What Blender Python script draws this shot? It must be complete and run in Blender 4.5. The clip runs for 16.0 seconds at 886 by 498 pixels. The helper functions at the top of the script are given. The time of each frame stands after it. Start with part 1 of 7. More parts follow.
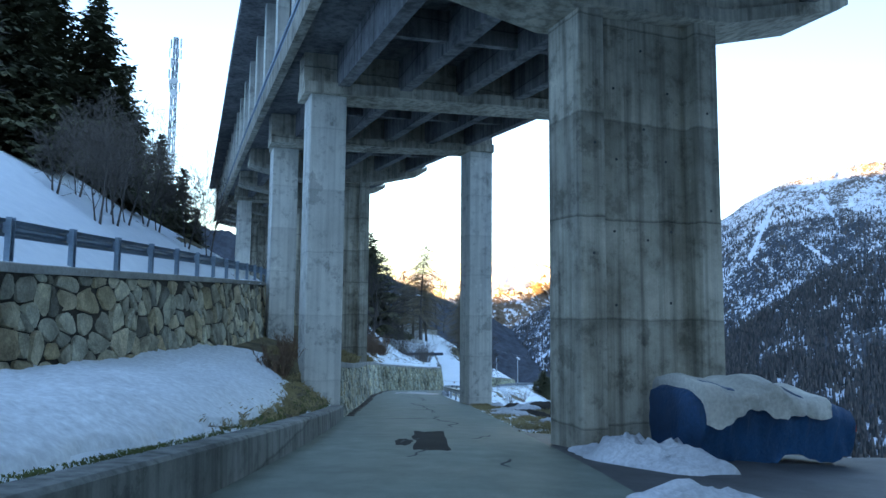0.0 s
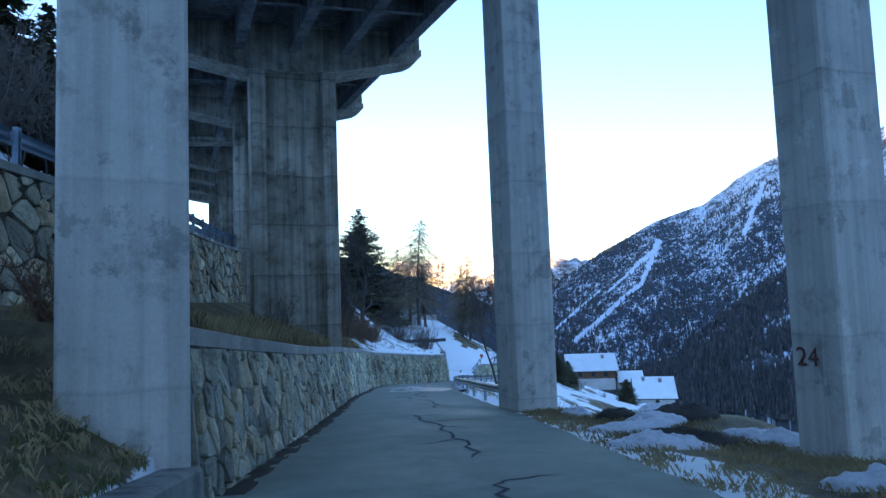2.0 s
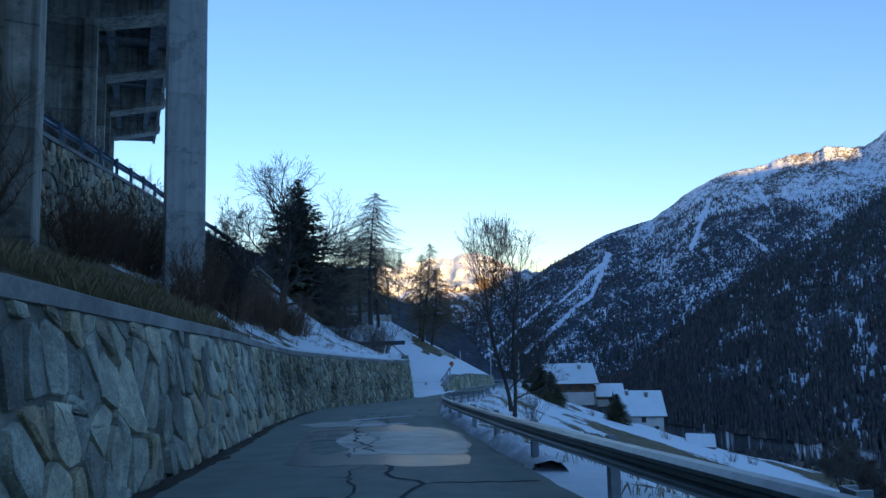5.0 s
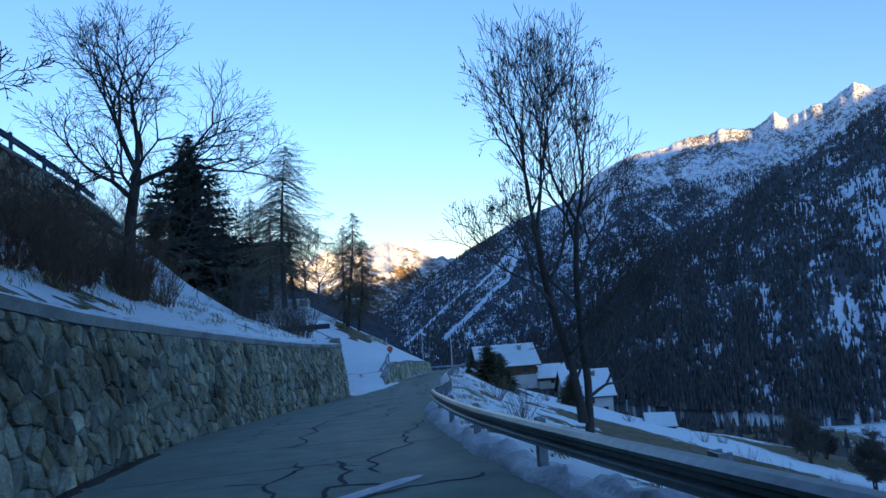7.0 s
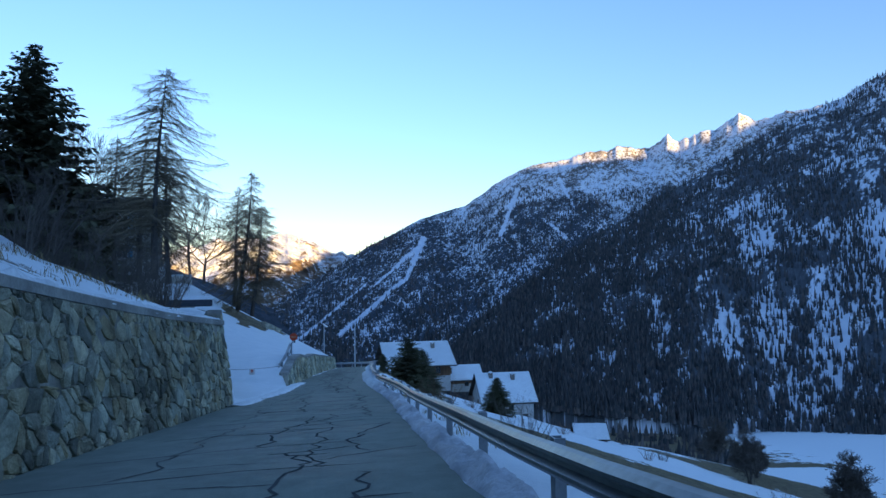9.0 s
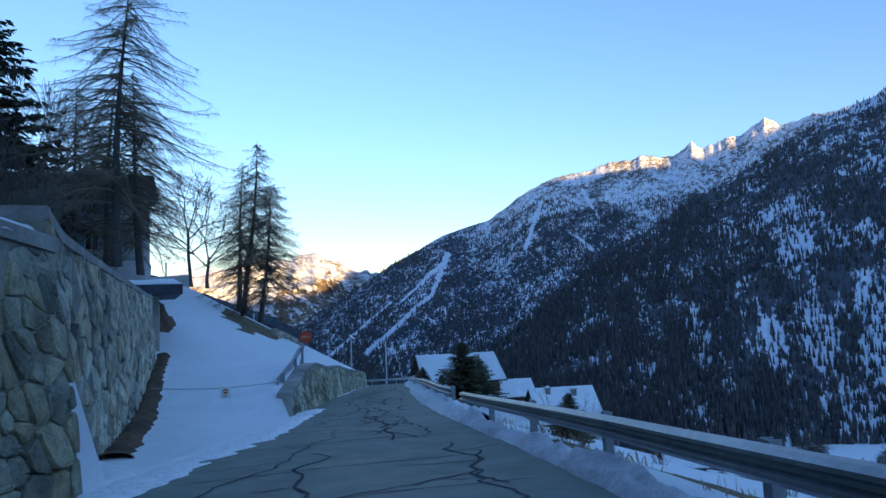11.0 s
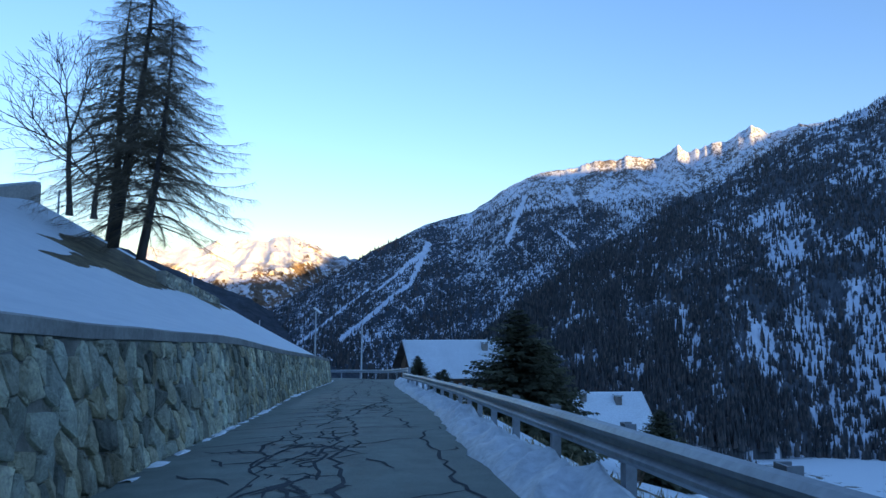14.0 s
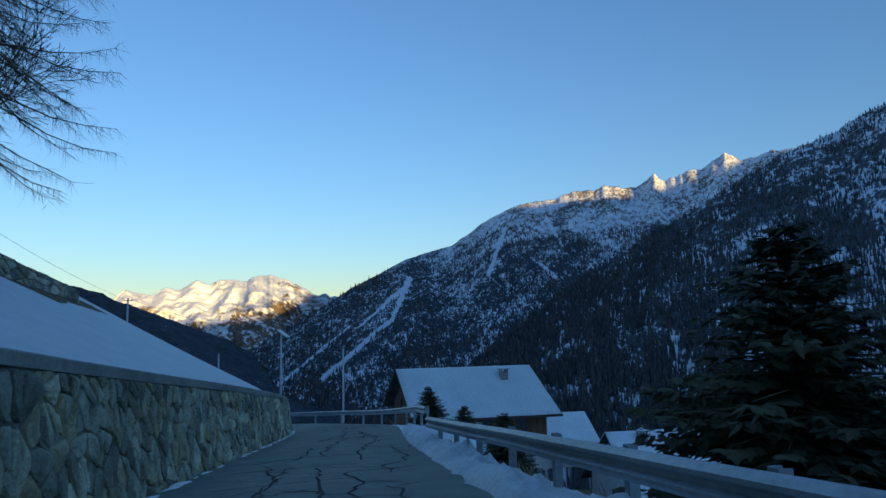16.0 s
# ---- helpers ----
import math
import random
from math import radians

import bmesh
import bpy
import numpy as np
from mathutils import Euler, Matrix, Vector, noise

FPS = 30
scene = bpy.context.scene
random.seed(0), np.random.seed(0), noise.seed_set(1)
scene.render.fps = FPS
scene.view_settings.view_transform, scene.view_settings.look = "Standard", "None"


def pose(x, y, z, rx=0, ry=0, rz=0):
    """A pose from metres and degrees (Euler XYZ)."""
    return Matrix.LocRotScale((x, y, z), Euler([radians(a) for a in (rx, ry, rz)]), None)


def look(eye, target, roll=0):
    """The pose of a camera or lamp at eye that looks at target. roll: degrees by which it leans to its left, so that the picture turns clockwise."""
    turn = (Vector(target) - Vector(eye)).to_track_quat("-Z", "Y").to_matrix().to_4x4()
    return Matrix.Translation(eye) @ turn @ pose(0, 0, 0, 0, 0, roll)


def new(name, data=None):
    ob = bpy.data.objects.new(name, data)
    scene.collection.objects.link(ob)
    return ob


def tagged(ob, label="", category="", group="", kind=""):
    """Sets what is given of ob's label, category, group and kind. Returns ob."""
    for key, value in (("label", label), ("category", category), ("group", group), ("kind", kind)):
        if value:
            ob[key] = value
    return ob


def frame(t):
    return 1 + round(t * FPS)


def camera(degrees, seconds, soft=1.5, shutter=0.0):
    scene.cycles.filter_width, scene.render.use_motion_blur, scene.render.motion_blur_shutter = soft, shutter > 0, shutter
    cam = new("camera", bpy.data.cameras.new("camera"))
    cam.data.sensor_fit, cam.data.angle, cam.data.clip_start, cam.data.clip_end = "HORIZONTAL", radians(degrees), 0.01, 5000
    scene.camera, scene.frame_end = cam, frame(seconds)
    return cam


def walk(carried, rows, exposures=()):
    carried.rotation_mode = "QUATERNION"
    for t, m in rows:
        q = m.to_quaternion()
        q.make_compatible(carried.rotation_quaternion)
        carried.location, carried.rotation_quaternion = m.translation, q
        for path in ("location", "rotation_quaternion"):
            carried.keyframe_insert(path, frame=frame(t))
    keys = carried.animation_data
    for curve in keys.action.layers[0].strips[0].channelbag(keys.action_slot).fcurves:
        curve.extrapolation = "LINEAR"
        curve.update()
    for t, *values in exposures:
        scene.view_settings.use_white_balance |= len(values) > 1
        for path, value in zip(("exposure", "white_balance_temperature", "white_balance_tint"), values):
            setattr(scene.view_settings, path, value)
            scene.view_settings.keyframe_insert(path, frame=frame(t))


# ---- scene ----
cam = camera(66.1, 16.0)

PATH = [
    (0, (0.000, 0.000, 0.000), (-0.1959, 9.9536, 0.9427), 0.49),
    (0.5, (-0.198, 3.593, -0.307), (-0.5298, 13.5456, 0.6101), 0.42),
    (1, (-0.493, 7.390, -0.648), (-1.0115, 17.3379, 0.2265), -0.17),
    (1.5, (-0.724, 11.384, -1.032), (-0.7474, 21.3553, -0.2810), -1.19),
    (2, (-1.049, 15.346, -1.428), (-1.1520, 25.3141, -0.6429), -2.08),
    (2.5, (-1.245, 19.560, -1.855), (-1.2465, 29.5223, -0.9856), -0.71),
    (3, (-1.522, 23.681, -2.254), (-1.7362, 33.6577, -1.6107), -0.94),
    (3.2, (-1.638, 25.281, -2.410), (-1.3723, 35.2399, -1.5439), -0.79),
    (5.5, (-2.891, 44.566, -4.051), (-2.1458, 54.4958, -3.1369), -0.91),
    (6, (-3.180, 48.769, -4.467), (-2.0678, 58.6748, -3.6741), -1.22),
    (6.3, (-3.338, 51.331, -4.711), (-1.9036, 61.1978, -3.9404), -2.61),
    (6.5, (-3.381, 53.030, -4.865), (-1.8960, 62.8663, -3.8410), -2.72),
    (7, (-3.364, 57.218, -5.295), (-1.5194, 67.0216, -4.5998), -3.84),
    (7.5, (-3.383, 61.316, -5.755), (-1.1569, 71.0512, -5.2283), -2.09),
    (8, (-3.279, 65.423, -6.194), (-1.3134, 75.2087, -5.6147), 0.5),
    (8.5, (-3.001, 69.430, -6.552), (-0.2698, 79.0128, -5.7079), -2.38),
    (9, (-2.625, 73.345, -6.884), (0.6339, 82.7791, -6.2625), -0.81),
    (9.2, (-2.477, 75.060, -7.067), (0.7968, 84.4968, -6.5977), -0.01),
    (11.3, (0.618, 94.334, -9.277), (3.5267, 103.8601, -8.3797), -2.47),
    (11.5, (0.918, 96.190, -9.444), (3.9151, 105.7005, -8.6886), -0.55),
    (12, (1.935, 100.881, -9.858), (4.8029, 110.4345, -9.1466), -0.17),
    (12.5, (2.919, 106.008, -10.335), (5.8568, 115.5396, -9.6098), -0.61),
    (13, (3.904, 111.209, -10.769), (7.1198, 120.6611, -10.2035), -1.24),
    (13.5, (4.942, 116.243, -11.195), (7.9775, 125.7280, -10.2915), 1.02),
    (14, (6.153, 120.857, -11.549), (9.3660, 130.2973, -10.8105), 0.64),
    (14.5, (7.232, 125.475, -11.910), (10.4492, 134.9139, -11.1577), -1.46),
    (15, (8.539, 130.170, -12.327), (11.8986, 139.5457, -11.4296), -1.14),
    (15.5, (9.487, 135.081, -12.906), (13.0837, 144.3335, -11.7009), -1.91),
    (16, (10.402, 140.064, -13.466), (13.8730, 149.3582, -12.2173), -1.17),
]
walk(cam, [(t, look(eye, target, roll)) for t, eye, target, roll in PATH], [(0, 2.92, 6590, 24), (1.5, 2.92, 6430, 22), (2.0, 2.52, 5670, 28), (2.5, 2.26, 5300, 27), (3.2, 2.16, 5160, 27), (5.5, 1.35, 5370, 25), (6.5, 1.47, 5370, 25), (7.0, 1.51, 5220, 25), (7.6, 1.83, 5710, 30), (8.1, 1.76, 5760, 29), (8.6, 1.56, 5310, 26), (9.1, 1.66, 5460, 27), (11.5, 1.61, 5420, 27), (12, 1.66, 5520, 28), (13, 1.66, 5560, 29), (13.5, 1.56, 5420, 27), (14, 1.56, 5420, 27), (14.5, 1.46, 5270, 25), (15, 1.3, 5270, 18), (16, 0.81, 5220, 16)])

# The clip is exposed brighter under the viaduct and darker on the open road.
# ---------------------------------------------------------------- world and sun
world = bpy.data.worlds.new("world")
scene.world = world
world.use_nodes = True
wn = world.node_tree.nodes
sky = wn.new("ShaderNodeTexSky")
sky.sky_type = "NISHITA"
sky.sun_disc = False
SUN_EL, SUN_AZ = 4.5, 170.0  # degrees; azimuth from +y, clockwise positive
sky.sun_elevation = radians(SUN_EL)
sky.sun_rotation = radians(SUN_AZ)
sky.altitude = 1600
sky.air_density, sky.dust_density, sky.ozone_density = 1.4, 0.1, 2.6
world.node_tree.links.new(sky.outputs[0], wn["Background"].inputs[0])
wn["Background"].inputs[1].default_value = 0.15

sun = new("sun", bpy.data.lights.new("sun", "SUN"))
sun.data.energy, sun.data.angle, sun.data.color = 5.0, radians(0.5), (1.0, 0.6, 0.14)
_d = Vector((math.sin(radians(SUN_AZ)) * math.cos(radians(SUN_EL)), math.cos(radians(SUN_AZ)) * math.cos(radians(SUN_EL)), math.sin(radians(SUN_EL))))
sun.matrix_world = look((0, 0, 60), Vector((0, 0, 60)) - _d)


# ---------------------------------------------------------------- materials
def material(name, rough=0.8, metal=0.0, spec=0.3):
    m = bpy.data.materials.new(name)
    m.use_nodes = True
    b = m.node_tree.nodes["Principled BSDF"]
    b.inputs["Roughness"].default_value = rough
    b.inputs["Metallic"].default_value = metal
    b.inputs["Specular IOR Level"].default_value = spec
    return m, m.node_tree.nodes, m.node_tree.links, b


def add(nodes, kind, **values):
    n = nodes.new("ShaderNode" + kind)
    for key, value in values.items():
        n.inputs[key.replace("_", " ")].default_value = value
    return n


def coords(nodes, links, scale=(1, 1, 1), world_space=False):
    mp = nodes.new("ShaderNodeMapping")
    mp.inputs["Scale"].default_value = scale
    if world_space:
        links.new(nodes.new("ShaderNodeNewGeometry").outputs["Position"], mp.inputs[0])
    else:
        links.new(nodes.new("ShaderNodeTexCoord").outputs["Object"], mp.inputs[0])
    return mp


def noise_tex(nodes, links, mp, scale, detail=5.0, rough=0.6):
    n = add(nodes, "TexNoise", Scale=scale, Detail=detail, Roughness=rough)
    links.new(mp.outputs[0], n.inputs["Vector"])
    return n


def ramp(nodes, links, socket, stops):
    r = nodes.new("ShaderNodeValToRGB")
    e = r.color_ramp.elements
    while len(e) < len(stops):
        e.new(0.5)
    for el, (p, col) in zip(e, stops):
        el.position = p
        el.color = (*col, 1) if len(col) == 3 else (col[0], col[0], col[0], 1)
    links.new(socket, r.inputs[0])
    return r


def mix(nodes, links, fac, a, b, blend="MIX"):
    m = nodes.new("ShaderNodeMix")
    m.data_type, m.blend_type = "RGBA", blend
    for i, v in ((0, fac), (6, a), (7, b)):
        if hasattr(v, "is_linked"):
            links.new(v, m.inputs[i])
        elif isinstance(v, tuple):
            m.inputs[i].default_value = (*v, 1)
        else:
            m.inputs[i].default_value = v
    return m.outputs[2]


def maths(nodes, links, op, a, b=0.0, clamp=False):
    m = nodes.new("ShaderNodeMath")
    m.operation, m.use_clamp = op, clamp
    for i, v in ((0, a), (1, b)):
        if hasattr(v, "is_linked"):
            links.new(v, m.inputs[i])
        else:
            m.inputs[i].default_value = v
    return m.outputs[0]


def bump(nodes, links, height, bsdf, strength=0.4, dist=0.02):
    b = add(nodes, "Bump", Strength=strength, Distance=dist)
    links.new(height, b.inputs["Height"])
    links.new(b.outputs[0], bsdf.inputs["Normal"])
    return b


def simple(name, col, rough=0.7, metal=0.0, var=0.35, scale=6.0, bumps=0.25, spec=0.3, stretch=(1, 1, 1), dist=0.01):
    """A material with variation at two scales round one colour."""
    m, n, l, b = material(name, rough, metal, spec)
    mp = coords(n, l, stretch)
    big, fine = noise_tex(n, l, mp, scale * 0.15, 3), noise_tex(n, l, mp, scale * 3, 6)
    lo, hi = tuple(c * (1 - var) for c in col), tuple(min(1, c * (1 + var)) for c in col)
    r1 = ramp(n, l, big.outputs[0], [(0.3, lo), (0.7, hi)])
    r2 = ramp(n, l, fine.outputs[0], [(0.25, (0.72,)), (0.75, (1.12,))])
    oi = n.new("ShaderNodeObjectInfo")
    r3 = ramp(n, l, oi.outputs["Random"], [(0, (0.86,)), (1, (1.1,))])
    c = mix(n, l, 1.0, r1.outputs[0], r2.outputs[0], "MULTIPLY")
    l.new(mix(n, l, 1.0, c, r3.outputs[0], "MULTIPLY"), b.inputs["Base Color"])
    if bumps:
        bump(n, l, fine.outputs[0], b, bumps, dist)
    return m


def concrete(name, light, dark, streak=1.0):
    m, n, l, b = material(name, 0.88)
    mp = coords(n, l, (1, 1, 1), True)
    mv = coords(n, l, (3.5, 3.5, 0.12), True)
    blotch = noise_tex(n, l, mp, 0.55, 8, 0.68)
    runs = noise_tex(n, l, mv, 1.3, 5, 0.6)
    grain = noise_tex(n, l, mp, 26, 5, 0.7)
    spots = noise_tex(n, l, mp, 2.2, 7, 0.7)
    base = ramp(n, l, blotch.outputs[0], [(0.34, dark), (0.5, tuple((p + q) / 2 for p, q in zip(light, dark))), (0.68, light)])
    r2 = ramp(n, l, runs.outputs[0], [(0.36, (1 - 0.52 * streak,)), (0.56, (1.05,))])
    r3 = ramp(n, l, grain.outputs[0], [(0.2, (0.85,)), (0.8, (1.1,))])
    r4 = ramp(n, l, spots.outputs[0], [(0.34, (0.55,)), (0.46, (1.0,))])
    c = mix(n, l, 0.85, base.outputs[0], r2.outputs[0], "MULTIPLY")
    c = mix(n, l, 1.0, c, r3.outputs[0], "MULTIPLY")
    c = mix(n, l, 0.6, c, r4.outputs[0], "MULTIPLY")
    scab = noise_tex(n, l, mp, 0.8, 9, 0.72)
    r5 = ramp(n, l, scab.outputs[0], [(0.36, (1.22,)), (0.385, (1.0,)), (0.585, (1.0,)), (0.61, (0.62,))])
    c = mix(n, l, 0.8, c, r5.outputs[0], "MULTIPLY")
    # pour joints every 2 m, seen as thin dark lines with a change of tone
    z = n.new("ShaderNodeSeparateXYZ")
    l.new(mp.outputs[0], z.inputs[0])
    wob = maths(n, l, "MULTIPLY", blotch.outputs[0], 0.12)
    zz = maths(n, l, "FRACT", maths(n, l, "ADD", maths(n, l, "MULTIPLY", z.outputs[2], 1 / 2.05), wob))
    line = ramp(n, l, zz, [(0.0, (0.35,)), (0.012, (0.5,)), (0.03, (1.0,)), (0.9, (0.97,)), (0.985, (0.8,))])
    c = mix(n, l, 0.8 * streak, c, line.outputs[0], "MULTIPLY")
    # each lift was poured from its own batch
    lift = n.new("ShaderNodeTexWhiteNoise")
    lift.noise_dimensions = "1D"
    l.new(maths(n, l, "FLOOR", maths(n, l, "ADD", maths(n, l, "MULTIPLY", z.outputs[2], 1 / 2.05), wob)), lift.inputs["W"])
    batch = ramp(n, l, lift.outputs["Value"], [(0.0, (0.72,)), (0.5, (0.95,)), (1.0, (1.18,))])
    c = mix(n, l, 0.85 * streak, c, batch.outputs[0], "MULTIPLY")
    # board marks of the shuttering
    bd = maths(n, l, "FRACT", maths(n, l, "MULTIPLY", maths(n, l, "ADD", z.outputs[0], maths(n, l, "MULTIPLY", z.outputs[1], 0.41)), 5.2))
    bl = ramp(n, l, bd, [(0.0, (0.8,)), (0.06, (1.0,)), (0.95, (1.0,))])
    c = mix(n, l, 0.4, c, bl.outputs[0], "MULTIPLY")
    l.new(c, b.inputs["Base Color"])
    h = mix(n, l, 0.5, grain.outputs[0], mix(n, l, 1.0, bl.outputs[0], line.outputs[0], "MULTIPLY"))
    bump(n, l, h, b, 0.5, 0.015)
    return m


M_CONC = concrete("weathered_concrete", (0.64, 0.6, 0.49), (0.275, 0.25, 0.195))
M_CONC_PALE = concrete("pale_concrete", (0.72, 0.71, 0.64), (0.54, 0.54, 0.49), 0.4)
# same concrete, darkened: the underside's shade is put into the deck colour
M_CONC_DECK = concrete("shaded_deck_concrete", (0.27, 0.275, 0.27), (0.11, 0.115, 0.12))
M_CURB = concrete("mossy_edge_concrete", (0.36, 0.37, 0.34), (0.16, 0.17, 0.15))
M_COPING = simple("coping_concrete", (0.34, 0.335, 0.3), 0.9, var=0.35, scale=5, bumps=0.4)
M_SNOW = simple("old_snow", (0.85, 0.9, 0.91), 0.6, var=0.05, scale=3, bumps=0.5, dist=0.05)
M_SNOW_DIRTY = simple("dirty_snow", (0.62, 0.64, 0.67), 0.7, var=0.3, scale=4, bumps=0.6, dist=0.05)
M_STEEL = simple("galvanised_steel", (0.36, 0.39, 0.41), 0.5, 0.7, var=0.2, scale=3, bumps=0.1)
M_POLE = simple("pale_galvanised_pole", (0.58, 0.6, 0.6), 0.6, 0.0, var=0.15, scale=3, bumps=0.1)
M_STEEL_BLUE = simple("blue_grey_painted_steel", (0.22, 0.30, 0.37), 0.55, 0.3, var=0.2, scale=4, bumps=0.1)
M_STEEL_DARK = simple("weathered_dark_steel", (0.27, 0.29, 0.3), 0.38, 0.7, var=0.3, scale=3, bumps=0.1)
M_BARK = simple("dark_bark", (0.1, 0.087, 0.077), 0.95, var=0.4, scale=9, bumps=0.6, stretch=(1, 1, 0.2))
M_TWIG = simple("bare_twigs", (0.13, 0.11, 0.092), 0.95, var=0.3, scale=3, bumps=0)
M_LARCH = simple("larch_twigs", (0.2, 0.16, 0.105), 0.95, var=0.35, scale=2, bumps=0)
M_TWIG_RED = simple("reddish_brush_twigs", (0.21, 0.135, 0.09), 0.95, var=0.35, scale=2, bumps=0)
M_NEEDLE = simple("conifer_needles", (0.125, 0.125, 0.07), 0.9, var=0.5, scale=1.2, bumps=0)
M_NEEDLE_FAR = simple("far_conifer_needles", (0.034, 0.042, 0.034), 0.95, var=0.5, scale=0.3, bumps=0)
M_GRASS = simple("dry_winter_grass", (0.33, 0.265, 0.14), 0.95, var=0.4, scale=2, bumps=0.3)
M_GRASS_GREEN = simple("mossy_grass", (0.13, 0.155, 0.055), 0.95, var=0.4, scale=2, bumps=0.3)
M_EARTH = simple("dark_earth", (0.06, 0.05, 0.04), 0.98, var=0.4, scale=5, bumps=0.8, dist=0.05)


def stone_material(name, tone_by, stains):
    m, n, l, b = material(name, 0.85)
    mp = coords(n, l, (1, 1, 1), True)
    oi = n.new("ShaderNodeObjectInfo")
    ge = n.new("ShaderNodeNewGeometry")
    rnd = maths(n, l, "FRACT", maths(n, l, "ADD", oi.outputs["Random"], ge.outputs["Random Per Island"]))
    tone = ramp(n, l, rnd, [(0.0, (0.2, 0.205, 0.195)), (0.2, (0.40, 0.41, 0.385)), (0.4, (0.56, 0.56, 0.50)), (0.55, (0.45, 0.385, 0.27)), (0.68, (0.62, 0.6, 0.52)), (0.82, (0.3, 0.3, 0.28)), (0.92, (0.52, 0.45, 0.34)), (1.0, (0.76, 0.73, 0.64))])
    big, fine = noise_tex(n, l, mp, 2.4, 5, 0.65), noise_tex(n, l, mp, 22, 6, 0.7)
    r1 = ramp(n, l, big.outputs[0], [(0.3, (0.6,)), (0.66, (1.3,))])
    stain = noise_tex(n, l, mp, 0.42, 7, 0.72)
    r0 = ramp(n, l, stain.outputs[0], [(0.36, (0.22, 0.2, 0.17)), (0.47, (0.8, 0.77, 0.7)), (0.54, (1.0, 1.0, 0.98)), (0.66, (1.35, 1.35, 1.33))])
    tone = mix(n, l, stains, tone.outputs[0], r0.outputs[0], "MULTIPLY").node
    r2 = ramp(n, l, fine.outputs[0], [(0.25, (0.6,)), (0.75, (1.2,))])
    c = mix(n, l, 1.0, mix(n, l, 1.0, tone.outputs[2], tone_by, "MULTIPLY"), r1.outputs[0], "MULTIPLY")
    l.new(mix(n, l, 1.0, c, r2.outputs[0], "MULTIPLY"), b.inputs["Base Color"])
    chip = noise_tex(n, l, mp, 6.5, 7, 0.7)
    bump(n, l, mix(n, l, 0.45, fine.outputs[0], chip.outputs[0]), b, 1.0, 0.09)
    return m


M_STONE = stone_material("wall_stone", (1.24, 1.24, 1.1), 0.6)
M_STONE_PALE = stone_material("pale_wall_stone", (1.5, 1.52, 1.32), 0.35)
M_STONE_OLD = stone_material("old_dark_wall_stone", (0.98, 1.0, 0.84), 0.82)
M_STONE_LOW = stone_material("grey_green_wall_stone", (1.3, 1.36, 1.16), 0.7)
M_STONE_UP = stone_material("upper_wall_stone", (1.3, 1.23, 1.02), 0.7)
M_GAP = simple("dark_brown_wall_joints", (0.07, 0.06, 0.045), 0.98, var=0.5, scale=5, bumps=0.8, dist=0.05)
M_MORTAR = simple("grey_brown_mortar", (0.31, 0.305, 0.25), 0.95, var=0.7, scale=4, bumps=0.8, dist=0.05)


def ground_material():
    """Snow, winter grass and earth, shared out by the slope's own cover attribute and two noises."""
    m, n, l, b = material("snowy_hillside", 0.85)
    mp = coords(n, l, (1, 1, 1), True)
    at = n.new("ShaderNodeAttribute")
    at.attribute_name = "cover"
    n1, n2 = noise_tex(n, l, mp, 0.16, 7, 0.62), noise_tex(n, l, mp, 1.1, 6, 0.7)
    n3 = noise_tex(n, l, mp, 12, 6, 0.75)
    s = maths(n, l, "ADD", maths(n, l, "MULTIPLY", n1.outputs[0], 0.75), maths(n, l, "MULTIPLY", n2.outputs[0], 0.25))
    k = maths(n, l, "ADD", at.outputs["Fac"], maths(n, l, "SUBTRACT", maths(n, l, "MULTIPLY", s, 1.6), 0.8))
    snow = ramp(n, l, k, [(0.485, (0.0,)), (0.515, (1.0,))])
    grass = ramp(n, l, n2.outputs[0], [(0.25, (0.06, 0.052, 0.036)), (0.45, (0.135, 0.11, 0.06)), (0.6, (0.25, 0.2, 0.105)), (0.75, (0.13, 0.135, 0.055))])
    gv = ramp(n, l, n3.outputs[0], [(0.25, (0.5,)), (0.75, (1.25,))])
    g = mix(n, l, 1.0, grass.outputs[0], gv.outputs[0], "MULTIPLY")
    sv = ramp(n, l, n2.outputs[0], [(0.3, (0.79, 0.845, 0.86)), (0.65, (0.885, 0.93, 0.935))])
    l.new(mix(n, l, snow.outputs[0], g, sv.outputs[0]), b.inputs["Base Color"])
    bump(n, l, mix(n, l, 0.5, n3.outputs[0], n2.outputs[0]), b, 0.7, 0.12)
    return m


M_GROUND = ground_material()


def asphalt_material():
    m, n, l, b = material("old_asphalt", 0.8)
    mp = coords(n, l, (1, 1, 1), True)
    big, mid, fine = noise_tex(n, l, mp, 0.3, 6, 0.6), noise_tex(n, l, mp, 1.7, 6, 0.65), noise_tex(n, l, mp, 60, 4, 0.8)
    base = ramp(n, l, big.outputs[0], [(0.3, (0.15, 0.178, 0.148)), (0.7, (0.24, 0.28, 0.232))])
    r2 = ramp(n, l, mid.outputs[0], [(0.3, (0.75,)), (0.7, (1.12,))])
    r3 = ramp(n, l, fine.outputs[0], [(0.25, (0.6,)), (0.75, (1.3,))])
    c = mix(n, l, 1.0, base.outputs[0], r2.outputs[0], "MULTIPLY")
    c = mix(n, l, 1.0, c, r3.outputs[0], "MULTIPLY")
    l.new(c, b.inputs["Base Color"])
    rr = ramp(n, l, big.outputs[0], [(0.35, (0.62,)), (0.6, (0.85,))])
    l.new(rr.outputs[0], b.inputs["Roughness"])
    bump(n, l, fine.outputs[0], b, 0.35, 0.01)
    return m


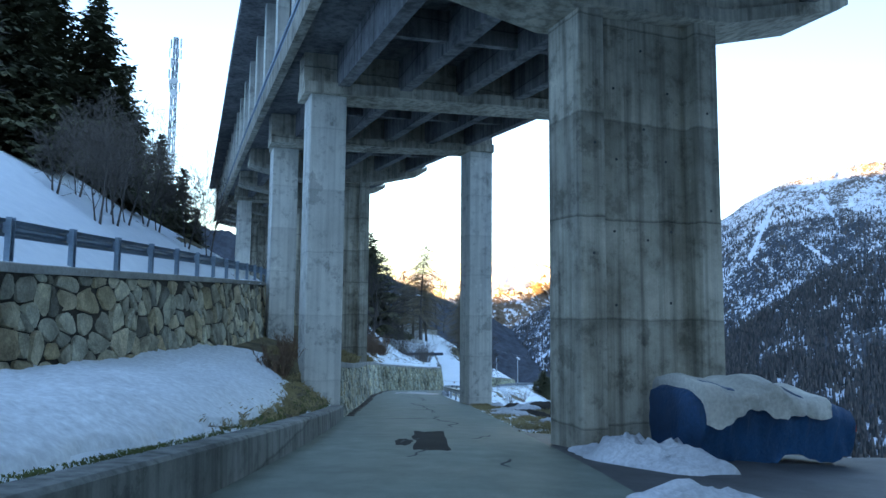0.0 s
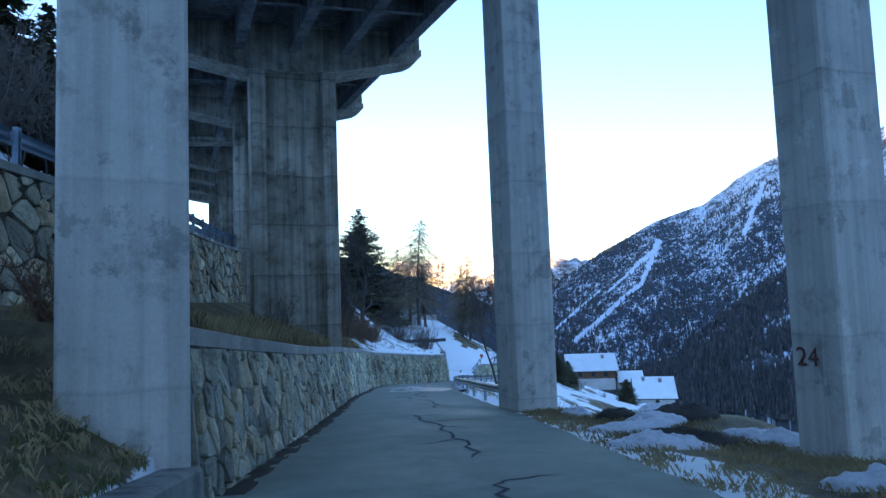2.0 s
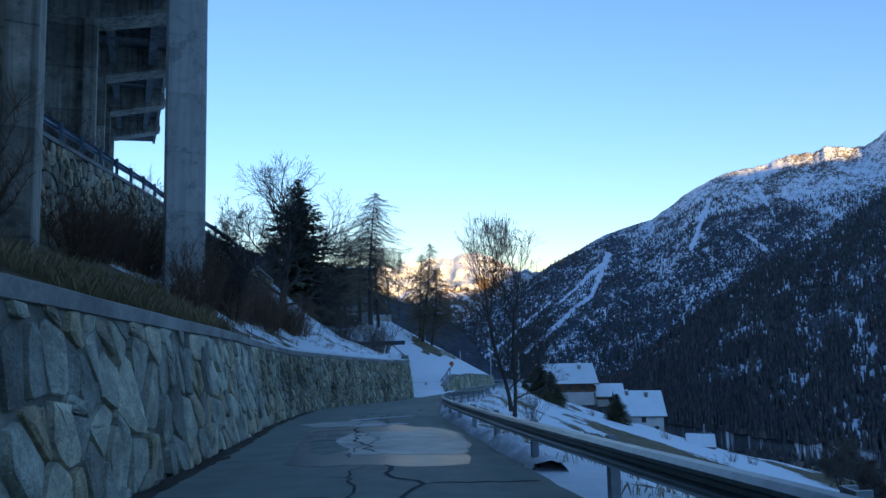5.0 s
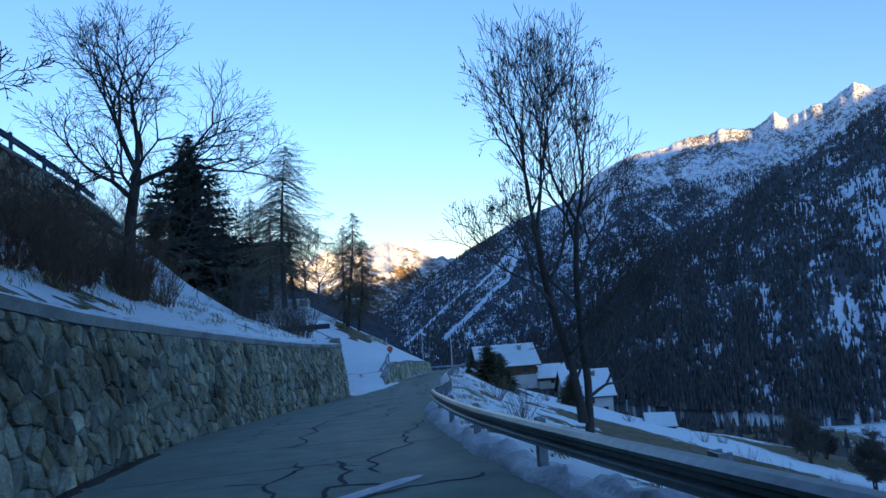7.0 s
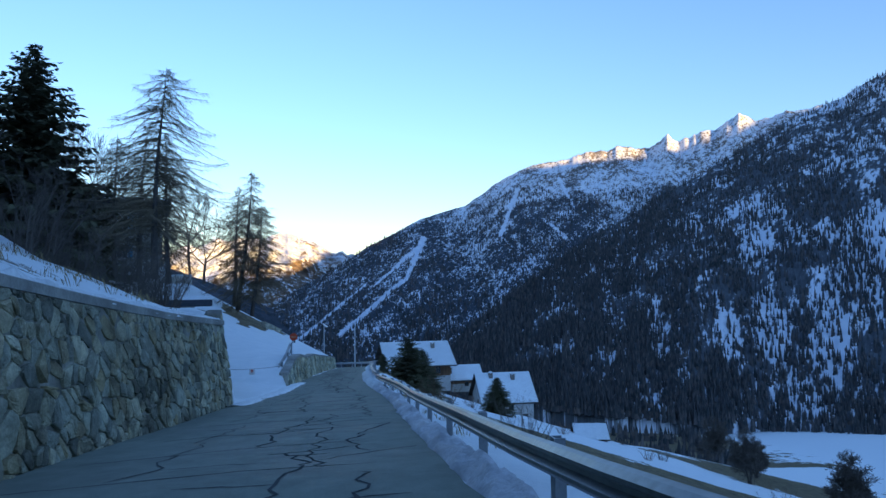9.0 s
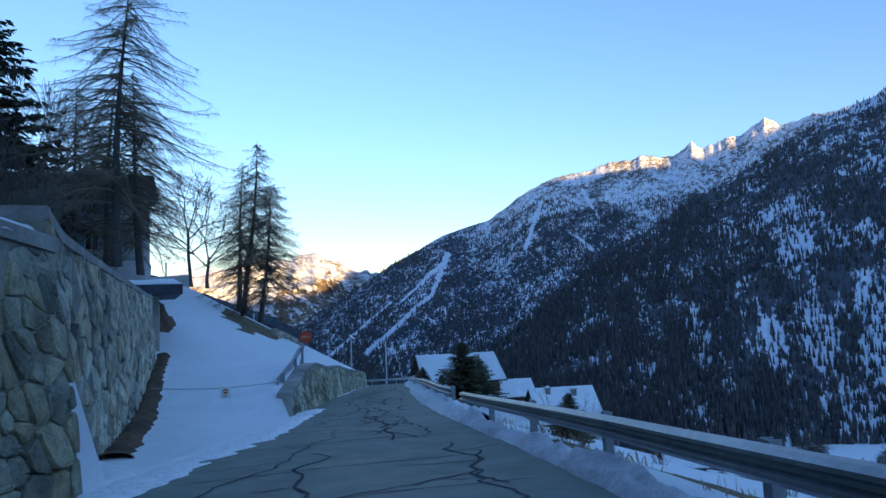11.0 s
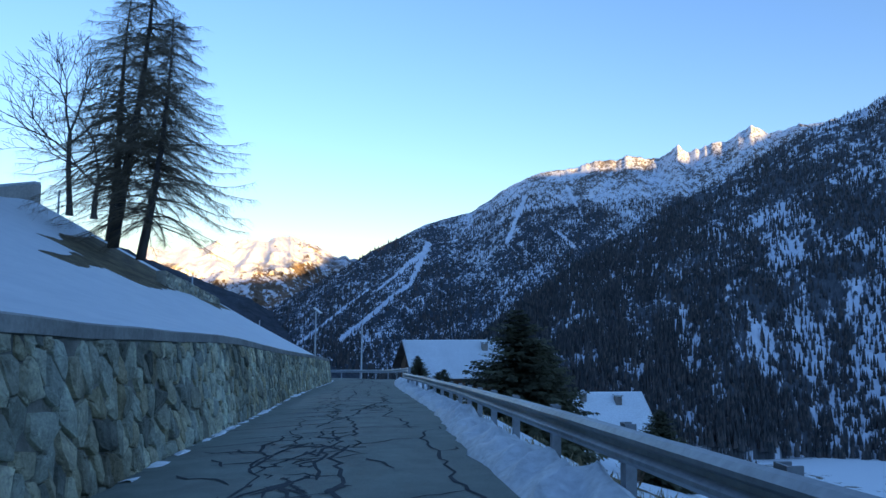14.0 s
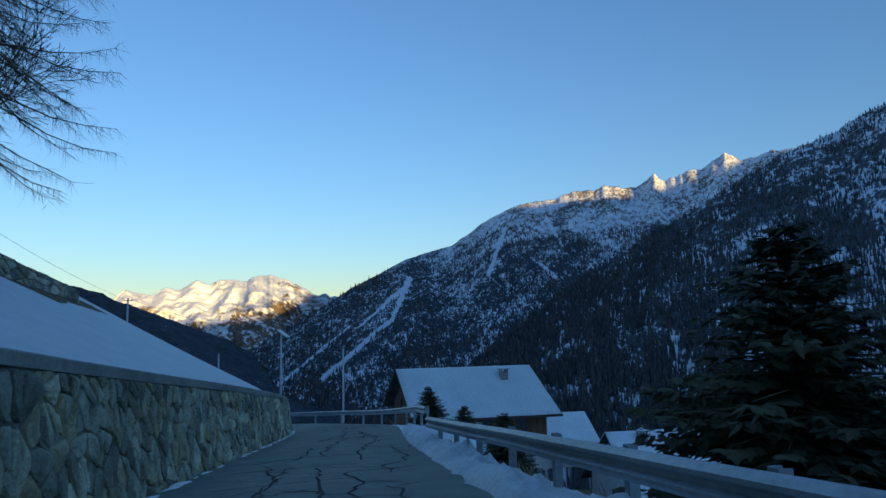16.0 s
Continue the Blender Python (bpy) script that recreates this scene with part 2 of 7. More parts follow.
M_ASPHALT = asphalt_material()
M_PATCH = simple("dark_asphalt_patch", (0.02, 0.021, 0.022), 0.85, var=0.3, scale=8, bumps=0.4, spec=0.1)
M_YARD = simple("dark_damp_asphalt", (0.075, 0.078, 0.08), 0.6, var=0.4, scale=7, bumps=0.5)
M_CRACK = simple("sealed_crack", (0.1, 0.11, 0.112), 0.95, var=0.2, scale=8, bumps=0, spec=0.03)


def mountain_material(name, rock, wood, grain, low, high, line, fade, big_amp=0.5, stretch=0.3, rise=0.0):
    """Snow among rock above the tree line, snow among woods below it; both follow the fall line."""
    m, n, l, b = material(name, 0.95, spec=0.05)
    at = n.new("ShaderNodeAttribute")
    at.attribute_name = "slope"
    sc = n.new("ShaderNodeAttribute")
    sc.attribute_name = "scar"

    def field(scale, k, detail, rough):
        mp = n.new("ShaderNodeMapping")
        mp.inputs["Scale"].default_value = (1, k, 1)
        l.new(at.outputs["Vector"], mp.inputs[0])
        return noise_tex(n, l, mp, scale, detail, rough).outputs[0]

    big = field(grain * 0.06, 0.7, 4, 0.6)
    mid = field(grain * 0.35, stretch, 5, 0.65)
    fine = field(grain, stretch * 1.1, 4, 0.7)
    z = n.new("ShaderNodeSeparateXYZ")
    l.new(n.new("ShaderNodeNewGeometry").outputs["Position"], z.inputs[0])
    alt = maths(n, l, "ADD", maths(n, l, "MULTIPLY", maths(n, l, "SUBTRACT", z.outputs[2], line), 1 / fade), maths(n, l, "MULTIPLY", maths(n, l, "SUBTRACT", big, 0.5), 3.0))
    up = ramp(n, l, maths(n, l, "ADD", alt, 0.5), [(0.15, (0.0,)), (0.85, (1.0,))])
    k = maths(n, l, "ADD", maths(n, l, "MULTIPLY", mid, 0.45), maths(n, l, "MULTIPLY", fine, 0.55))
    k = maths(n, l, "ADD", k, maths(n, l, "MULTIPLY", maths(n, l, "SUBTRACT", big, 0.5), big_amp))
    scar = maths(n, l, "MULTIPLY", sc.outputs["Fac"], maths(n, l, "ADD", 0.05, maths(n, l, "MULTIPLY", fine, 0.5)))
    s_low = ramp(n, l, maths(n, l, "ADD", k, scar), [(low, (0.0,)), (low + 0.05, (1.0,))])
    s_high = ramp(n, l, maths(n, l, "ADD", k, scar), [(high, (0.0,)), (high + 0.06, (1.0,))])
    rv = ramp(n, l, fine, [(0.3, tuple(c * 0.5 for c in rock)), (0.7, tuple(c * 1.15 for c in rock))])
    wv = ramp(n, l, fine, [(0.3, tuple(c * 0.55 for c in wood)), (0.75, tuple(c * 1.4 for c in wood))])
    sv = ramp(n, l, mid, [(0.3, (0.60, 0.66, 0.76)), (0.7, (0.80, 0.83, 0.88))])
    top = mix(n, l, s_high.outputs[0], rv.outputs[0], sv.outputs[0])
    base = mix(n, l, s_low.outputs[0], wv.outputs[0], sv.outputs[0])
    l.new(mix(n, l, up.outputs[0], base, top), b.inputs["Base Color"])
    bump(n, l, k, b, 0.8, 0.5 / grain)
    return m


# near slope: wood tone lifted towards blue-grey, haze put into the colour
M_MT_NEAR = mountain_material("wooded_slope", (0.15, 0.158, 0.17), (0.11, 0.12, 0.132), 0.22, 0.52, 0.49, 330, 200, 0.75, 0.34)
M_MT_MID = mountain_material("snowy_rock_mountain", (0.2, 0.175, 0.155), (0.072, 0.084, 0.1), 0.14, 0.518, 0.455, 330, 300, 0.35, 0.42)
M_MT_FAR = mountain_material("far_snow_mountain", (0.27, 0.22, 0.18), (0.2, 0.15, 0.11), 0.045, 0.5, 0.38, 190, 130, 0.5, 0.6)
# side ridges carry their shade in the colour: darker, bluer, little snow
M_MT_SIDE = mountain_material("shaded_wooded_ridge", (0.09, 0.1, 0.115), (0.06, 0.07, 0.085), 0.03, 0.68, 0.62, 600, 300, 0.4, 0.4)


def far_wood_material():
    m, n, l, b = material("haze_lifted_winter_wood", 0.95, spec=0.05)
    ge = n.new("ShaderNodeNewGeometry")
    # tree tones vary at random, all lightened to stand in for distance haze
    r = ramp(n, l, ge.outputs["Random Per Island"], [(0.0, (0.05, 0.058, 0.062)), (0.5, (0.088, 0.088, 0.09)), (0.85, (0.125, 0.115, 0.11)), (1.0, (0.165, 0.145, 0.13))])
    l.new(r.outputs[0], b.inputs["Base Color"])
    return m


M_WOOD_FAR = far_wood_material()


# ---------------------------------------------------------------- mesh helpers
def part(name, bm, mat, parent=None, label="", smooth=False):
    me = bpy.data.meshes.new(name)
    bm.to_mesh(me)
    bm.free()
    return link_mesh(name, me, mat, parent, label, smooth)


def link_mesh(name, me, mat, parent=None, label="", smooth=False):
    if not me.materials:
        me.materials.append(mat)
    if smooth:
        me.polygons.foreach_set("use_smooth", [True] * len(me.polygons))
    ob = new(name, me)
    if parent is not None:
        ob.parent = parent
    if label:
        ob["label"] = label
    return ob


def raw_mesh(name, verts, faces):
    me = bpy.data.meshes.new(name)
    me.from_pydata([tuple(map(float, v)) for v in verts], [], faces)
    me.update()
    return me


def thing(name, m, label, category, group="", kind=""):
    ob = new(name)
    ob.matrix_world = m
    return tagged(ob, label, category, group, kind)


def add_box(bm, lo, hi, m=None, bevel=0.0):
    v = [bm.verts.new((x, y, z)) for z in (lo[2], hi[2]) for y in (lo[1], hi[1]) for x in (lo[0], hi[0])]
    fs = [bm.faces.new([v[i] for i in f]) for f in ((0, 2, 3, 1), (4, 5, 7, 6), (0, 1, 5, 4), (2, 6, 7, 3), (0, 4, 6, 2), (1, 3, 7, 5))]
    if bevel:
        es = list({e for f in fs for e in f.edges})
        r = bmesh.ops.bevel(bm, geom=es, offset=bevel, segments=1, affect="EDGES")
        v = list({x for f in r["faces"] for x in f.verts} | {x for x in v if x.is_valid})
    if m is not None:
        bmesh.ops.transform(bm, matrix=m, verts=[x for x in v if x.is_valid])
    return bm


def box(lo, hi, m=None, bevel=0.0):
    return add_box(bmesh.new(), lo, hi, m, bevel)


def add_prism(bm, poly, z0, z1, m=None):
    """An upright prism over a closed outline (counter-clockwise)."""
    a = [bm.verts.new((x, y, z0)) for x, y in poly]
    b = [bm.verts.new((x, y, z1)) for x, y in poly]
    n = len(poly)
    bm.faces.new(a[::-1])
    bm.faces.new(b)
    for i in range(n):
        bm.faces.new((a[i], a[(i + 1) % n], b[(i + 1) % n], b[i]))
    if m is not None:
        bmesh.ops.transform(bm, matrix=m, verts=a + b)
    return bm


def sweep(bm, path, section, closed=False, ups=None):
    """A section of (across, up) points swept along a path of points; caps at the ends."""
    rings = []
    path = [Vector(p) for p in path]
    for i, p in enumerate(path):
        d = (path[min(i + 1, len(path) - 1)] - path[max(i - 1, 0)])
        d.z = 0
        d.normalize()
        side = Vector((d.y, -d.x, 0))
        rings.append([bm.verts.new(p + side * s + Vector((0, 0, u))) for s, u in section])
    n = len(section)
    for a, b in zip(rings, rings[1:]):
        for i in range(n if closed else n - 1):
            bm.faces.new((a[i], a[(i + 1) % n], b[(i + 1) % n], b[i]))
    if closed:
        bm.faces.new(rings[0][::-1])
        bm.faces.new(rings[-1])
    return bm


def add_tube(verts, faces, p, q, r0, r1, sides=4):
    """A tapered round bar from p to q, into raw lists."""
    p, q = Vector(p), Vector(q)
    d = (q - p)
    if d.length < 1e-5:
        return
    d.normalize()
    s = d.cross(Vector((0, 0, 1)) if abs(d.z) < 0.9 else Vector((1, 0, 0))).normalized()
    t = d.cross(s)
    k = len(verts)
    for c, r in ((p, r0), (q, r1)):
        for i in range(sides):
            a = 2 * math.pi * i / sides
            verts.append(c + (s * math.cos(a) + t * math.sin(a)) * r)
    for i in range(sides):
        j = (i + 1) % sides
        faces.append((k + i, k + j, k + sides + j, k + sides + i))
    faces.append(tuple(range(k + sides - 1, k - 1, -1)))
    faces.append(tuple(range(k + sides, k + 2 * sides)))


def tube(p, q, r0, r1=None, sides=10):
    v, f = [], []
    add_tube(v, f, p, q, r0, r0 if r1 is None else r1, sides)
    return raw_mesh("bar", v, f)


# ---------------------------------------------------------------- plan of the place
def curve(xs, ys):
    xs, ys = np.array(xs, float), np.array(ys, float)

    def at(v):
        # smoothed straight-line interpolation
        return (np.interp(v - 2.5, xs, ys) + np.interp(v, xs, ys) * 2 + np.interp(v + 2.5, xs, ys)) / 4

    return at


ROAD_Z = curve([-60, 0, 23.7, 44.6, 60, 75, 94, 116, 130, 140, 170, 185, 200, 226, 300, 420], [4.0, -1.27, -3.5, -5.32, -6.9, -8.35, -10.5, -12.47, -13.62, -14.7, -17.45, -19.2, -20.6, -22.9, -28, -36])
LEFT_X = curve([-60, 0, 8, 11, 19, 24, 30, 34, 39, 46, 55, 62, 70, 75, 81, 88, 95.5, 101, 108, 116, 120, 127.5, 137, 149, 156.5, 167, 174, 181, 190, 200, 320], [-2.2, -2.6, -2.68, -2.75, -3.25, -3.8, -4.25, -4.55, -5.0, -5.65, -6.2, -6.86, -7.0, -6.65, -5.85, -4.75, -3.1, -1.75, 0.45, 2.1, 3.15, 4.98, 6.8, 9.3, 11.2, 14.0, 15.2, 15.0, 12.5, 8.0, -60])
RIGHT_X = curve([-60, 0, 10, 18, 24, 30.5, 35, 40, 46, 52, 58, 65, 70, 77, 85, 91.5, 98.5, 110, 115.6, 122.7, 130.6, 139, 148.2, 155.5, 162, 170, 178, 186, 194, 204, 320], [2.6, 2.3, 2.2, 1.7, 1.35, 0.85, 0.4, -0.2, -0.7, -0.93, -1.08, -1.25, -1.15, -0.6, 0.98, 2.35, 3.85, 5.65, 6.68, 8.08, 9.75, 12.1, 14.0, 15.5, 17.1, 19.3, 21.0, 21.5, 20.0, 15.0, -52])
WALL_H = curve([0, 22, 33, 40, 52, 57, 62, 70, 75, 80, 90, 101], [1.8, 1.84, 1.89, 2.08, 2.4, 2.6, 2.69, 2.7, 2.78, 2.9, 3.12, 3.3])
CURB_H = curve([-60, 0, 8, 23], [0.6, 0.58, 0.52, 0.38])
WALL2_H = curve([100, 115.4, 120.3, 122.2, 126, 130, 138, 150, 158, 168, 185], [0.5, 0.62, 1.95, 1.95, 1.68, 1.72, 2.02, 1.88, 1.79, 1.58, 1.25])
# the upper terrace: its edge, the ground at the foot of its wall, and its level
UP_X = curve([-60, 0, 15, 22, 33, 48, 65, 80, 89, 95, 100.5, 102, 116, 127.4, 127.9, 137.6, 138.1, 140, 150, 172, 190, 215, 320], [-6.5, -6.6, -7.3, -7.9, -9.2, -11.8, -14.0, -15.4, -14.3, -10, -2.3, -2.05, -2.9, -3.5, -9.9, -9.9, -4.0, -4, -4.3, -5, -6, -12, -90])
UP_BASE = curve([-60, 0, 12, 22, 33, 48, 65, 80, 89, 95, 99.5, 101.5, 108, 116, 124, 128, 137, 150, 172, 190, 215, 320], [1.6, -0.7, -1.25, -1.25, -1.1, -1.0, -0.8, -1.0, -2.4, -4.6, -7.6, -11.2, -11.6, -11.8, -11.1, -10.7, -9.7, -7.8, -5.3, -5.2, -11.5, -25])
UP_TOP = curve([-60, 0, 12, 22, 33, 48, 65, 78, 89, 93, 97, 100, 116, 125.5, 128, 136, 138.5, 150, 172, 190, 215, 320], [2.9, 0.55, 0.72, 1.05, 1.4, 1.7, 2.3, 2.5, 1.2, -1.6, -6.0, -7.6, -7.7, -7.8, -7.7, -7.4, -9.4, -7.7, -5.25, -5.15, -11.4, -24.9])
HILL = curve([-60, 40, 70, 90, 105, 125, 150, 175, 200, 320], [0.66, 0.66, 0.5, 0.42, 0.28, 0.3, 0.24, 0.06, 0.0, 0.12])
FLAT = curve([-60, 20, 28, 34, 38, 45, 320], [6.5, 6.8, 6.0, 3.2, 1.4, 1.2, 1.2])


def rough(x, y, s, a):
    return a * noise.noise(Vector((x / s, y / s, 0.37)))


def cap_level(y):
    if y < 22.6:
        return ROAD_Z(y) + CURB_H(y)
    if y < 101.2:
        return ROAD_Z(y) + WALL_H(y) - 0.05
    if y < 115.2:
        return ROAD_Z(y) + 0.05
    if y < 186:
        return ROAD_Z(y) + WALL2_H(y) - 0.05
    return ROAD_Z(y) + 0.3


RIGHT_V = [0, 0.35, 0.8, 1.4, 2.2, 3.2, 4.5, 6, 8, 11, 15, 20, 26, 33, 42, 54, 70, 90, 120, 160, 220, 300, 400, 520, 680, 900, 1300, 2000, 3200, 4600]


def right_drop(v, y):
    f = FLAT(y)
    if v <= f:
        return -0.035 * v
    w = v - f
    return -0.035 * f + float(np.interp(w, [0, 1.5, 6, 14, 24, 34, 60, 100, 200, 400, 560, 5000], [0, -0.8, -3.0, -6.0, -9.2, -12.6, -20, -30, -50, -70, -76, -180]))


def field(x, y):
    """The open snowy meadow on the valley floor."""
    return x > 0.95 * (y - 85) + 25 * math.sin(y / 40) and y < 520


def x_of(xr, v):
    return xr + v


def build_ground():
    ys = list(np.arange(-40, 190, 1.0)) + list(np.arange(190, 330, 4.0)) + [345, 370, 400, 450, 520, 620, 760, 950, 1250, 1700, 2400, 3400, 4700]
    left_n = (9, 5, 16)
    verts, cover = [], []
    for y in ys:
        y = float(y)
        yc = min(y, 320)
        zr, xl, xr = float(ROAD_Z(min(y, 420))) - max(0, y - 420) * 0.11, float(LEFT_X(yc)), float(RIGHT_X(yc))
        if y > 320:
            xl, xr = -60.0, -52.0
        xu, zb, zt = float(UP_X(yc)), float(UP_BASE(yc)), float(UP_TOP(yc))
        zc = float(cap_level(yc))
        sl = float(HILL(yc))
        if y > 320:
            d = zr - float(ROAD_Z(320))
            zb, zt, zc = zb + d, zt + d, zr + 0.3
        row, cov = [], []
        # road, sunk a little below the carriageway that lies on it
        walled = 22.6 < y < 101.2 or 115.6 < y < 186
        row += [(xl + (-0.2 if walled else 0.03), zr - 0.06), (xl + 0.33 * (xr - xl), zr - 0.06), (xl + 0.66 * (xr - xl), zr - 0.06)]
        cov += [0.1, 0.1, 0.1]
        back = -0.55 if walled else -0.42 if y < 101.2 or y > 115.2 else -0.15
        lefts = [(xl + back, zc)]
        lc = [1.2 if 101 < y < 116 else (0.8 if y < 12 else 0.45)]
        x0 = xl + back
        for i in range(1, left_n[0] + 1):
            f = (i / left_n[0]) ** 1.25
            x = x0 + (xu - x0) * f
            ramp_f = min(1.0, (x0 - x) / (x0 + 4.0)) if 124 < y < 142 else f
            z = zc + (zb - zc) * (ramp_f if y > 22.6 else f ** 0.8)
            z += rough(x, y, 2.5, 0.16) * math.sin(math.pi * f)
            if y < 22.6:
                z += 0.15 * math.sin(math.pi * f)
            lefts.append((x, z))
            if y < 21:
                lc.append(0.12 if i <= (0 if y < 10 else 1 if y < 14 else 3) else 1.15)
            elif y < 30:
                lc.append(0.3)
            elif y < 62:
                lc.append(0.24)
            elif y < 101:
                lc.append((0.52 if y < 76 else 0.64) if i > 1 else 0.45 if y < 74 else 0.7)
            elif y < 128:
                lc.append(1.3)
            else:
                lc.append(0.1 if 148 < y < 169 and -0.5 < x < 4.9 + 0.35 * (y - 159) else 1.25)
        for i in range(left_n[1]):
            f = i / (left_n[1] - 1)
            w = 6.0 if y < 60 else 4.5
            lefts.append((xu - 0.45 - w * f, zt + rough(xu - w * f, y, 3, 0.08)))
            lc.append(0.75 if y < 95 else 1.2)
        xe, ze = lefts[-1]
        for i in range(1, left_n[2] + 1):
            d = 1.2 * i + 0.55 * i ** 2.2
            h = sl * d if d < 90 else sl * 90 + 0.5 * sl * (d - 90)
            h *= 1 if y < 320 else 1.4
            lefts.append((xe - d, ze + h + rough(xe - d, y, 9, min(1.0, 0.1 * d)) + rough(xe - d, y, 60, min(14.0, 0.06 * d))))
            lc.append(0.95 if y < 60 and d < 26 else (0.6 if y < 60 else 0.62 if y < 150 else 1.05))
        row = [(x, z) for x, z in lefts[::-1]] + row
        cov = lc[::-1] + cov
        for v in RIGHT_V:
            z = zr - 0.06 + right_drop(v, yc) + (rough(xr + v, y, 4, 0.35) if v > 2 else 0) + rough(xr + v, y, 30, min(2.2, v * 0.03))
            row.append((xr + v, z))
            if v < 1.0:
                cov.append(0.62)
            elif y < 36 and v < 9:
                cov.append(0.33)
            elif v < 12:
                cov.append(0.58)
            else:
                w = 1.6 * noise.noise(Vector((x_of(xr, v) / 34, y / 34, 1.7))) + 0.5 * noise.noise(Vector((xr + v, y, 9)) / 9)
                if v < 70:
                    cov.append((0.5 if y < 135 else 0.62) + 0.5 * w)
                elif v < 200:
                    cov.append(0.5 + 0.6 * w)
                else:
                    cov.append(1.05 + 0.35 * w if field(xr + v, y) else 0.3 + 0.5 * w)
        for (x, z), c in zip(row, cov):
            verts.append((x, y, z))
            cover.append(c)
    n = len(verts) // len(ys)
    faces = [(i * n + j, i * n + j + 1, (i + 1) * n + j + 1, (i + 1) * n + j) for i in range(len(ys) - 1) for j in range(n - 1)]
    me = raw_mesh("ground", verts, faces)
    a = me.attributes.new("cover", "FLOAT", "POINT")
    a.data.foreach_set("value", cover)
    ob = link_mesh("ground", me, M_GROUND, smooth=True)
    return tagged(ob, "mountain slope of old snow, dry grass and dark earth", "ground", kind="structure")


GROUND = build_ground()


def ground_z(x, y):
    hit, p, *_ = GROUND.ray_cast(Vector((x, y, 900)), Vector((0, 0, -1)))
    return p.z if hit else 0.0


def build_road():
    ys = np.arange(-40, 262, 0.5)
    verts, n = [], 13
    for y in ys:
        xl, xr, z = float(LEFT_X(y)), float(RIGHT_X(y)), float(ROAD_Z(y))
        for i in range(n):
            f = i / (n - 1)
            edge = 0.12 * noise.noise(Vector((y * 0.9, f * 9, 3))) if i == n - 1 else 0
            verts.append((xl + (xr + edge - xl) * f, y, z + 0.05 * math.sin(math.pi * f) - 0.02 * f + rough(xl + 6 * f, y, 1.6, 0.003)))
    faces = [(i * n + j, i * n + j + 1, (i + 1) * n + j + 1, (i + 1) * n + j) for i in range(len(ys) - 1) for j in range(n - 1)]
    ob = link_mesh("road", raw_mesh("road", verts, faces), M_ASPHALT, smooth=True)
    return tagged(ob, "worn grey asphalt mountain road with many cracks", "road", kind="structure")


ROAD = build_road()


def on_road(y, f):
    """A place on the carriageway: f from 0 at its left edge to 1 at its right."""
    xl, xr = float(LEFT_X(y)), float(RIGHT_X(y))
    return Vector((xl + (xr - xl) * f, y, float(ROAD_Z(y)) + 0.05 * math.sin(math.pi * min(max(f, 0), 1)) - 0.02 * f))


# ---------------------------------------------------------------- stone walls
def clip(poly, nx, ny, c):
    """The part of a convex outline where nx * u + ny * w <= c."""
    out = []
    for i, p in enumerate(poly):
        q = poly[(i + 1) % len(poly)]
        a, b = nx * p[0] + ny * p[1] - c, nx * q[0] + ny * q[1] - c
        if a <= 0:
            out.append(p)
        if (a < 0 < b) or (b < 0 < a):
            t = a / (a - b)
            out.append((p[0] + (q[0] - p[0]) * t, p[1] + (q[1] - p[1]) * t))
    return out


def rubble(length, height, cell_w, cell_h, seed, knock=(0.04, 0.17)):
    """Outlines of irregular fitted stones that fill a strip of the given length; height is a function of u."""
    rng = random.Random(seed)
    rows, cols = int(3.6 / cell_h) + 2, int(length / cell_w) + 2
    seeds = {}
    for r in range(-1, rows):
        for c in range(-1, cols):
            if rng.random() < 0.27:
                continue
            seeds[r, c] = [(c + 0.5 + 0.5 * (r % 2) + rng.uniform(-0.42, 0.42), r + 0.5 + rng.uniform(-0.4, 0.4))]
            if rng.random() < 0.4:
                seeds[r, c].append((seeds[r, c][0][0] + rng.uniform(0.3, 0.5), seeds[r, c][0][1] + rng.uniform(-0.45, 0.45)))
    out = []
    for (r, c), own in seeds.items():
        around = [q for i in range(-3, 4) for j in range(-3, 4) for q in seeds.get((r + i, c + j), ())]
        for p in own:
            top = height(min(max(p[0] * cell_w, 0), length))
            if p[1] * cell_h > top + 0.5 * cell_h:
                continue
            poly = [(p[0] - 2, p[1] - 2), (p[0] + 2, p[1] - 2), (p[0] + 2, p[1] + 2), (p[0] - 2, p[1] + 2)]
            for q in around:
                if q is not p:
                    nx, ny = q[0] - p[0], q[1] - p[1]
                    poly = clip(poly, nx, ny, nx * (p[0] + q[0]) / 2 + ny * (p[1] + q[1]) / 2)
            poly = [(u * cell_w, w * cell_h) for u, w in poly]
            for n in ((-1, 0, -0.02), (1, 0, length - 0.02), (0, -1, 0.0), (0, 1, top)):
                if poly:
                    poly = clip(poly, *n)
            if len(poly) < 3:
                continue
            area = 0.5 * abs(sum(poly[i][0] * poly[i - 1][1] - poly[i - 1][0] * poly[i][1] for i in range(len(poly))))
            if area < 0.1 * cell_w * cell_h:
                continue
            # knock the corners off
            pts = []
            for i, q in enumerate(poly):
                for o in (poly[i - 1], poly[(i + 1) % len(poly)]):
                    t = rng.uniform(*knock)
                    pts.append((q[0] + (o[0] - q[0]) * t, q[1] + (o[1] - q[1]) * t))
            out.append((pts[:14], rng.uniform(0.0, 1.0), rng.random()))
    return out


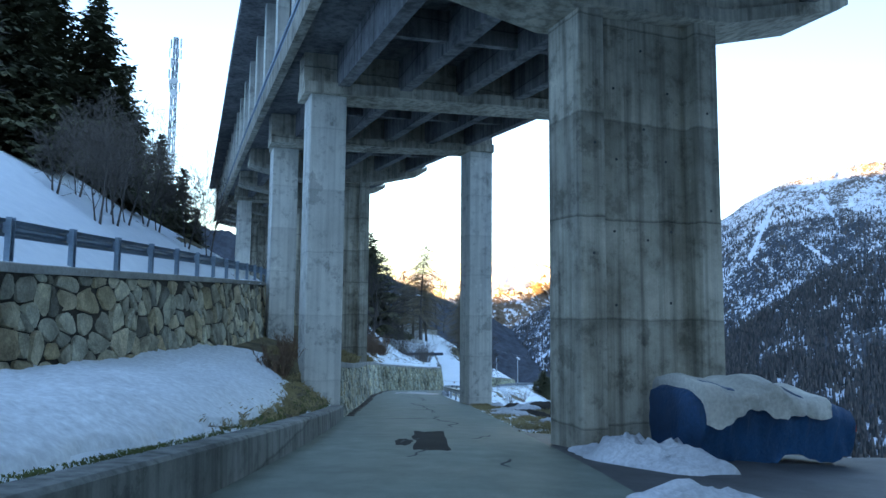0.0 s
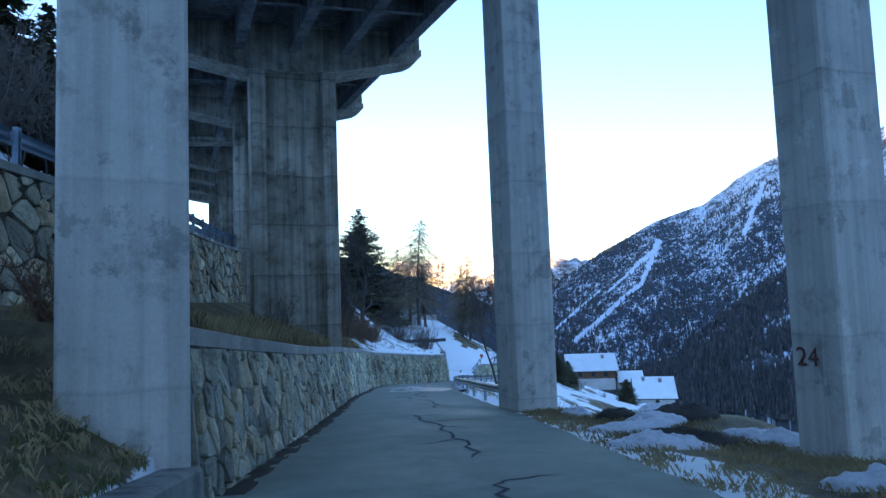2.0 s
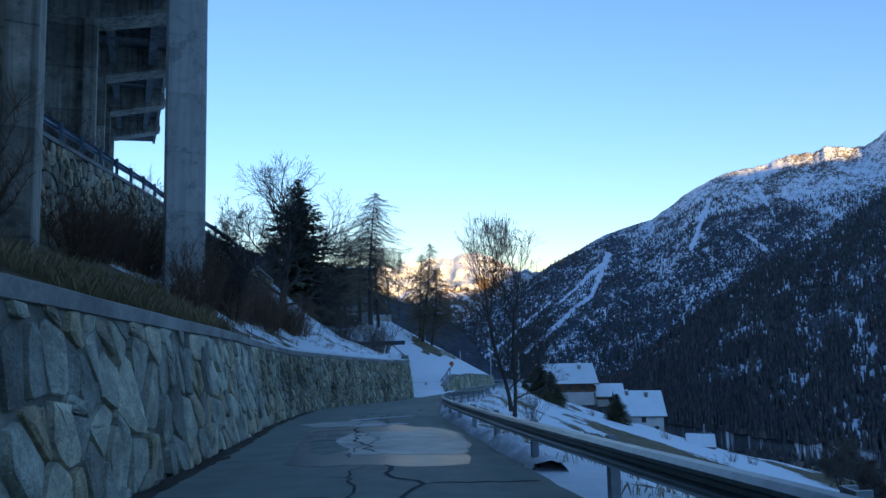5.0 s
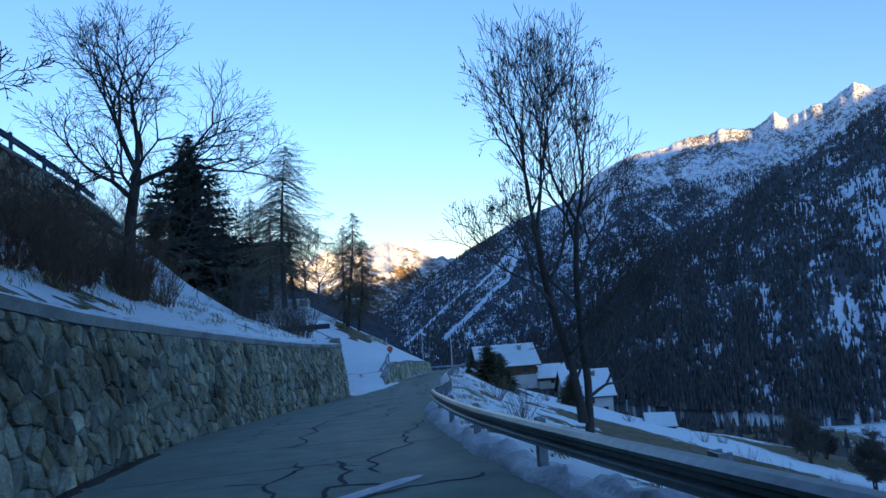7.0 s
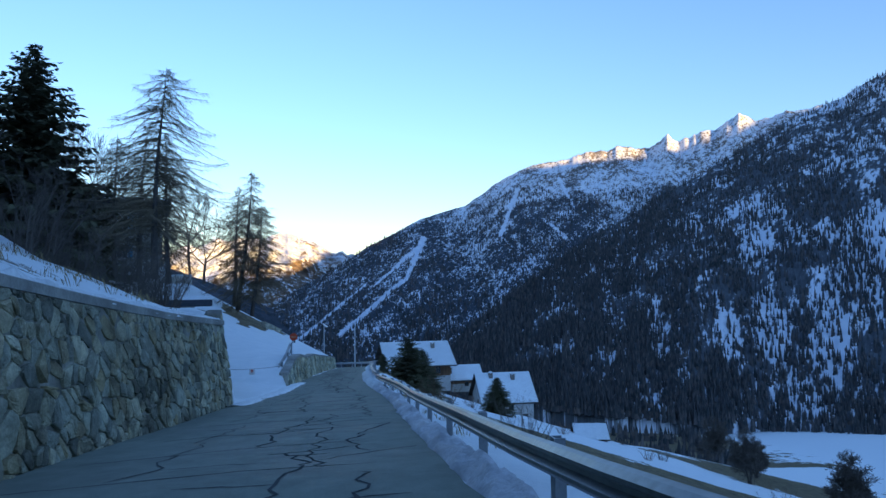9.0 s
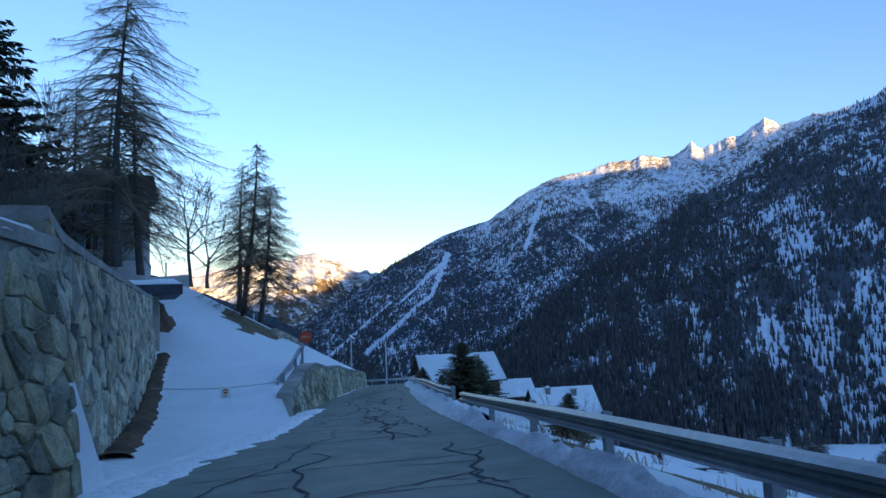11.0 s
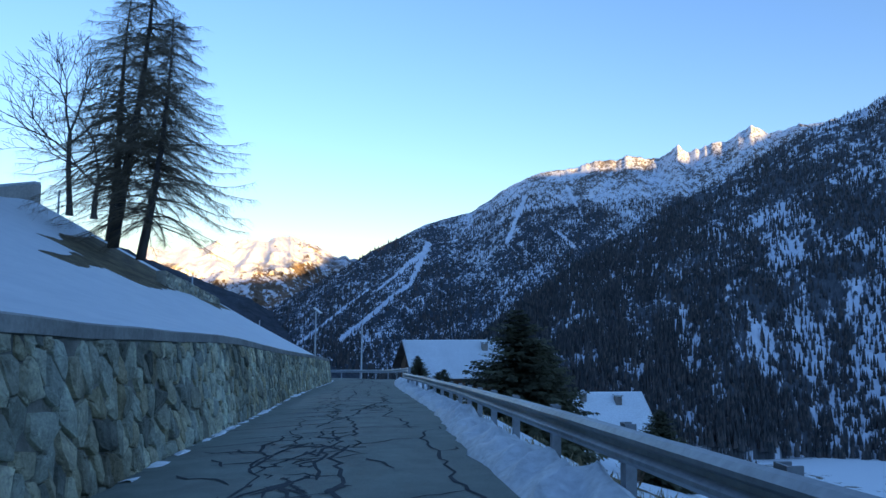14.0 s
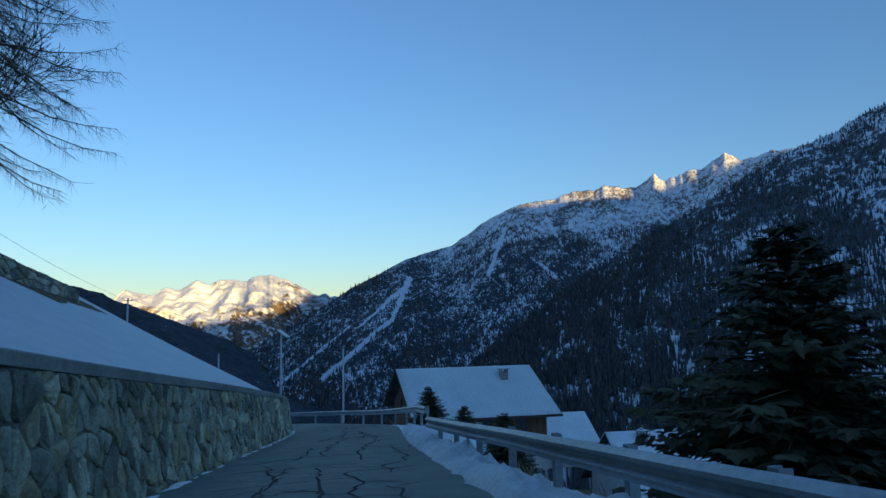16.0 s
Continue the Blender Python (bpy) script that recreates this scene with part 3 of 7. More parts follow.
def stone_solid(pts, proud, seed, place):
    """One stone: a recessed outline, a shoulder and an uneven, tilted face. place maps (u, w, out) into the world."""
    rng = random.Random(seed)
    cu, cw = sum(p[0] for p in pts) / len(pts), sum(p[1] for p in pts) / len(pts)
    tu, tw = rng.uniform(-0.12, 0.12), rng.uniform(-0.12, 0.12)
    v, n = [], len(pts)
    ox, ow = rng.uniform(-0.04, 0.04), rng.uniform(-0.04, 0.04)
    s1 = rng.uniform(0.84, 0.95)
    for k, out in ((s1 + 0.03, -0.045), (s1, 0.006 + 0.04 * proud), (0.6, 0.02 + 0.045 * proud)):
        for u, w in pts:
            o = out + ((rng.uniform(-0.014, 0.014) + tu * (u - cu) + tw * (w - cw)) if out > 0 else 0)
            v.append(place(cu + (u - cu) * k, cw + (w - cw) * k, o))
    v.append(place(cu + ox, cw + ow, 0.02 + 0.055 * proud))
    f = []
    for i in range(n):
        j = (i + 1) % n
        f.append((i, j, n + j, n + i))
        f.append((n + i, n + j, 2 * n + j, 2 * n + i))
        f.append((2 * n + i, 2 * n + j, 3 * n))
    return v, f


def stone_wall(name, label, path, foot, height, batter, thick, cell, coping, seed, near, flip=1, coping_label="grey concrete coping", mortar=None):
    """A battered rubble wall along path(s) -> (x, y) for s in 0..1, with a coping. near(y) picks the stretch whose stones stand as parts."""
    pts = [Vector((*path(i / 160), 0)) for i in range(161)]
    cum = [0.0]
    for a, b in zip(pts, pts[1:]):
        cum.append(cum[-1] + (b - a).length)
    length = cum[-1]

    def at(u):
        f = float(np.interp(u, cum, np.arange(161) / 160))
        i = min(int(f * 160), 159)
        d = (pts[i + 1] - pts[i]).normalized()
        return pts[i].lerp(pts[i + 1], f * 160 - i), Vector((d.y, -d.x, 0)) * flip

    def place(u, w, out):
        p, s = at(u)
        q = p + s * (out - batter * w)
        return Vector((q.x, q.y, foot(p.y) + w))

    def h_u(u):
        return height(at(u)[0].y)

    top = tagged(new(name), label, "wall", kind="structure")
    # core
    core_v, core_f, m = [], [], 120
    for i in range(m + 1):
        u = length * i / m
        h = h_u(u)
        p, s = at(u)
        for w, o in ((-0.5, 0.0), (h, 0.0), (h, -thick), (-0.5, -thick - batter * h)):
            q = p + s * (o - (batter * max(w, 0) if o == 0 or w > 0 else 0))
            core_v.append((q.x, q.y, foot(p.y) + w))
    for i in range(m):
        for k in range(4):
            core_f.append((i * 4 + k, i * 4 + (k + 1) % 4, i * 4 + 4 + (k + 1) % 4, i * 4 + 4 + k))
    core_f += [(0, 1, 2, 3), (m * 4 + 3, m * 4 + 2, m * 4 + 1, m * 4)]
    link_mesh("mortar", raw_mesh("mortar", core_v, core_f), mortar or M_MORTAR, top, "rough grey-brown mortar")
    # coping
    if coping:
        cv, cf = [], []
        wid, hgt, over = coping
        for i in range(m + 1):
            u = length * i / m
            h = h_u(u)
            p, s = at(u)
            for o, z in ((over, 0.0), (over, hgt - 0.02), (over - 0.03, hgt), (over - wid + 0.03, hgt), (over - wid, hgt - 0.02), (over - wid, 0.0)):
                q = p + s * (o - batter * h + 0.012 * noise.noise(Vector((u * 0.8, o, seed))))
                cv.append((q.x, q.y, foot(p.y) + h + z + 0.012 * noise.noise(Vector((u * 0.5, 7, seed)))))
        for i in range(m):
            for k in range(6):
                cf.append((i * 6 + k, i * 6 + (k + 1) % 6, i * 6 + 6 + (k + 1) % 6, i * 6 + 6 + k))
        cf += [tuple(range(6)), tuple(range(m * 6 + 5, m * 6 - 1, -1))]
        link_mesh("coping", raw_mesh("coping", cv, cf), M_COPING, top, coping_label)
    return top, length, h_u, place, at, cell, seed, near


PENDING_STONES = []


def left_path(y0, y1, shift=0.0):
    return lambda f: (float(LEFT_X(y0 + (y1 - y0) * f)) + shift, y0 + (y1 - y0) * f)


PENDING_STONES.append(stone_wall("retaining_wall_6", "older dark rubble stone retaining wall with a snow-covered coping", left_path(62.0, 101.2), lambda y: float(ROAD_Z(y)) - 0.03, lambda y: float(WALL_H(y)) - 0.2, 0.14, 0.45, (0.4, 0.34, (0.06, 0.3)), (0.62, 0.2, 0.05), 16, lambda y: 66 < y < 90) + (M_STONE_OLD,))
PENDING_STONES.append(stone_wall("retaining_wall_1", "rubble stone retaining wall with a concrete coping beside the road", left_path(22.5, 45.0), lambda y: float(ROAD_Z(y)) - 0.03, lambda y: float(WALL_H(y)) - 0.2, 0.14, 0.45, (0.36, 0.38, (0.08, 0.3)), (0.62, 0.2, 0.05), 11, lambda y: 24 < y < 45))
PENDING_STONES.append(stone_wall("retaining_wall_7", "stretch of retaining wall built of large pale stones", left_path(45.0, 62.0), lambda y: float(ROAD_Z(y)) - 0.03, lambda y: float(WALL_H(y)) - 0.2, 0.14, 0.45, (0.5, 0.62, (0.08, 0.26)), (0.62, 0.2, 0.05), 18, lambda y: 45 < y < 62) + (M_STONE_PALE,))
PENDING_STONES.append(stone_wall("retaining_wall_2", "lower rubble stone wall with a sloping end and coping", left_path(115.6, 186), lambda y: float(ROAD_Z(y)) - 0.03, lambda y: float(WALL2_H(y)) - 0.16, 0.12, 0.45, (0.28, 0.34, (0.06, 0.26)), (0.55, 0.16, 0.04), 12, lambda y: 115 < y < 132) + (M_STONE_LOW,))
PENDING_STONES.append(stone_wall("retaining_wall_3", "upper rubble stone wall that carries a road above the snow bank", lambda f: (float(UP_X(-20 + 112 * f)) + 0.1, -20 + 112 * f), lambda y: float(UP_BASE(y)) - 0.25, lambda y: float(UP_TOP(y) - UP_BASE(y)) + 0.15, 0.1, 0.5, (0.66, 0.5, (0.12, 0.28)), (0.6, 0.16, 0.08), 13, lambda y: 4 < y < 44, mortar=M_GAP) + (M_STONE_UP,))


# low concrete edge wall at the start of the road
def curb():
    bm = bmesh.new()
    path = [(float(LEFT_X(y)), y, float(ROAD_Z(y))) for y in np.arange(-40, 22.9, 0.7)]
    rings = []
    for x, y, z in path:
        h = float(CURB_H(y))
        w = 0.012 * noise.noise(Vector((y, 0, 5)))
        rings.append([bm.verts.new((x + a + w, y, z + b)) for a, b in ((0.03, -0.4), (0.0, h - 0.04), (-0.04, h), (-0.36, h + 0.01), (-0.4, h - 0.05), (-0.4, -0.4))])
    for a, b in zip(rings, rings[1:]):
        for i in range(6):
            bm.faces.new((a[i], a[(i + 1) % 6], b[(i + 1) % 6], b[i]))
    bm.faces.new(rings[0])
    bm.faces.new(rings[-1][::-1])
    return tagged(part("edge_wall", bm, M_CURB), "low weathered concrete edge wall with moss along its top", "wall", kind="structure")


curb()

# ---------------------------------------------------------------- viaduct
AX = Vector((-0.375, 0.927, 0)).normalized()
CX = Vector((AX.y, -AX.x, 0))
VIA = Matrix(((CX.x, AX.x, 0, 0), (CX.y, AX.y, 0, 0), (0, 0, 1, 0), (0, 0, 0, 1)))  # local x across, y along
QC = curve([-30, 11, 22, 32, 42, 53, 64, 120], [7.6, 8.9, 9.05, 9.15, 9.3, 9.5, 9.7, 10.6])


def soffit(s, q):
    return 9.75 + 0.066 * (s - 31) + 0.052 * (q - 15)


def via(q, s, z=0.0):
    return VIA @ Vector((q, s, z))


viaduct = thing("viaduct", Matrix.Identity(4), "grey concrete road viaduct with a covered gallery on its deck", "viaduct")


def loft(bm, rings, caps=True):
    rs = [[bm.verts.new(p) for p in r] for r in rings]
    n = len(rs[0])
    for a, b in zip(rs, rs[1:]):
        for i in range(n):
            bm.faces.new((a[i], a[(i + 1) % n], b[(i + 1) % n], b[i]))
    if caps:
        bm.faces.new(rs[0][::-1])
        bm.faces.new(rs[-1])
    return bm


def strip(bm, s0, s1, q0, q1, za, zb, step=3.0):
    """A long bar of the deck that follows its curve: across q0..q1 from the centre, za..zb from the soffit."""
    rings = []
    k = max(1, int((s1 - s0) / step))
    for i in range(k + 1):
        s = s0 + (s1 - s0) * i / k
        c = float(QC(s))
        rings.append([via(c + q, s, soffit(s, c + q) + z) for q, z in ((q0, za), (q1, za), (q1, zb), (q0, zb))])
    return loft(bm, rings)


S0, S1 = -14.0, 118.0
bm = bmesh.new()
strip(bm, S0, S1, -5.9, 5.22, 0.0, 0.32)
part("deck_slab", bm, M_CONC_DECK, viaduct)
for q0, q1, za, zb in ((-6.2, -5.9, -0.18, 0.5), (5.22, 5.46, -0.24, 0.55)):
    bm = bmesh.new()
    strip(bm, S0, S1, q0, q1, za, zb)
    part("fascia", bm, M_CONC, viaduct, "weathered concrete deck edge")
BENTS = [(-9.0, "pier"), (0.8, "pier"), (11.9, "pier"), (22.5, "frame"), (32.3, "frame"), (42.9, "pier"), (53.6, "pier"), (63.4, "frame"), (74, "pier"), (84.5, "pier"), (95, "pier"), (106, "pier")]
# five longitudinal girders between the bents
for (sa, _), (sb, _) in zip(BENTS, BENTS[1:]):
    for q in (-4.3, -2.15, 0.0, 2.15, 4.3):
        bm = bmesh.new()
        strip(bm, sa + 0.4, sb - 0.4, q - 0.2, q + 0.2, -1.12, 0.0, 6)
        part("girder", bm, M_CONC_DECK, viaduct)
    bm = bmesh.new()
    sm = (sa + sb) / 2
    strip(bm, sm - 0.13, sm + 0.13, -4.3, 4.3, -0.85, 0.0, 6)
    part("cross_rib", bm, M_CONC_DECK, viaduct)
# gallery: posts and roof above the deck
for s in np.arange(-12, 116, 4.9):
    c = float(QC(s))
    z = soffit(s, c - 5.7)
    for q in (-5.75,):
        bm = bmesh.new()
        add_box(bm, (c + q - 0.25, s - 0.3, z + 0.2), (c + q + 0.25, s + 0.3, z + 5.3), VIA, 0.03)
        part("gallery_post", bm, M_CONC_PALE, viaduct)
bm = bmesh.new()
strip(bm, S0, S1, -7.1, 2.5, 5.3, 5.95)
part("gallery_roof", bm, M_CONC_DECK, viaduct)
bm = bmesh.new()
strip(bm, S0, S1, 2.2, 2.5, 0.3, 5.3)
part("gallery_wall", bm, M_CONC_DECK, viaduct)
for k in (0.75, 1.05):
    bm = bmesh.new()
    strip(bm, S0, S1, -6.1, -6.02, k, k + 0.12)
    part("parapet_rail", bm, M_STEEL_BLUE, viaduct, "blue-grey steel parapet rail")


def outline_box(q0, q1, s0, s1, groove=0.0):
    """A column's outline; with a groove down each long side."""
    sm = (s0 + s1) / 2
    if not groove:
        return [(q0, s0), (q1, s0), (q1, s1), (q0, s1)]
    return [(q0, s0), (q1, s0), (q1, sm - 0.08), (q1 - groove, sm - 0.05), (q1 - groove, sm + 0.05), (q1, sm + 0.08), (q1, s1), (q0, s1), (q0, sm + 0.08), (q0 + groove, sm + 0.05), (q0 + groove, sm - 0.05), (q0, sm - 0.08)]


def column(q0, q1, s0, s1, top, mat, foot=None):
    mid = via((q0 + q1) / 2, (s0 + s1) / 2)
    lo = (min(ground_z(*via(q, s).xy) for q in (q0, q1) for s in (s0, s1)) if foot is None else foot) - 0.6
    bm = bmesh.new()
    add_prism(bm, outline_box(q0, q1, s0, s1, 0.07), lo, top, VIA)
    bmesh.ops.bevel(bm, geom=[e for e in bm.edges if abs(e.verts[0].co.z - e.verts[1].co.z) > 1], offset=0.035, segments=1, affect="EDGES")
    return part("column", bm, mat, viaduct)


def frame_bent(s, skew=(0.0, 0.0, 0.0)):
    c = float(QC(s))
    for sign in (-1, 1):
        q0, q1 = (c - 5.36, c - 4.15) if sign < 0 else (c + 4.4 + skew[0], c + 5.68 + skew[0])
        t = s + (skew[1] if sign < 0 else skew[2])
        zt = soffit(s, (q0 + q1) / 2) - 1.15
        deep = 0.62 if abs(s - 22.5) > 1 or sign < 0 else 0.46
        column(q0, q1, t - deep, t + deep, zt, M_CONC_PALE)
        bm = bmesh.new()
        add_box(bm, (q0 - 0.06, t - deep - 0.06, zt - 0.28), (q1 + 0.06, t + deep + 0.06, zt + 0.02), VIA, 0.02)
        part("column_head", bm, M_CONC, viaduct)
    for za, zb, w in ((-1.42, -1.05, 0.72), (-1.05, 0.0, 0.5)):
        bm = bmesh.new()
        rings = []
        for q in (-5.6, -2, 2, 5.7):
            rings.append([via(c + q, s + t, soffit(s, c + q) + z) for t, z in ((-w, za), (w, za), (w, zb), (-w, zb))])
        loft(bm, rings)
        part("crossbeam", bm, M_CONC, viaduct)


def pier_bent(s):
    c = float(QC(s))
    w, d = 1.74, 0.62
    top = soffit(s, c) - 1.75
    base = min(ground_z(*via(c + a, s + b).xy) for a in (-w, w) for b in (-d, d)) - 0.8
    k = 0.36
    poly = [(c - w, s - d), (c - w + 0.58, s - d), (c - w + 0.6, s - d + k), (c + w - 0.6, s - d + k), (c + w - 0.58, s - d), (c + w, s - d), (c + w, s + d), (c + w - 0.58, s + d), (c + w - 0.6, s + d - k), (c - w + 0.6, s + d - k), (c - w + 0.58, s + d), (c - w, s + d)]
    bm = bmesh.new()
    add_prism(bm, poly, base, top, VIA)
    bmesh.ops.bevel(bm, geom=[e for e in bm.edges if abs(e.verts[0].co.z - e.verts[1].co.z) > 1], offset=0.03, segments=1, affect="EDGES")
    ob = part("pier", bm, M_CONC, viaduct, "wide concrete pier with raised edge ribs")
    bm = bmesh.new()
    rings = []
    arm = ((-5.75, 0.95), (-5.3, 1.15), (-w - 0.2, 1.95), (w + 0.2, 1.95), (5.2, 1.27), (5.5, 1.08))
    for q, drop in arm:
        rings.append([via(c + q, s + t, soffit(s, c + q) + z) for t, z in ((-0.75, 0.3 - drop), (0.75, 0.3 - drop), (0.75, 0.0), (-0.75, 0.0))])
    loft(bm, rings)
    part("hammerhead", bm, M_CONC, viaduct)
    bm = bmesh.new()
    rings = []
    for q, drop in arm:
        o = 0.06 if q > 5.4 else -0.06 if q < -5.7 else 0.0
        rings.append([via(c + q + o, s + t, soffit(s, c + q) + z) for t, z in ((-0.81, -drop), (0.81, -drop), (0.81, 0.296 - drop), (-0.81, 0.296 - drop))])
    loft(bm, rings)
    part("cap_ledge", bm, M_CONC, viaduct, "projecting lower ledge of the pier cap")
    return ob


def tie_holes(s):
    """Small dark holes that the shuttering ties left in the pier beside the yard."""
    c = float(QC(s))
    for q, z in ((-0.7, 0.2), (0.65, 0.25), (-0.72, 1.7), (0.1, 1.55), (0.7, 1.75), (-0.65, 3.2), (0.6, 3.25), (0.05, 3.9), (-0.7, 4.7), (0.68, 4.75), (0.0, 5.6), (-1.45, 1.2), (-1.4, 3.4), (1.45, 2.2), (1.42, 4.3)):
        face = s - 0.62 + (0.36 if abs(q) < 1.1 else 0.0)
        bm = bmesh.new()
        bmesh.ops.create_cone(bm, cap_ends=True, segments=10, radius1=0.028, radius2=0.028, depth=0.02, matrix=VIA @ Matrix.Translation((c + q, face - 0.002, z)) @ Matrix.Rotation(radians(90), 4, "X"))
        part("tie_hole", bm, M_CRACK, viaduct, "dark round tie hole")


tie_holes(11.9)
for s, kind in BENTS:
    if kind == "pier":
        pier_bent(s)
    else:
        frame_bent(s, {22.5: (0.55, 0.1, -0.04), 32.3: (0.0, 1.1, 0.05)}.get(s, (0.0, 0.0, 0.0)))


# ---------------------------------------------------------------- mountains
ORIGIN = Vector((5.0, 100.0, -11.0))


def segment_distance(p, a, b):
    ax, ay, bx, by = a[0], a[1], b[0] - a[0], b[1] - a[1]
    t = min(max(((p[0] - ax) * bx + (p[1] - ay) * by) / (bx * bx + by * by), 0), 1)
    return math.hypot(p[0] - ax - bx * t, p[1] - ay - by * t), t


def mountain(name, label, mat, ridge, near, seed, n_az, n_v, gully, jag, power=1.0, reach=1000, scars=(), calm=None, aspect=1.0, scar_most=1.0):
    """A mountain side: ridge gives azimuth, elevation (degrees) and distance; near gives the same of its foot.
    Gullies run down the fall line; scars are snow runs as (from, to, half width at both ends)."""
    az = np.linspace(ridge[0][0], ridge[-1][0], n_az)
    ra, re, rd = zip(*ridge)
    na, ne, nd = zip(*near)
    verts, slope, scar = [], [], []
    for i, a in enumerate(az):
        el, dist = np.interp(a, ra, re), np.interp(a, ra, rd)
        el0, d0 = np.interp(a, na, ne), np.interp(a, na, nd)
        x, y = math.sin(radians(a)), math.cos(radians(a))
        zt, z0 = dist * math.tan(radians(el)), d0 * math.tan(radians(el0))
        q = jag * (1.0 if calm is None else float(np.interp(a, calm, [0.15, 1.0])))
        zt += q * (noise.fractal(Vector((a * 0.9, seed, 0)), 1.0, 2.0, 6) + 0.5 * abs(noise.noise(Vector((a * 4.1, seed, 2)))) - 0.2)
        u = radians(a) * reach
        for j in range(n_v + 6):
            f = j / n_v
            g = min(f, 1.0)
            d = d0 + (dist - d0) * g
            z = z0 + (zt - z0) * g ** power
            w = math.hypot(d - d0, z - z0) * reach / dist
            if f > 1:
                d += (f - 1) * 900
                z -= (f - 1) * 500
            if j == n_v + 5:
                z = -700
            if j == 0:
                z -= 60
            px, py = x * d, y * d
            amp = gully * (math.sin(math.pi * g) ** 0.6 * 0.8 + (0.2 if f <= 1 else 0))
            k = noise.ridged_multi_fractal(Vector((u / (0.14 * reach), w / (0.5 * aspect * reach), seed)), 0.9, 2.1, 5, 1.0, 2.0) - 1.1
            k2 = noise.fractal(Vector((u / (0.022 * reach), w / (0.06 * aspect * reach), seed)), 1.0, 2.0, 4)
            shift = amp * (0.6 * k + 0.16 * k2)
            verts.append((ORIGIN.x + px - x * shift, ORIGIN.y + py - y * shift, ORIGIN.z + z + 0.12 * shift))
            slope.append((u, w, seed * 37.0))
            v = 0.0
            here = (a, math.degrees(math.atan2(z, d)))
            for p, r, w0, w1 in scars:
                sd, t = segment_distance(here, p, r)
                v = max(v, min(scar_most, max(0.0, 1.5 - sd / (w0 + (w1 - w0) * t))))
            scar.append(v)
    m = n_v + 6
    faces = [(i * m + j, (i + 1) * m + j, (i + 1) * m + j + 1, i * m + j + 1) for i in range(n_az - 1) for j in range(m - 1)]
    me = raw_mesh(name, verts, faces)
    me.attributes.new("slope", "FLOAT_VECTOR", "POINT").data.foreach_set("vector", np.array(slope, np.float32).ravel())
    me.attributes.new("scar", "FLOAT", "POINT").data.foreach_set("value", scar)
    tagged(link_mesh(name, me, mat, smooth=True), label, "mountain", kind="structure")
    return np.array(verts).reshape(n_az, m, 3), np.array(scar).reshape(n_az, m), az, n_v


NEAR_MT = mountain("backdrop_slope", "dark wooded mountain slope with patches of snow", M_MT_NEAR, [(12, -7, 620), (19.3, -5.3, 640), (21.8, -2.8, 660), (24.2, -0.8, 690), (29, 2.7, 780), (35.9, 6.9, 1050), (42.4, 10.3, 1450), (46.8, 12.7, 1700), (50.2, 13.7, 1850), (52.6, 14.9, 1900), (60, 17, 2000), (75, 18, 2100), (100, 16.5, 2200), (130, 13, 2300)], [(12, -9, 560), (20, -8.8, 480), (30, -10.0, 430), (40, -10.6, 470), (46, -10.8, 540), (60, -10.8, 560), (130, -10, 420)], 3.1, 420, 120, 45, 4, 1.0, 1000, [((41, 1.0), (41.4, -3.5), 0.5, 0.8), ((45, 1.5), (45.8, -4.0), 0.6, 1.0), ((49, 0.5), (49.8, -5.0), 0.6, 1.2), ((37, -1.0), (37.5, -5.0), 0.35, 0.7), ((33, 0.0), (33.8, -3.0), 0.4, 0.6), ((52, 8.0), (52.9, 2.0), 0.5, 0.6), ((47, -7.0), (47.2, -9.8), 0.12, 0.2), ((29, -0.6), (31.2, -2.4), 0.4, 0.4), ((42.6, -2.0), (43.2, -6.0), 0.5, 0.6), ((39, -4.0), (39.4, -7.0), 0.3, 0.5), ((55, 0.0), (55.5, -5.0), 0.7, 0.9)], None, 1.0, 0.3)
MID_MT = mountain("backdrop_mountain", "steep rocky mountain with snow gullies and lit summits", M_MT_MID, [(-4, -6, 2500), (2.8, -2.2, 2600), (4.1, -1.4, 2650), (6.4, 0.2, 2700), (10.1, 2.2, 2800), (12.5, 3.8, 2850), (17.2, 6.2, 3000), (21.1, 7.4, 3100), (23.5, 9.0, 3200), (26.4, 10.5, 3300), (31.2, 11.2, 3450), (33.9, 11.6, 3500), (36.5, 11.5, 3500), (37.8, 12.4, 3500), (38.6, 11.8, 3500), (41.3, 12.4, 3500), (43.1, 13.5, 3500), (44.4, 12.8, 3500), (48, 13.2, 3500), (56, 14, 3500)], [(-4, -7.5, 1500), (20, -8, 1500), (56, -7, 1800)], 7.7, 440, 150, 110, 17, 1.05, 3000, [((17.4, 4.6), (15.9, 1.1), 0.22, 0.1), ((15.9, 1.1), (10.3, -3.4), 0.11, 0.17), ((12.5, 0.7), (6.7, -3.9), 0.05, 0.1), ((17.2, 4.0), (13.2, 0.6), 0.16, 0.05), ((25.5, 8.6), (24.0, 4.7), 0.14, 0.12), ((27.6, 5.8), (29.5, 4.3), 0.05, 0.1), ((29.0, 9.4), (30.2, 6.9), 0.08, 0.06)], (20, 30), 0.7)
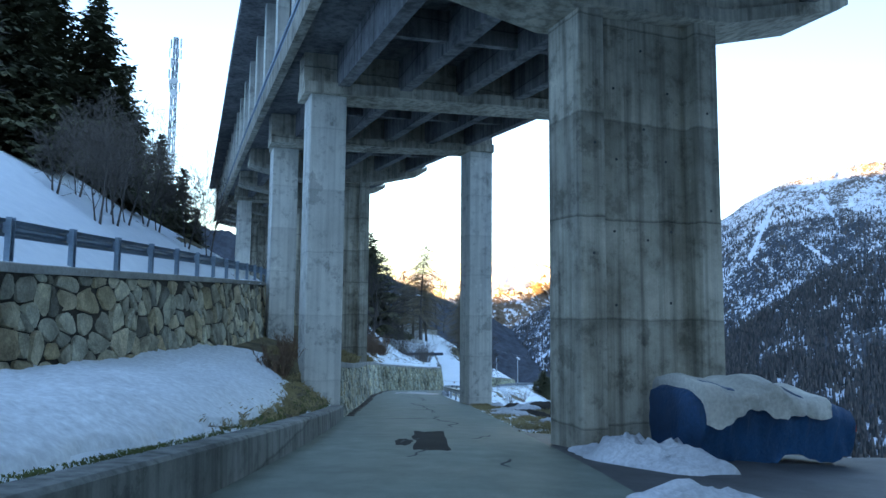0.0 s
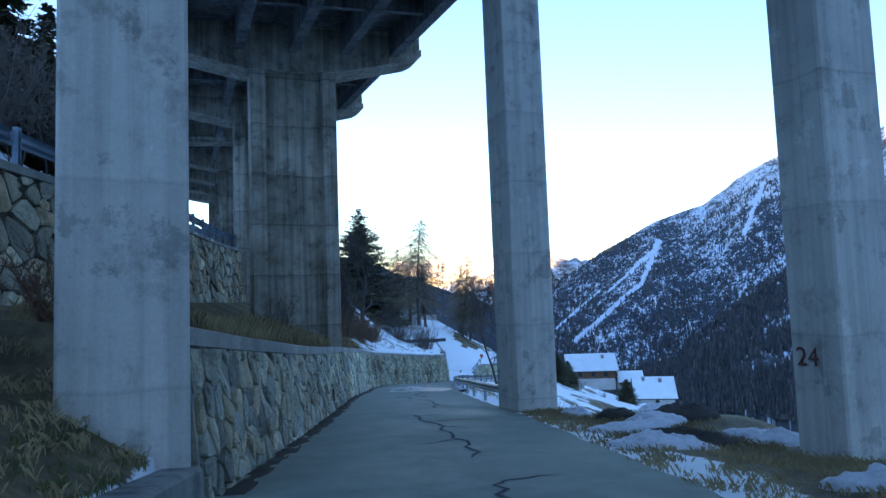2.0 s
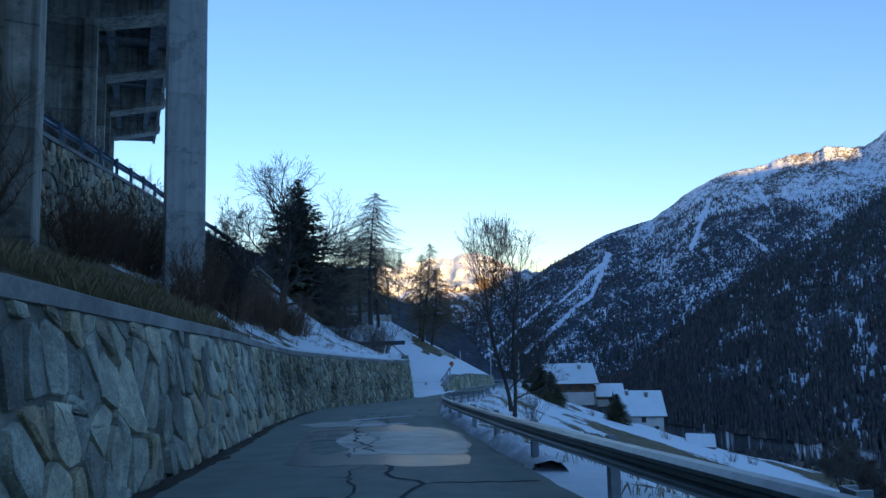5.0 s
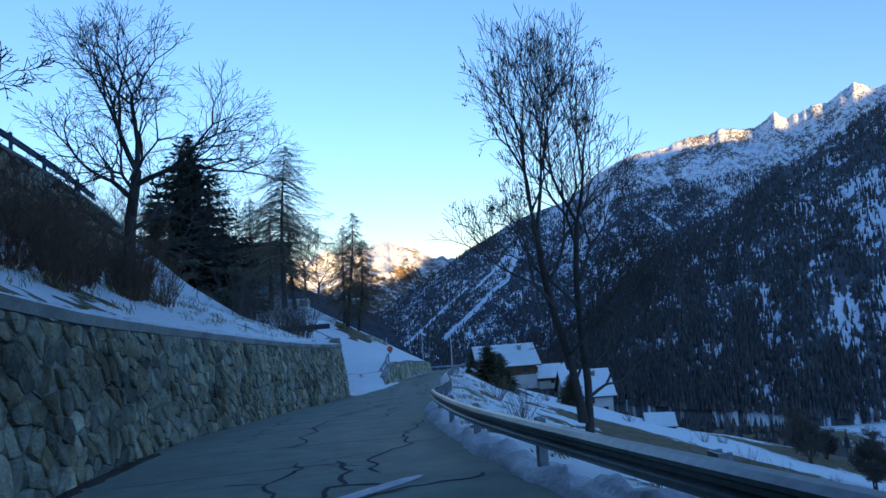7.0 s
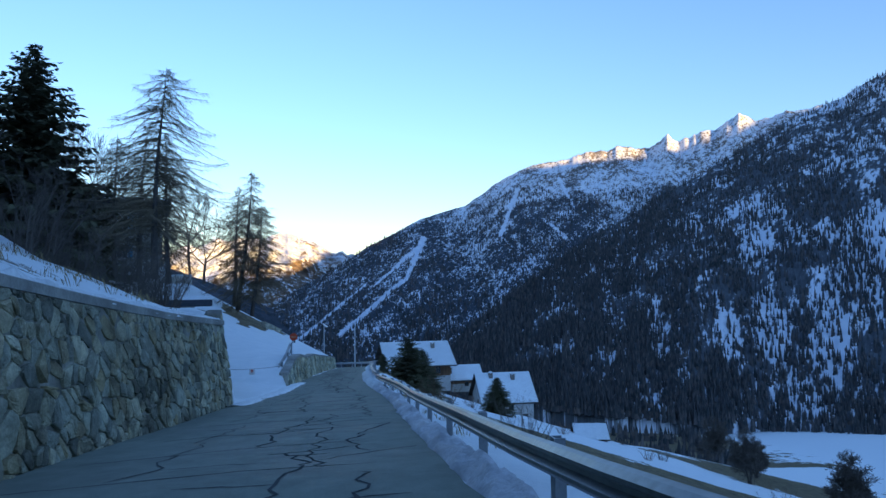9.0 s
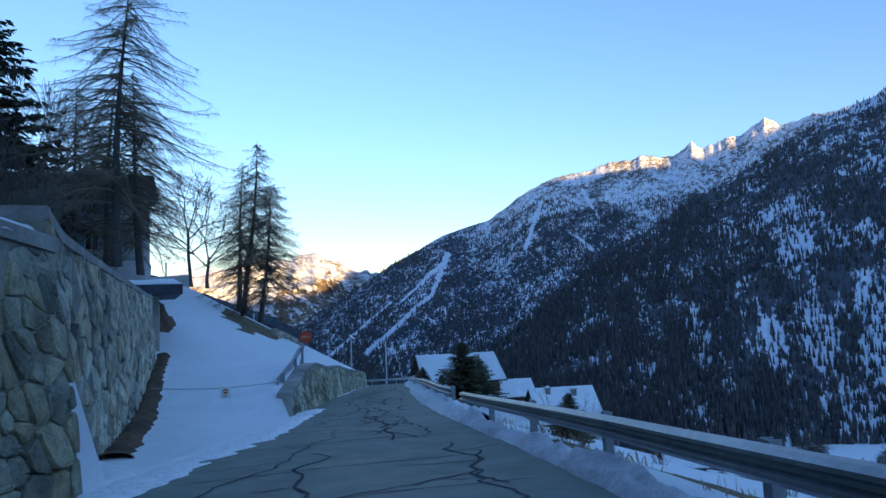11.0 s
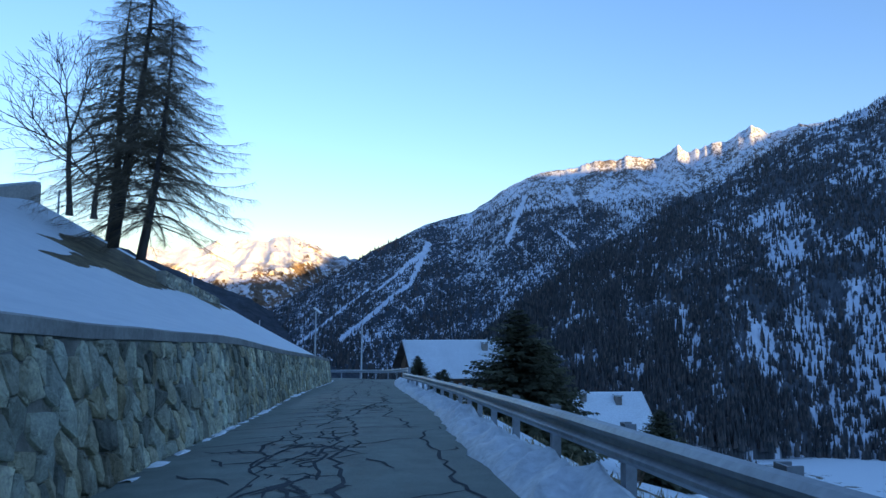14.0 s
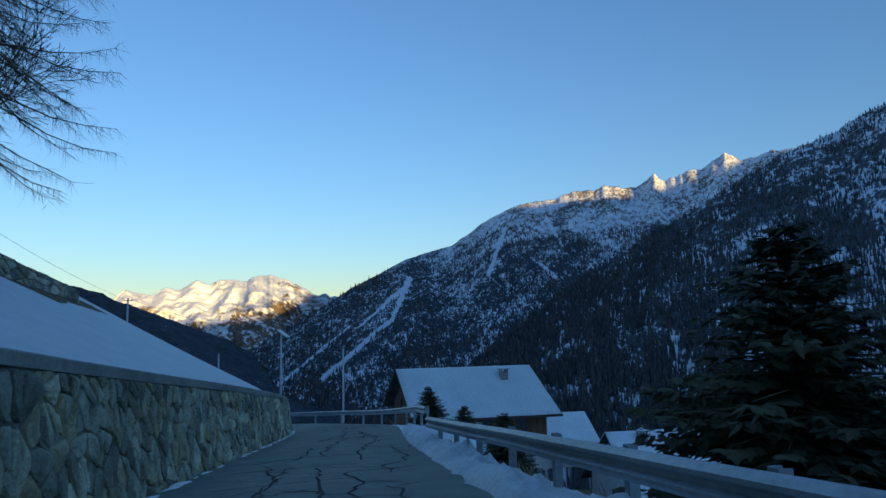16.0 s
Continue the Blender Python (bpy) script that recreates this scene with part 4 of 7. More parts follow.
FAR_MT = mountain("backdrop_peaks", "far snow-covered peaks in warm evening sun", M_MT_FAR, [(-24, 3.4, 4700), (-14, 3.9, 4700), (-10.1, 3.7, 4700), (-8.6, 3.3, 4700), (-6.5, 3.6, 4700), (-5.4, 3.2, 4700), (-4.4, 3.9, 4700), (-3, 3.5, 4700), (-1.6, 4.0, 4700), (-0.6, 3.9, 4700), (0.6, 4.5, 4700), (1.6, 4.35, 4700), (2.9, 4.7, 4650), (4, 4.55, 4600), (5.4, 5.0, 4500), (6.1, 5.25, 4450), (7, 4.75, 4400), (8.2, 4.4, 4350), (9.6, 3.6, 4300), (11, 3.2, 4300), (16, 3, 4300), (24, 2, 4300)], [(-24, -3, 3900), (-2, -2.5, 3900), (3.5, -2, 3800), (6.5, -1.5, 3250), (9, -2, 3150), (24, -3, 3200)], 5.2, 420, 120, 330, 20, 1.0, 4300, (), None, 0.4)
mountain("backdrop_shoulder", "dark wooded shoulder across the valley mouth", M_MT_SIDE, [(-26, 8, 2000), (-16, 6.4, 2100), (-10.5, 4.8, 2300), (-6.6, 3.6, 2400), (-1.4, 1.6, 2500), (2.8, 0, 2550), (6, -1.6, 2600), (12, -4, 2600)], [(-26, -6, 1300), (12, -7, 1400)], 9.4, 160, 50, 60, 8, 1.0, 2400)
# unseen ridge added on the valley's sunward side, behind and beside the road: it keeps the valley floor in shade
# its crest line is given by the height of its shadow, across the sun's direction
SHADE = [(4200, 900), (3300, 960), (3000, 975), (2869, 965), (2797, 918), (2721, 908), (2603, 859), (2476, 835), (2151, 815), (1959, 824), (1596, 655), (1372, 555), (1161, 448), (1059, 414), (900, 405), (600, 430), (0, 470), (-2200, 700)]
BEHIND = []
for w, h in SHADE:
    x = 4500 * math.sin(radians(SUN_AZ)) - w * math.cos(radians(SUN_AZ))
    y = 4500 * math.cos(radians(SUN_AZ)) + w * math.sin(radians(SUN_AZ))
    a = math.degrees(math.atan2(x, y))
    BEHIND.append((a - 360 if a > 0 else a, math.degrees(math.atan2(h + 354, math.hypot(x, y))), math.hypot(x, y)))
mountain("backdrop_shade_ridge", "unseen wooded ridge added behind the road to shade the valley", M_MT_SIDE, BEHIND + [(-140, 11, 4800), (-110, 13, 4800), (-81, 14, 4700), (-65, 13, 4400), (-55, 14.2, 3500), (-48, 16.8, 2600), (-45, 17.8, 2400), (-38, 13.5, 2600), (-30, 6.6, 3100), (-25, 3.8, 3500)], [(-220, -14, 420), (-110, -8, 380), (-60, -6, 420), (-25, -9, 800)], 12.9, 520, 40, 90, 16, 1.0, 2000)


def conifers(name, label, pos, tall, slim, tiers, r):
    """Small conifers at the given places, in one mesh."""
    n = len(pos)
    h = r.uniform(0.6, 1.15, n) * tall
    w = h * slim * r.uniform(0.75, 1.3, n)
    sides = 5 if tiers > 1 else 3
    turn = r.uniform(0, 6.28, n)
    vs, fs = [], []
    for t in range(tiers):
        lo, hi, k = (-0.1, 1.0, 1.0) if tiers == 1 else ((-0.1, 0.62, 1.0), (0.3, 0.84, 0.72), (0.55, 1.0, 0.45))[t]
        ring = [np.stack([pos[:, 0] + np.cos(turn + 6.2832 * s / sides) * w * k, pos[:, 1] + np.sin(turn + 6.2832 * s / sides) * w * k, pos[:, 2] + h * (lo + 0.05 * np.sin(turn * 7 + s * 2.3))], 1) for s in range(sides)]
        tip = pos + np.stack([0.04 * h * np.cos(turn), 0.04 * h * np.sin(turn), h * hi], 1)
        vs.append(np.stack(ring + [tip], 1).reshape(-1, 3))
        idx = t * n * (sides + 1) + np.arange(n)[:, None] * (sides + 1)
        for s in range(sides):
            fs.append(np.concatenate([idx + s, idx + (s + 1) % sides, idx + sides], 1))
    me = raw_mesh(name, np.concatenate(vs).tolist(), np.concatenate(fs).tolist())
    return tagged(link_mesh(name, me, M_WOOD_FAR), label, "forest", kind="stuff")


def far_wood(name, label, hill, count, a0, a1, g1, tall, slim, seed, gap, scale, tiers):
    """Thousands of small conifers on a mountain side, thinned out along the fall line."""
    grid, scar, az, n_v = hill
    r = np.random.default_rng(seed)
    a = r.uniform(a0, a1, count)
    g = r.uniform(0, 1, count) ** 1.35 * np.interp(a, *g1)
    fi = np.interp(a, az, np.arange(len(az)))
    fj = g * n_v
    i0, j0 = np.clip(fi.astype(int), 0, len(az) - 2), np.clip(fj.astype(int), 1, n_v - 1)
    ti, tj = (fi - i0)[:, None], (fj - j0)[:, None]
    pos = (grid[i0, j0] * (1 - ti) + grid[i0 + 1, j0] * ti) * (1 - tj) + (grid[i0, j0 + 1] * (1 - ti) + grid[i0 + 1, j0 + 1] * ti) * tj
    keep = np.array([noise.noise(Vector((p * scale, q * scale * 3.2, seed))) + 0.7 * noise.noise(Vector((p * scale * 3, q * scale * 8, seed))) + 0.9 * noise.noise(Vector((p * 0.24, q * 0.3, seed + 5))) > gap for p, q in zip(a, g * 30)])
    keep &= r.uniform(0, 1, count) > scar[i0, j0] * 1.9
    return conifers(name, label, pos[keep], tall, slim, tiers, r)


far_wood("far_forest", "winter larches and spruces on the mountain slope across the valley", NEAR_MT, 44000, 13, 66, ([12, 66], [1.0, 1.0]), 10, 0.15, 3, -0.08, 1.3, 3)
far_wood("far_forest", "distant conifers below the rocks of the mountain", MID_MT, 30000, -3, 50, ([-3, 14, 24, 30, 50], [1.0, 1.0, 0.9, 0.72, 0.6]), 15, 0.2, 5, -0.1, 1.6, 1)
r = np.random.default_rng(8)
spots = [(x, y) for x, y in list(zip(r.uniform(110, 520, 5200), r.uniform(120, 640, 5200))) + list(zip(r.uniform(-30, 200, 3000), r.uniform(270, 1000, 3000))) if not field(x + 22, y) and noise.noise(Vector((x / 40, y / 40, 2))) > 0.02]
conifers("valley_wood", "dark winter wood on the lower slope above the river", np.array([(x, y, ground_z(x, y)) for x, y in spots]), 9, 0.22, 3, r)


# ---------------------------------------------------------------- guardrails
W_BEAM = [(0.0, 0.75), (-0.045, 0.735), (-0.085, 0.69), (-0.085, 0.655), (-0.02, 0.615), (-0.02, 0.575), (-0.085, 0.535), (-0.085, 0.50), (-0.045, 0.455), (0.0, 0.44)]
W_BEAM = W_BEAM + [(a + 0.006, z) for a, z in W_BEAM[::-1]]


def guardrail(label, path, post_every, beam_mat, post_mat, first=0.6, flip=1, group="", deep=0.7, scale=1.0):
    """A W-beam on steel posts along a list of points at ground level."""
    g = tagged(new("guardrail"), label, "guardrail", group)
    pts = [Vector(p) for p in path]
    bm = bmesh.new()
    sweep(bm, pts, [(a * flip, z * scale) for a, z in W_BEAM], closed=True)
    bmesh.ops.recalc_face_normals(bm, faces=bm.faces)
    part("beam", bm, beam_mat, g, smooth=False)
    cum = [0.0]
    for a, b in zip(pts, pts[1:]):
        cum.append(cum[-1] + (b - a).length)
    u = first
    base = None
    while u < cum[-1] - 0.2:
        i = max(k for k in range(len(cum)) if cum[k] <= u)
        i = min(i, len(pts) - 2)
        p = pts[i].lerp(pts[i + 1], (u - cum[i]) / (cum[i + 1] - cum[i]))
        d = pts[i + 1] - pts[i]
        if base is None:
            bm = bmesh.new()
            add_prism(bm, [(-0.05, -0.06), (0.05, -0.06), (0.05, -0.045), (-0.035, -0.045), (-0.035, 0.045), (0.05, 0.045), (0.05, 0.06), (-0.05, 0.06)], -deep, 0.77 * scale)
            add_box(bm, (-0.1, -0.05, 0.5 * scale), (-0.05, 0.05, 0.68 * scale))
            base = part("post", bm, post_mat, g)
            ob = base
        else:
            ob = new("post", base.data)
            ob.parent = g
        ob.matrix_local = Matrix.Translation(p) @ pose(0, 0, 0, rz=math.degrees(math.atan2(d.y, d.x)) - 90 + (0 if flip > 0 else 180)) @ pose(0.1, 0, 0)
        u += post_every
    return g


def right_line(y0, y1, off, step=1.0):
    return [(float(RIGHT_X(y)) + off(y), y, float(ROAD_Z(y)) - 0.04) for y in np.arange(y0, y1 + 0.01, step)]


guardrail("galvanised steel guardrail with a dark weathered beam along the road edge", right_line(36.3, 109.9, lambda y: 0.14 + 0.3 * min(1, max(0, (y - 68) / 16))), 3.5, M_STEEL_DARK, M_STEEL, group="roadside guardrails", scale=0.87)
guardrail("grey galvanised steel guardrail on the valley side of the road", right_line(112.3, 158.5, lambda y: 0.6 + 0.15 * min(1, max(0, (y - 116) / 6)) - 0.3 * max(0, (y - 150) / 9)), 2.25, M_STEEL, M_STEEL, group="roadside guardrails", scale=0.95)
guardrail("far galvanised guardrail round the outside of the bend", [(float(RIGHT_X(y)) + 0.9, y, float(ROAD_Z(y)) + 0.1) for y in np.arange(164, 236, 2.0)], 4.0, M_STEEL, M_STEEL, group="roadside guardrails")
guardrail("blue-grey steel guardrail on top of the upper stone wall", [(float(UP_X(y)) - 0.45, y, float(UP_TOP(y)) + 0.06) for y in np.arange(-14, 92, 1.5)], 2.05, M_STEEL_BLUE, M_STEEL_BLUE, group="upper guardrails")
guardrail("short pale guardrail climbing the sloping end of the stone wall", [(1.62, 117.0, -11.95), (1.76, 117.6, -11.88), (2.36, 120.1, -11.57), (2.94, 123.2, -11.18), (3.02, 123.6, -11.13)], 3.0, M_STEEL, M_STEEL, first=0.35, group="wall guardrail", scale=1.0)


# ---------------------------------------------------------------- snow along the road
def lumpy_strip(name, label, y0, y1, line, width, height, mat, seed, step=0.16, cols=9, kind="stuff", gap=0.0):
    verts, faces, n = [], [], 0
    ys = np.arange(y0, y1, step)
    for y in ys:
        x, z = line(y)
        k = 0.55 + 0.75 * abs(noise.noise(Vector((y * 0.33, seed, 0)))) + 0.45 * noise.noise(Vector((y * 1.7, seed, 4)))
        k = max(0.0, k - gap)
        w = width * (0.65 + 0.5 * k)
        for j in range(cols):
            f = j / (cols - 1)
            px = x + (f - 0.35) * w + 0.09 * noise.noise(Vector((y * 2.1, f * 3, seed)))
            hz = height * k * (math.sin(math.pi * f) ** 0.8) * (0.8 + 0.7 * noise.noise(Vector((y * 2.3, f * 4.0, seed + 3))))
            verts.append((px, y, z + max(-0.03, hz) - (0.04 if f in (0, 1) else 0) - 0.25 * max(0, f - 0.75)))
    m = cols
    faces = [(i * m + j, i * m + j + 1, (i + 1) * m + j + 1, (i + 1) * m + j) for i in range(len(ys) - 1) for j in range(m - 1)]
    ob = link_mesh(name, raw_mesh(name, verts, faces), mat, smooth=True)
    return tagged(ob, label, "snow", kind=kind)


lumpy_strip("snow_berm", "low ploughed berm of old grey snow under the guardrail", 50, 108.5, lambda y: (float(RIGHT_X(y)) + 0.2, float(ROAD_Z(y)) - 0.03), 0.62, 0.26, M_SNOW_DIRTY, 2.0)
lumpy_strip("snow_berm", "crumbled white snow berm beside the road", 107, 166, lambda y: (float(RIGHT_X(y)) + 0.3, float(ROAD_Z(y)) - 0.03), 1.0, 0.42, M_SNOW, 5.0)
lumpy_strip("snow_cover", "snow left along the coping under the upper guardrail", -10, 46, lambda y: (float(UP_X(y)) - 0.45, float(UP_TOP(y)) + 0.04), 0.7, 0.2, M_SNOW, 14.0, gap=0.5)
lumpy_strip("snow_cover", "ragged edge of snow where the ramp meets the road", 100, 118.5, lambda y: (float(LEFT_X(y)) + 0.2, float(ROAD_Z(y)) - 0.02), 1.3, 0.14, M_SNOW, 17.0)
lumpy_strip("snow_edge", "thin strip of snow at the foot of the stone wall", 129, 186, lambda y: (float(LEFT_X(y)) + 0.08, float(ROAD_Z(y)) - 0.02), 0.35, 0.16, M_SNOW, 8.0, gap=0.42)
lumpy_strip("earth_edge", "strip of dark earth and dead leaves at the foot of the stone wall", 22.8, 72, lambda y: (float(LEFT_X(y)) + 0.12, float(ROAD_Z(y)) - 0.02), 0.5, 0.09, M_EARTH, 19.0)
lumpy_strip("snow_cover", "snow lying along the top of the stone wall", 62, 101, lambda y: (float(LEFT_X(y)) - 0.72, float(ROAD_Z(y) + WALL_H(y)) - 0.02), 0.5, 0.2, M_SNOW, 9.0)


def heap(name, label, x, y, rx, ry, h, mat, seed, rot=0.0, kind=""):
    """A rounded, crumbled heap that follows the ground."""
    verts, n, m = [], 14, 30
    c, s = math.cos(radians(rot)), math.sin(radians(rot))
    z0 = ground_z(x, y) + 0.04
    verts.append((x, y, z0 + h))
    for i in range(1, n + 1):
        f = i / n
        for j in range(m):
            a = 2 * math.pi * j / m
            k = 1 + 0.28 * noise.noise(Vector((math.cos(a) * 1.4, math.sin(a) * 1.4, seed))) + 0.1 * noise.noise(Vector((math.cos(a) * 5, math.sin(a) * 5, seed)))
            lx, ly = rx * f * k * math.cos(a), ry * f * k * math.sin(a)
            px, py = x + lx * c - ly * s, y + lx * s + ly * c
            hz = h * (1 - f ** 2.2) * (0.7 + 0.6 * noise.noise(Vector((lx * 1.9, ly * 1.9, seed + 7))) + 0.45 * noise.noise(Vector((lx * 5.5, ly * 5.5, seed))) + 0.25 * noise.noise(Vector((lx * 12, ly * 12, seed))))
            verts.append((px, py, ground_z(px, py) + 0.05 + max(hz, 0) - (0.14 if i == n else 0)))
    faces = [(0, 1 + j, 1 + (j + 1) % m) for j in range(m)]
    for i in range(n - 1):
        for j in range(m):
            faces.append((1 + i * m + j, 1 + (i + 1) * m + j, 1 + (i + 1) * m + (j + 1) % m, 1 + i * m + (j + 1) % m))
    return tagged(link_mesh(name, raw_mesh(name, verts, faces), mat, smooth=True), label, "snow", kind=kind)


heap("snow_mound", "crumbled heap of old snow at the foot of the pier", 3.0, 11.6, 1.9, 0.75, 0.42, M_SNOW_DIRTY, 1.5, -62)
heap("snow_mound", "small melting patch of snow on the asphalt yard", 2.75, 7.9, 0.8, 0.3, 0.16, M_SNOW_DIRTY, 2.5, 10)
heap("snow_mound", "lumpy heap of ploughed snow between the guardrails", 7.9, 110.9, 1.0, 1.3, 0.75, M_SNOW, 4.5, -20)
heap("snow_mound", "pile of ploughed snow on the outside of the bend", 20.6, 165.5, 1.6, 4.5, 0.7, M_SNOW, 6.5, -12)
for i, (x, y, r) in enumerate(((2.2, 26.4, 0.9), (2.6, 29.2, 1.3), (3.6, 31.6, 1.0), (2.0, 33.0, 0.7), (4.6, 28.0, 0.8), (3.2, 22.6, 0.5))):
    heap("snow_mound", "low leftover patch of dirty snow on the verge", x, y, r, r * 0.5, 0.2, M_SNOW_DIRTY, 11.0 + i, 35 * i)
for i, (x, y, r, h) in enumerate(((3.0, 27.6, 1.0, 0.2), (3.9, 30.4, 1.2, 0.24), (2.6, 31.3, 0.7, 0.18), (5.4, 33.2, 1.1, 0.24))):
    heap("earth_mound", "heap of dark earth and rubble on the verge", x, y, r, r * 0.55, h, M_EARTH, 21.0 + i, 50 * i)


def yard():
    """The dark asphalt yard under the viaduct, beside the road."""
    ys, cols, v = np.arange(-12, 17.5, 0.5), 14, []
    for y in ys:
        w = 6.4 - 0.5 * max(0, y - 12)
        for j in range(cols):
            x = float(RIGHT_X(y)) - 0.1 + w * j / (cols - 1) + (0.2 * noise.noise(Vector((y, 3, 1))) if j == cols - 1 else 0)
            v.append((x, y, ground_z(x, y) + 0.045))
    f = [(i * cols + j, i * cols + j + 1, (i + 1) * cols + j + 1, (i + 1) * cols + j) for i in range(len(ys) - 1) for j in range(cols - 1)]
    return tagged(link_mesh("pavement", raw_mesh("pavement", v, f), M_YARD, smooth=True), "dark damp asphalt yard beside the road", "pavement", kind="structure")


yard()


def snow_sheet():
    """The snow bank between the edge wall and the upper wall, with a ragged melting edge."""
    verts, cols = [], 44
    ys = np.arange(-10, 23.5, 0.13)
    for y in ys:
        xl, xu = float(LEFT_X(y)) - 0.42, float(UP_X(y)) + 0.05
        edge = 0.012 + 0.004 * max(0, y - 4) + 0.04 * noise.noise(Vector((y * 0.9, 0, 1))) + 0.06 * noise.noise(Vector((y * 3.1, 0, 2)))
        if y > 13:
            edge += 0.022 * (y - 13) + 0.006 * max(0, y - 16) ** 2
        edge = min(max(edge, 0.01), 0.93)
        for j in range(cols):
            f = j / (cols - 1)
            t = edge + (1 - edge) * f
            x = xl + (xu - xl) * t
            lift = 0.2 * min(1, f * 5) ** 0.6 * (1 if y < 20 else max(0, (23.5 - y) / 3.5))
            z = ground_z(x, y) + 0.03 + lift + 0.09 * f * noise.noise(Vector((x * 0.8, y * 0.8, 6))) + 0.04 * f * f - (0.1 if j == 0 else 0)
            z += min(1, 6 * f) * (0.075 * noise.noise(Vector((x * 2.1, y * 2.1, 3))) + 0.03 * noise.noise(Vector((x * 6.5, y * 6.5, 8))))
            verts.append((x, y, z))
    faces = [(i * cols + j, (i + 1) * cols + j, (i + 1) * cols + j + 1, i * cols + j + 1) for i in range(len(ys) - 1) for j in range(cols - 1)]
    ob = link_mesh("snow_bank", raw_mesh("snow_bank", verts, faces), M_SNOW, smooth=True)
    return tagged(ob, "thick white snow bank melting back from a low edge wall", "snow")


snow_sheet()


# ---------------------------------------------------------------- grass and brush
def blades(name, label, spots, mat, height, seed, lean=0.5):
    """Tufts of thin blades at a list of places, in one mesh."""
    rng = random.Random(seed)
    v, f = [], []
    for x, y, z, r, count in spots:
        for _ in range(count):
            a, d = rng.uniform(0, 6.28), r * math.sqrt(rng.random())
            px, py = x + d * math.cos(a), y + d * math.sin(a)
            h = height * rng.uniform(0.5, 1.2)
            b, o = rng.uniform(0, 6.28), h * lean * rng.uniform(0.2, 1.4)
            w = 0.0035 + 0.003 * rng.random()
            k = len(v)
            v += [(px - w, py, z - 0.05), (px + w, py, z - 0.05), (px + o * math.cos(b) * 0.5 + w * 0.7, py + o * math.sin(b) * 0.5, z + h * 0.62), (px + o * math.cos(b), py + o * math.sin(b), z + h * 0.9)]
            f += [(k, k + 1, k + 2), (k, k + 2, k + 3)]
    return tagged(link_mesh(name, raw_mesh(name, v, f), mat), label, "grass", kind="stuff")


rng = random.Random(5)


def scatter(n, xf, y0, y1, r, count):
    out = []
    for _ in range(n):
        y = rng.uniform(y0, y1)
        x = xf(y, rng.random())
        out.append((x, y, ground_z(x, y), r, count))
    return out


blades("dry_grass", "tufts of long dry yellow grass behind the wall coping", scatter(420, lambda y, k: float(LEFT_X(y)) - 0.75 - 2.2 * k ** 1.5, 23.5, 60, 0.3, 44), M_GRASS, 0.3, 1)
blades("dry_grass", "short mossy grass along the edge wall", scatter(420, lambda y, k: float(LEFT_X(y)) - 0.42 - (0.03 + 0.05 * max(0, y - 8)) * k, -6, 22.5, 0.1, 20), M_GRASS_GREEN, 0.035, 2, 1.2)
blades("dry_grass", "brown dead grass and moss between the snow bank and the pier", scatter(520, lambda y, k: float(LEFT_X(y)) - 0.5 - 2.8 * k, 9, 22.5, 0.24, 26), M_GRASS, 0.07, 7, 1.4)
blades("dry_grass", "dry grass on the road verge beside the yard", scatter(420, lambda y, k: float(RIGHT_X(y)) + 0.1 + 3.2 * k, 17, 36, 0.25, 40), M_GRASS, 0.10, 3, 0.9)
blades("dry_grass", "dry grass poking through snow under the guardrail", scatter(420, lambda y, k: float(RIGHT_X(y)) + 0.7 + 3.5 * k, 38, 160, 0.3, 18), M_GRASS, 0.16, 4)
blades("dry_grass", "dry grass on the steep bank above the stone wall", scatter(300, lambda y, k: float(LEFT_X(y)) - 1.2 - 7.5 * k, 60, 100, 0.3, 14), M_GRASS, 0.2, 6)


# ---------------------------------------------------------------- trees
def grow(v, f, p, d, length, r, level, rng, tip, bend, up, forks, sides):
    """One limb with its twigs, into raw lists."""
    n = 5 if level < 2 else 4
    if level >= 3:
        n = 3
    step = length / n
    q = p.copy()
    for i in range(n):
        d = (d + Vector((rng.uniform(-1, 1), rng.uniform(-1, 1), rng.uniform(-1, 1))) * bend + Vector((0, 0, up))).normalized()
        e = q + d * step
        ra, rb = r * (1 - 0.75 * i / n), r * (1 - 0.75 * (i + 1) / n)
        add_tube(v, f, q, e, max(ra, tip), max(rb, tip), sides[min(level, len(sides) - 1)])
        if level < len(forks):
            k = forks[level]
            for _ in range(int(k) + (rng.random() < k % 1)):
                if i == 0 and level == 0:
                    continue
                side = d.cross(Vector((rng.uniform(-1, 1), rng.uniform(-1, 1), rng.uniform(-1, 1)))).normalized()
                c = (d * rng.uniform(0.35, 0.9) + side * rng.uniform(0.5, 1.0)).normalized()
                g = length * rng.uniform(0.42, 0.72) * (1.05 - 0.45 * i / n)
                grow(v, f, q.lerp(e, rng.random()), c, g, rb * rng.uniform(0.5, 0.72), level + 1, rng, tip, bend * 1.12, up, forks, sides)
        q = e


def trunk_mesh(points, radii, sides=9):
    """One continuous tapered trunk through the given points."""
    v, f, n = [], [], len(points)
    for i, (p, r) in enumerate(zip(points, radii)):
        for k in range(sides):
            a = 2 * math.pi * k / sides
            w = r * (1 + 0.12 * noise.noise(Vector((math.cos(a) * 1.5, math.sin(a) * 1.5, i * 0.6))))
            v.append((p[0] + w * math.cos(a), p[1] + w * math.sin(a), p[2]))
    for i in range(n - 1):
        for k in range(sides):
            j = (k + 1) % sides
            f.append((i * sides + k, i * sides + j, (i + 1) * sides + j, (i + 1) * sides + k))
    f += [tuple(range(sides - 1, -1, -1)), tuple(range((n - 1) * sides, n * sides))]
    return raw_mesh("trunk", v, f)


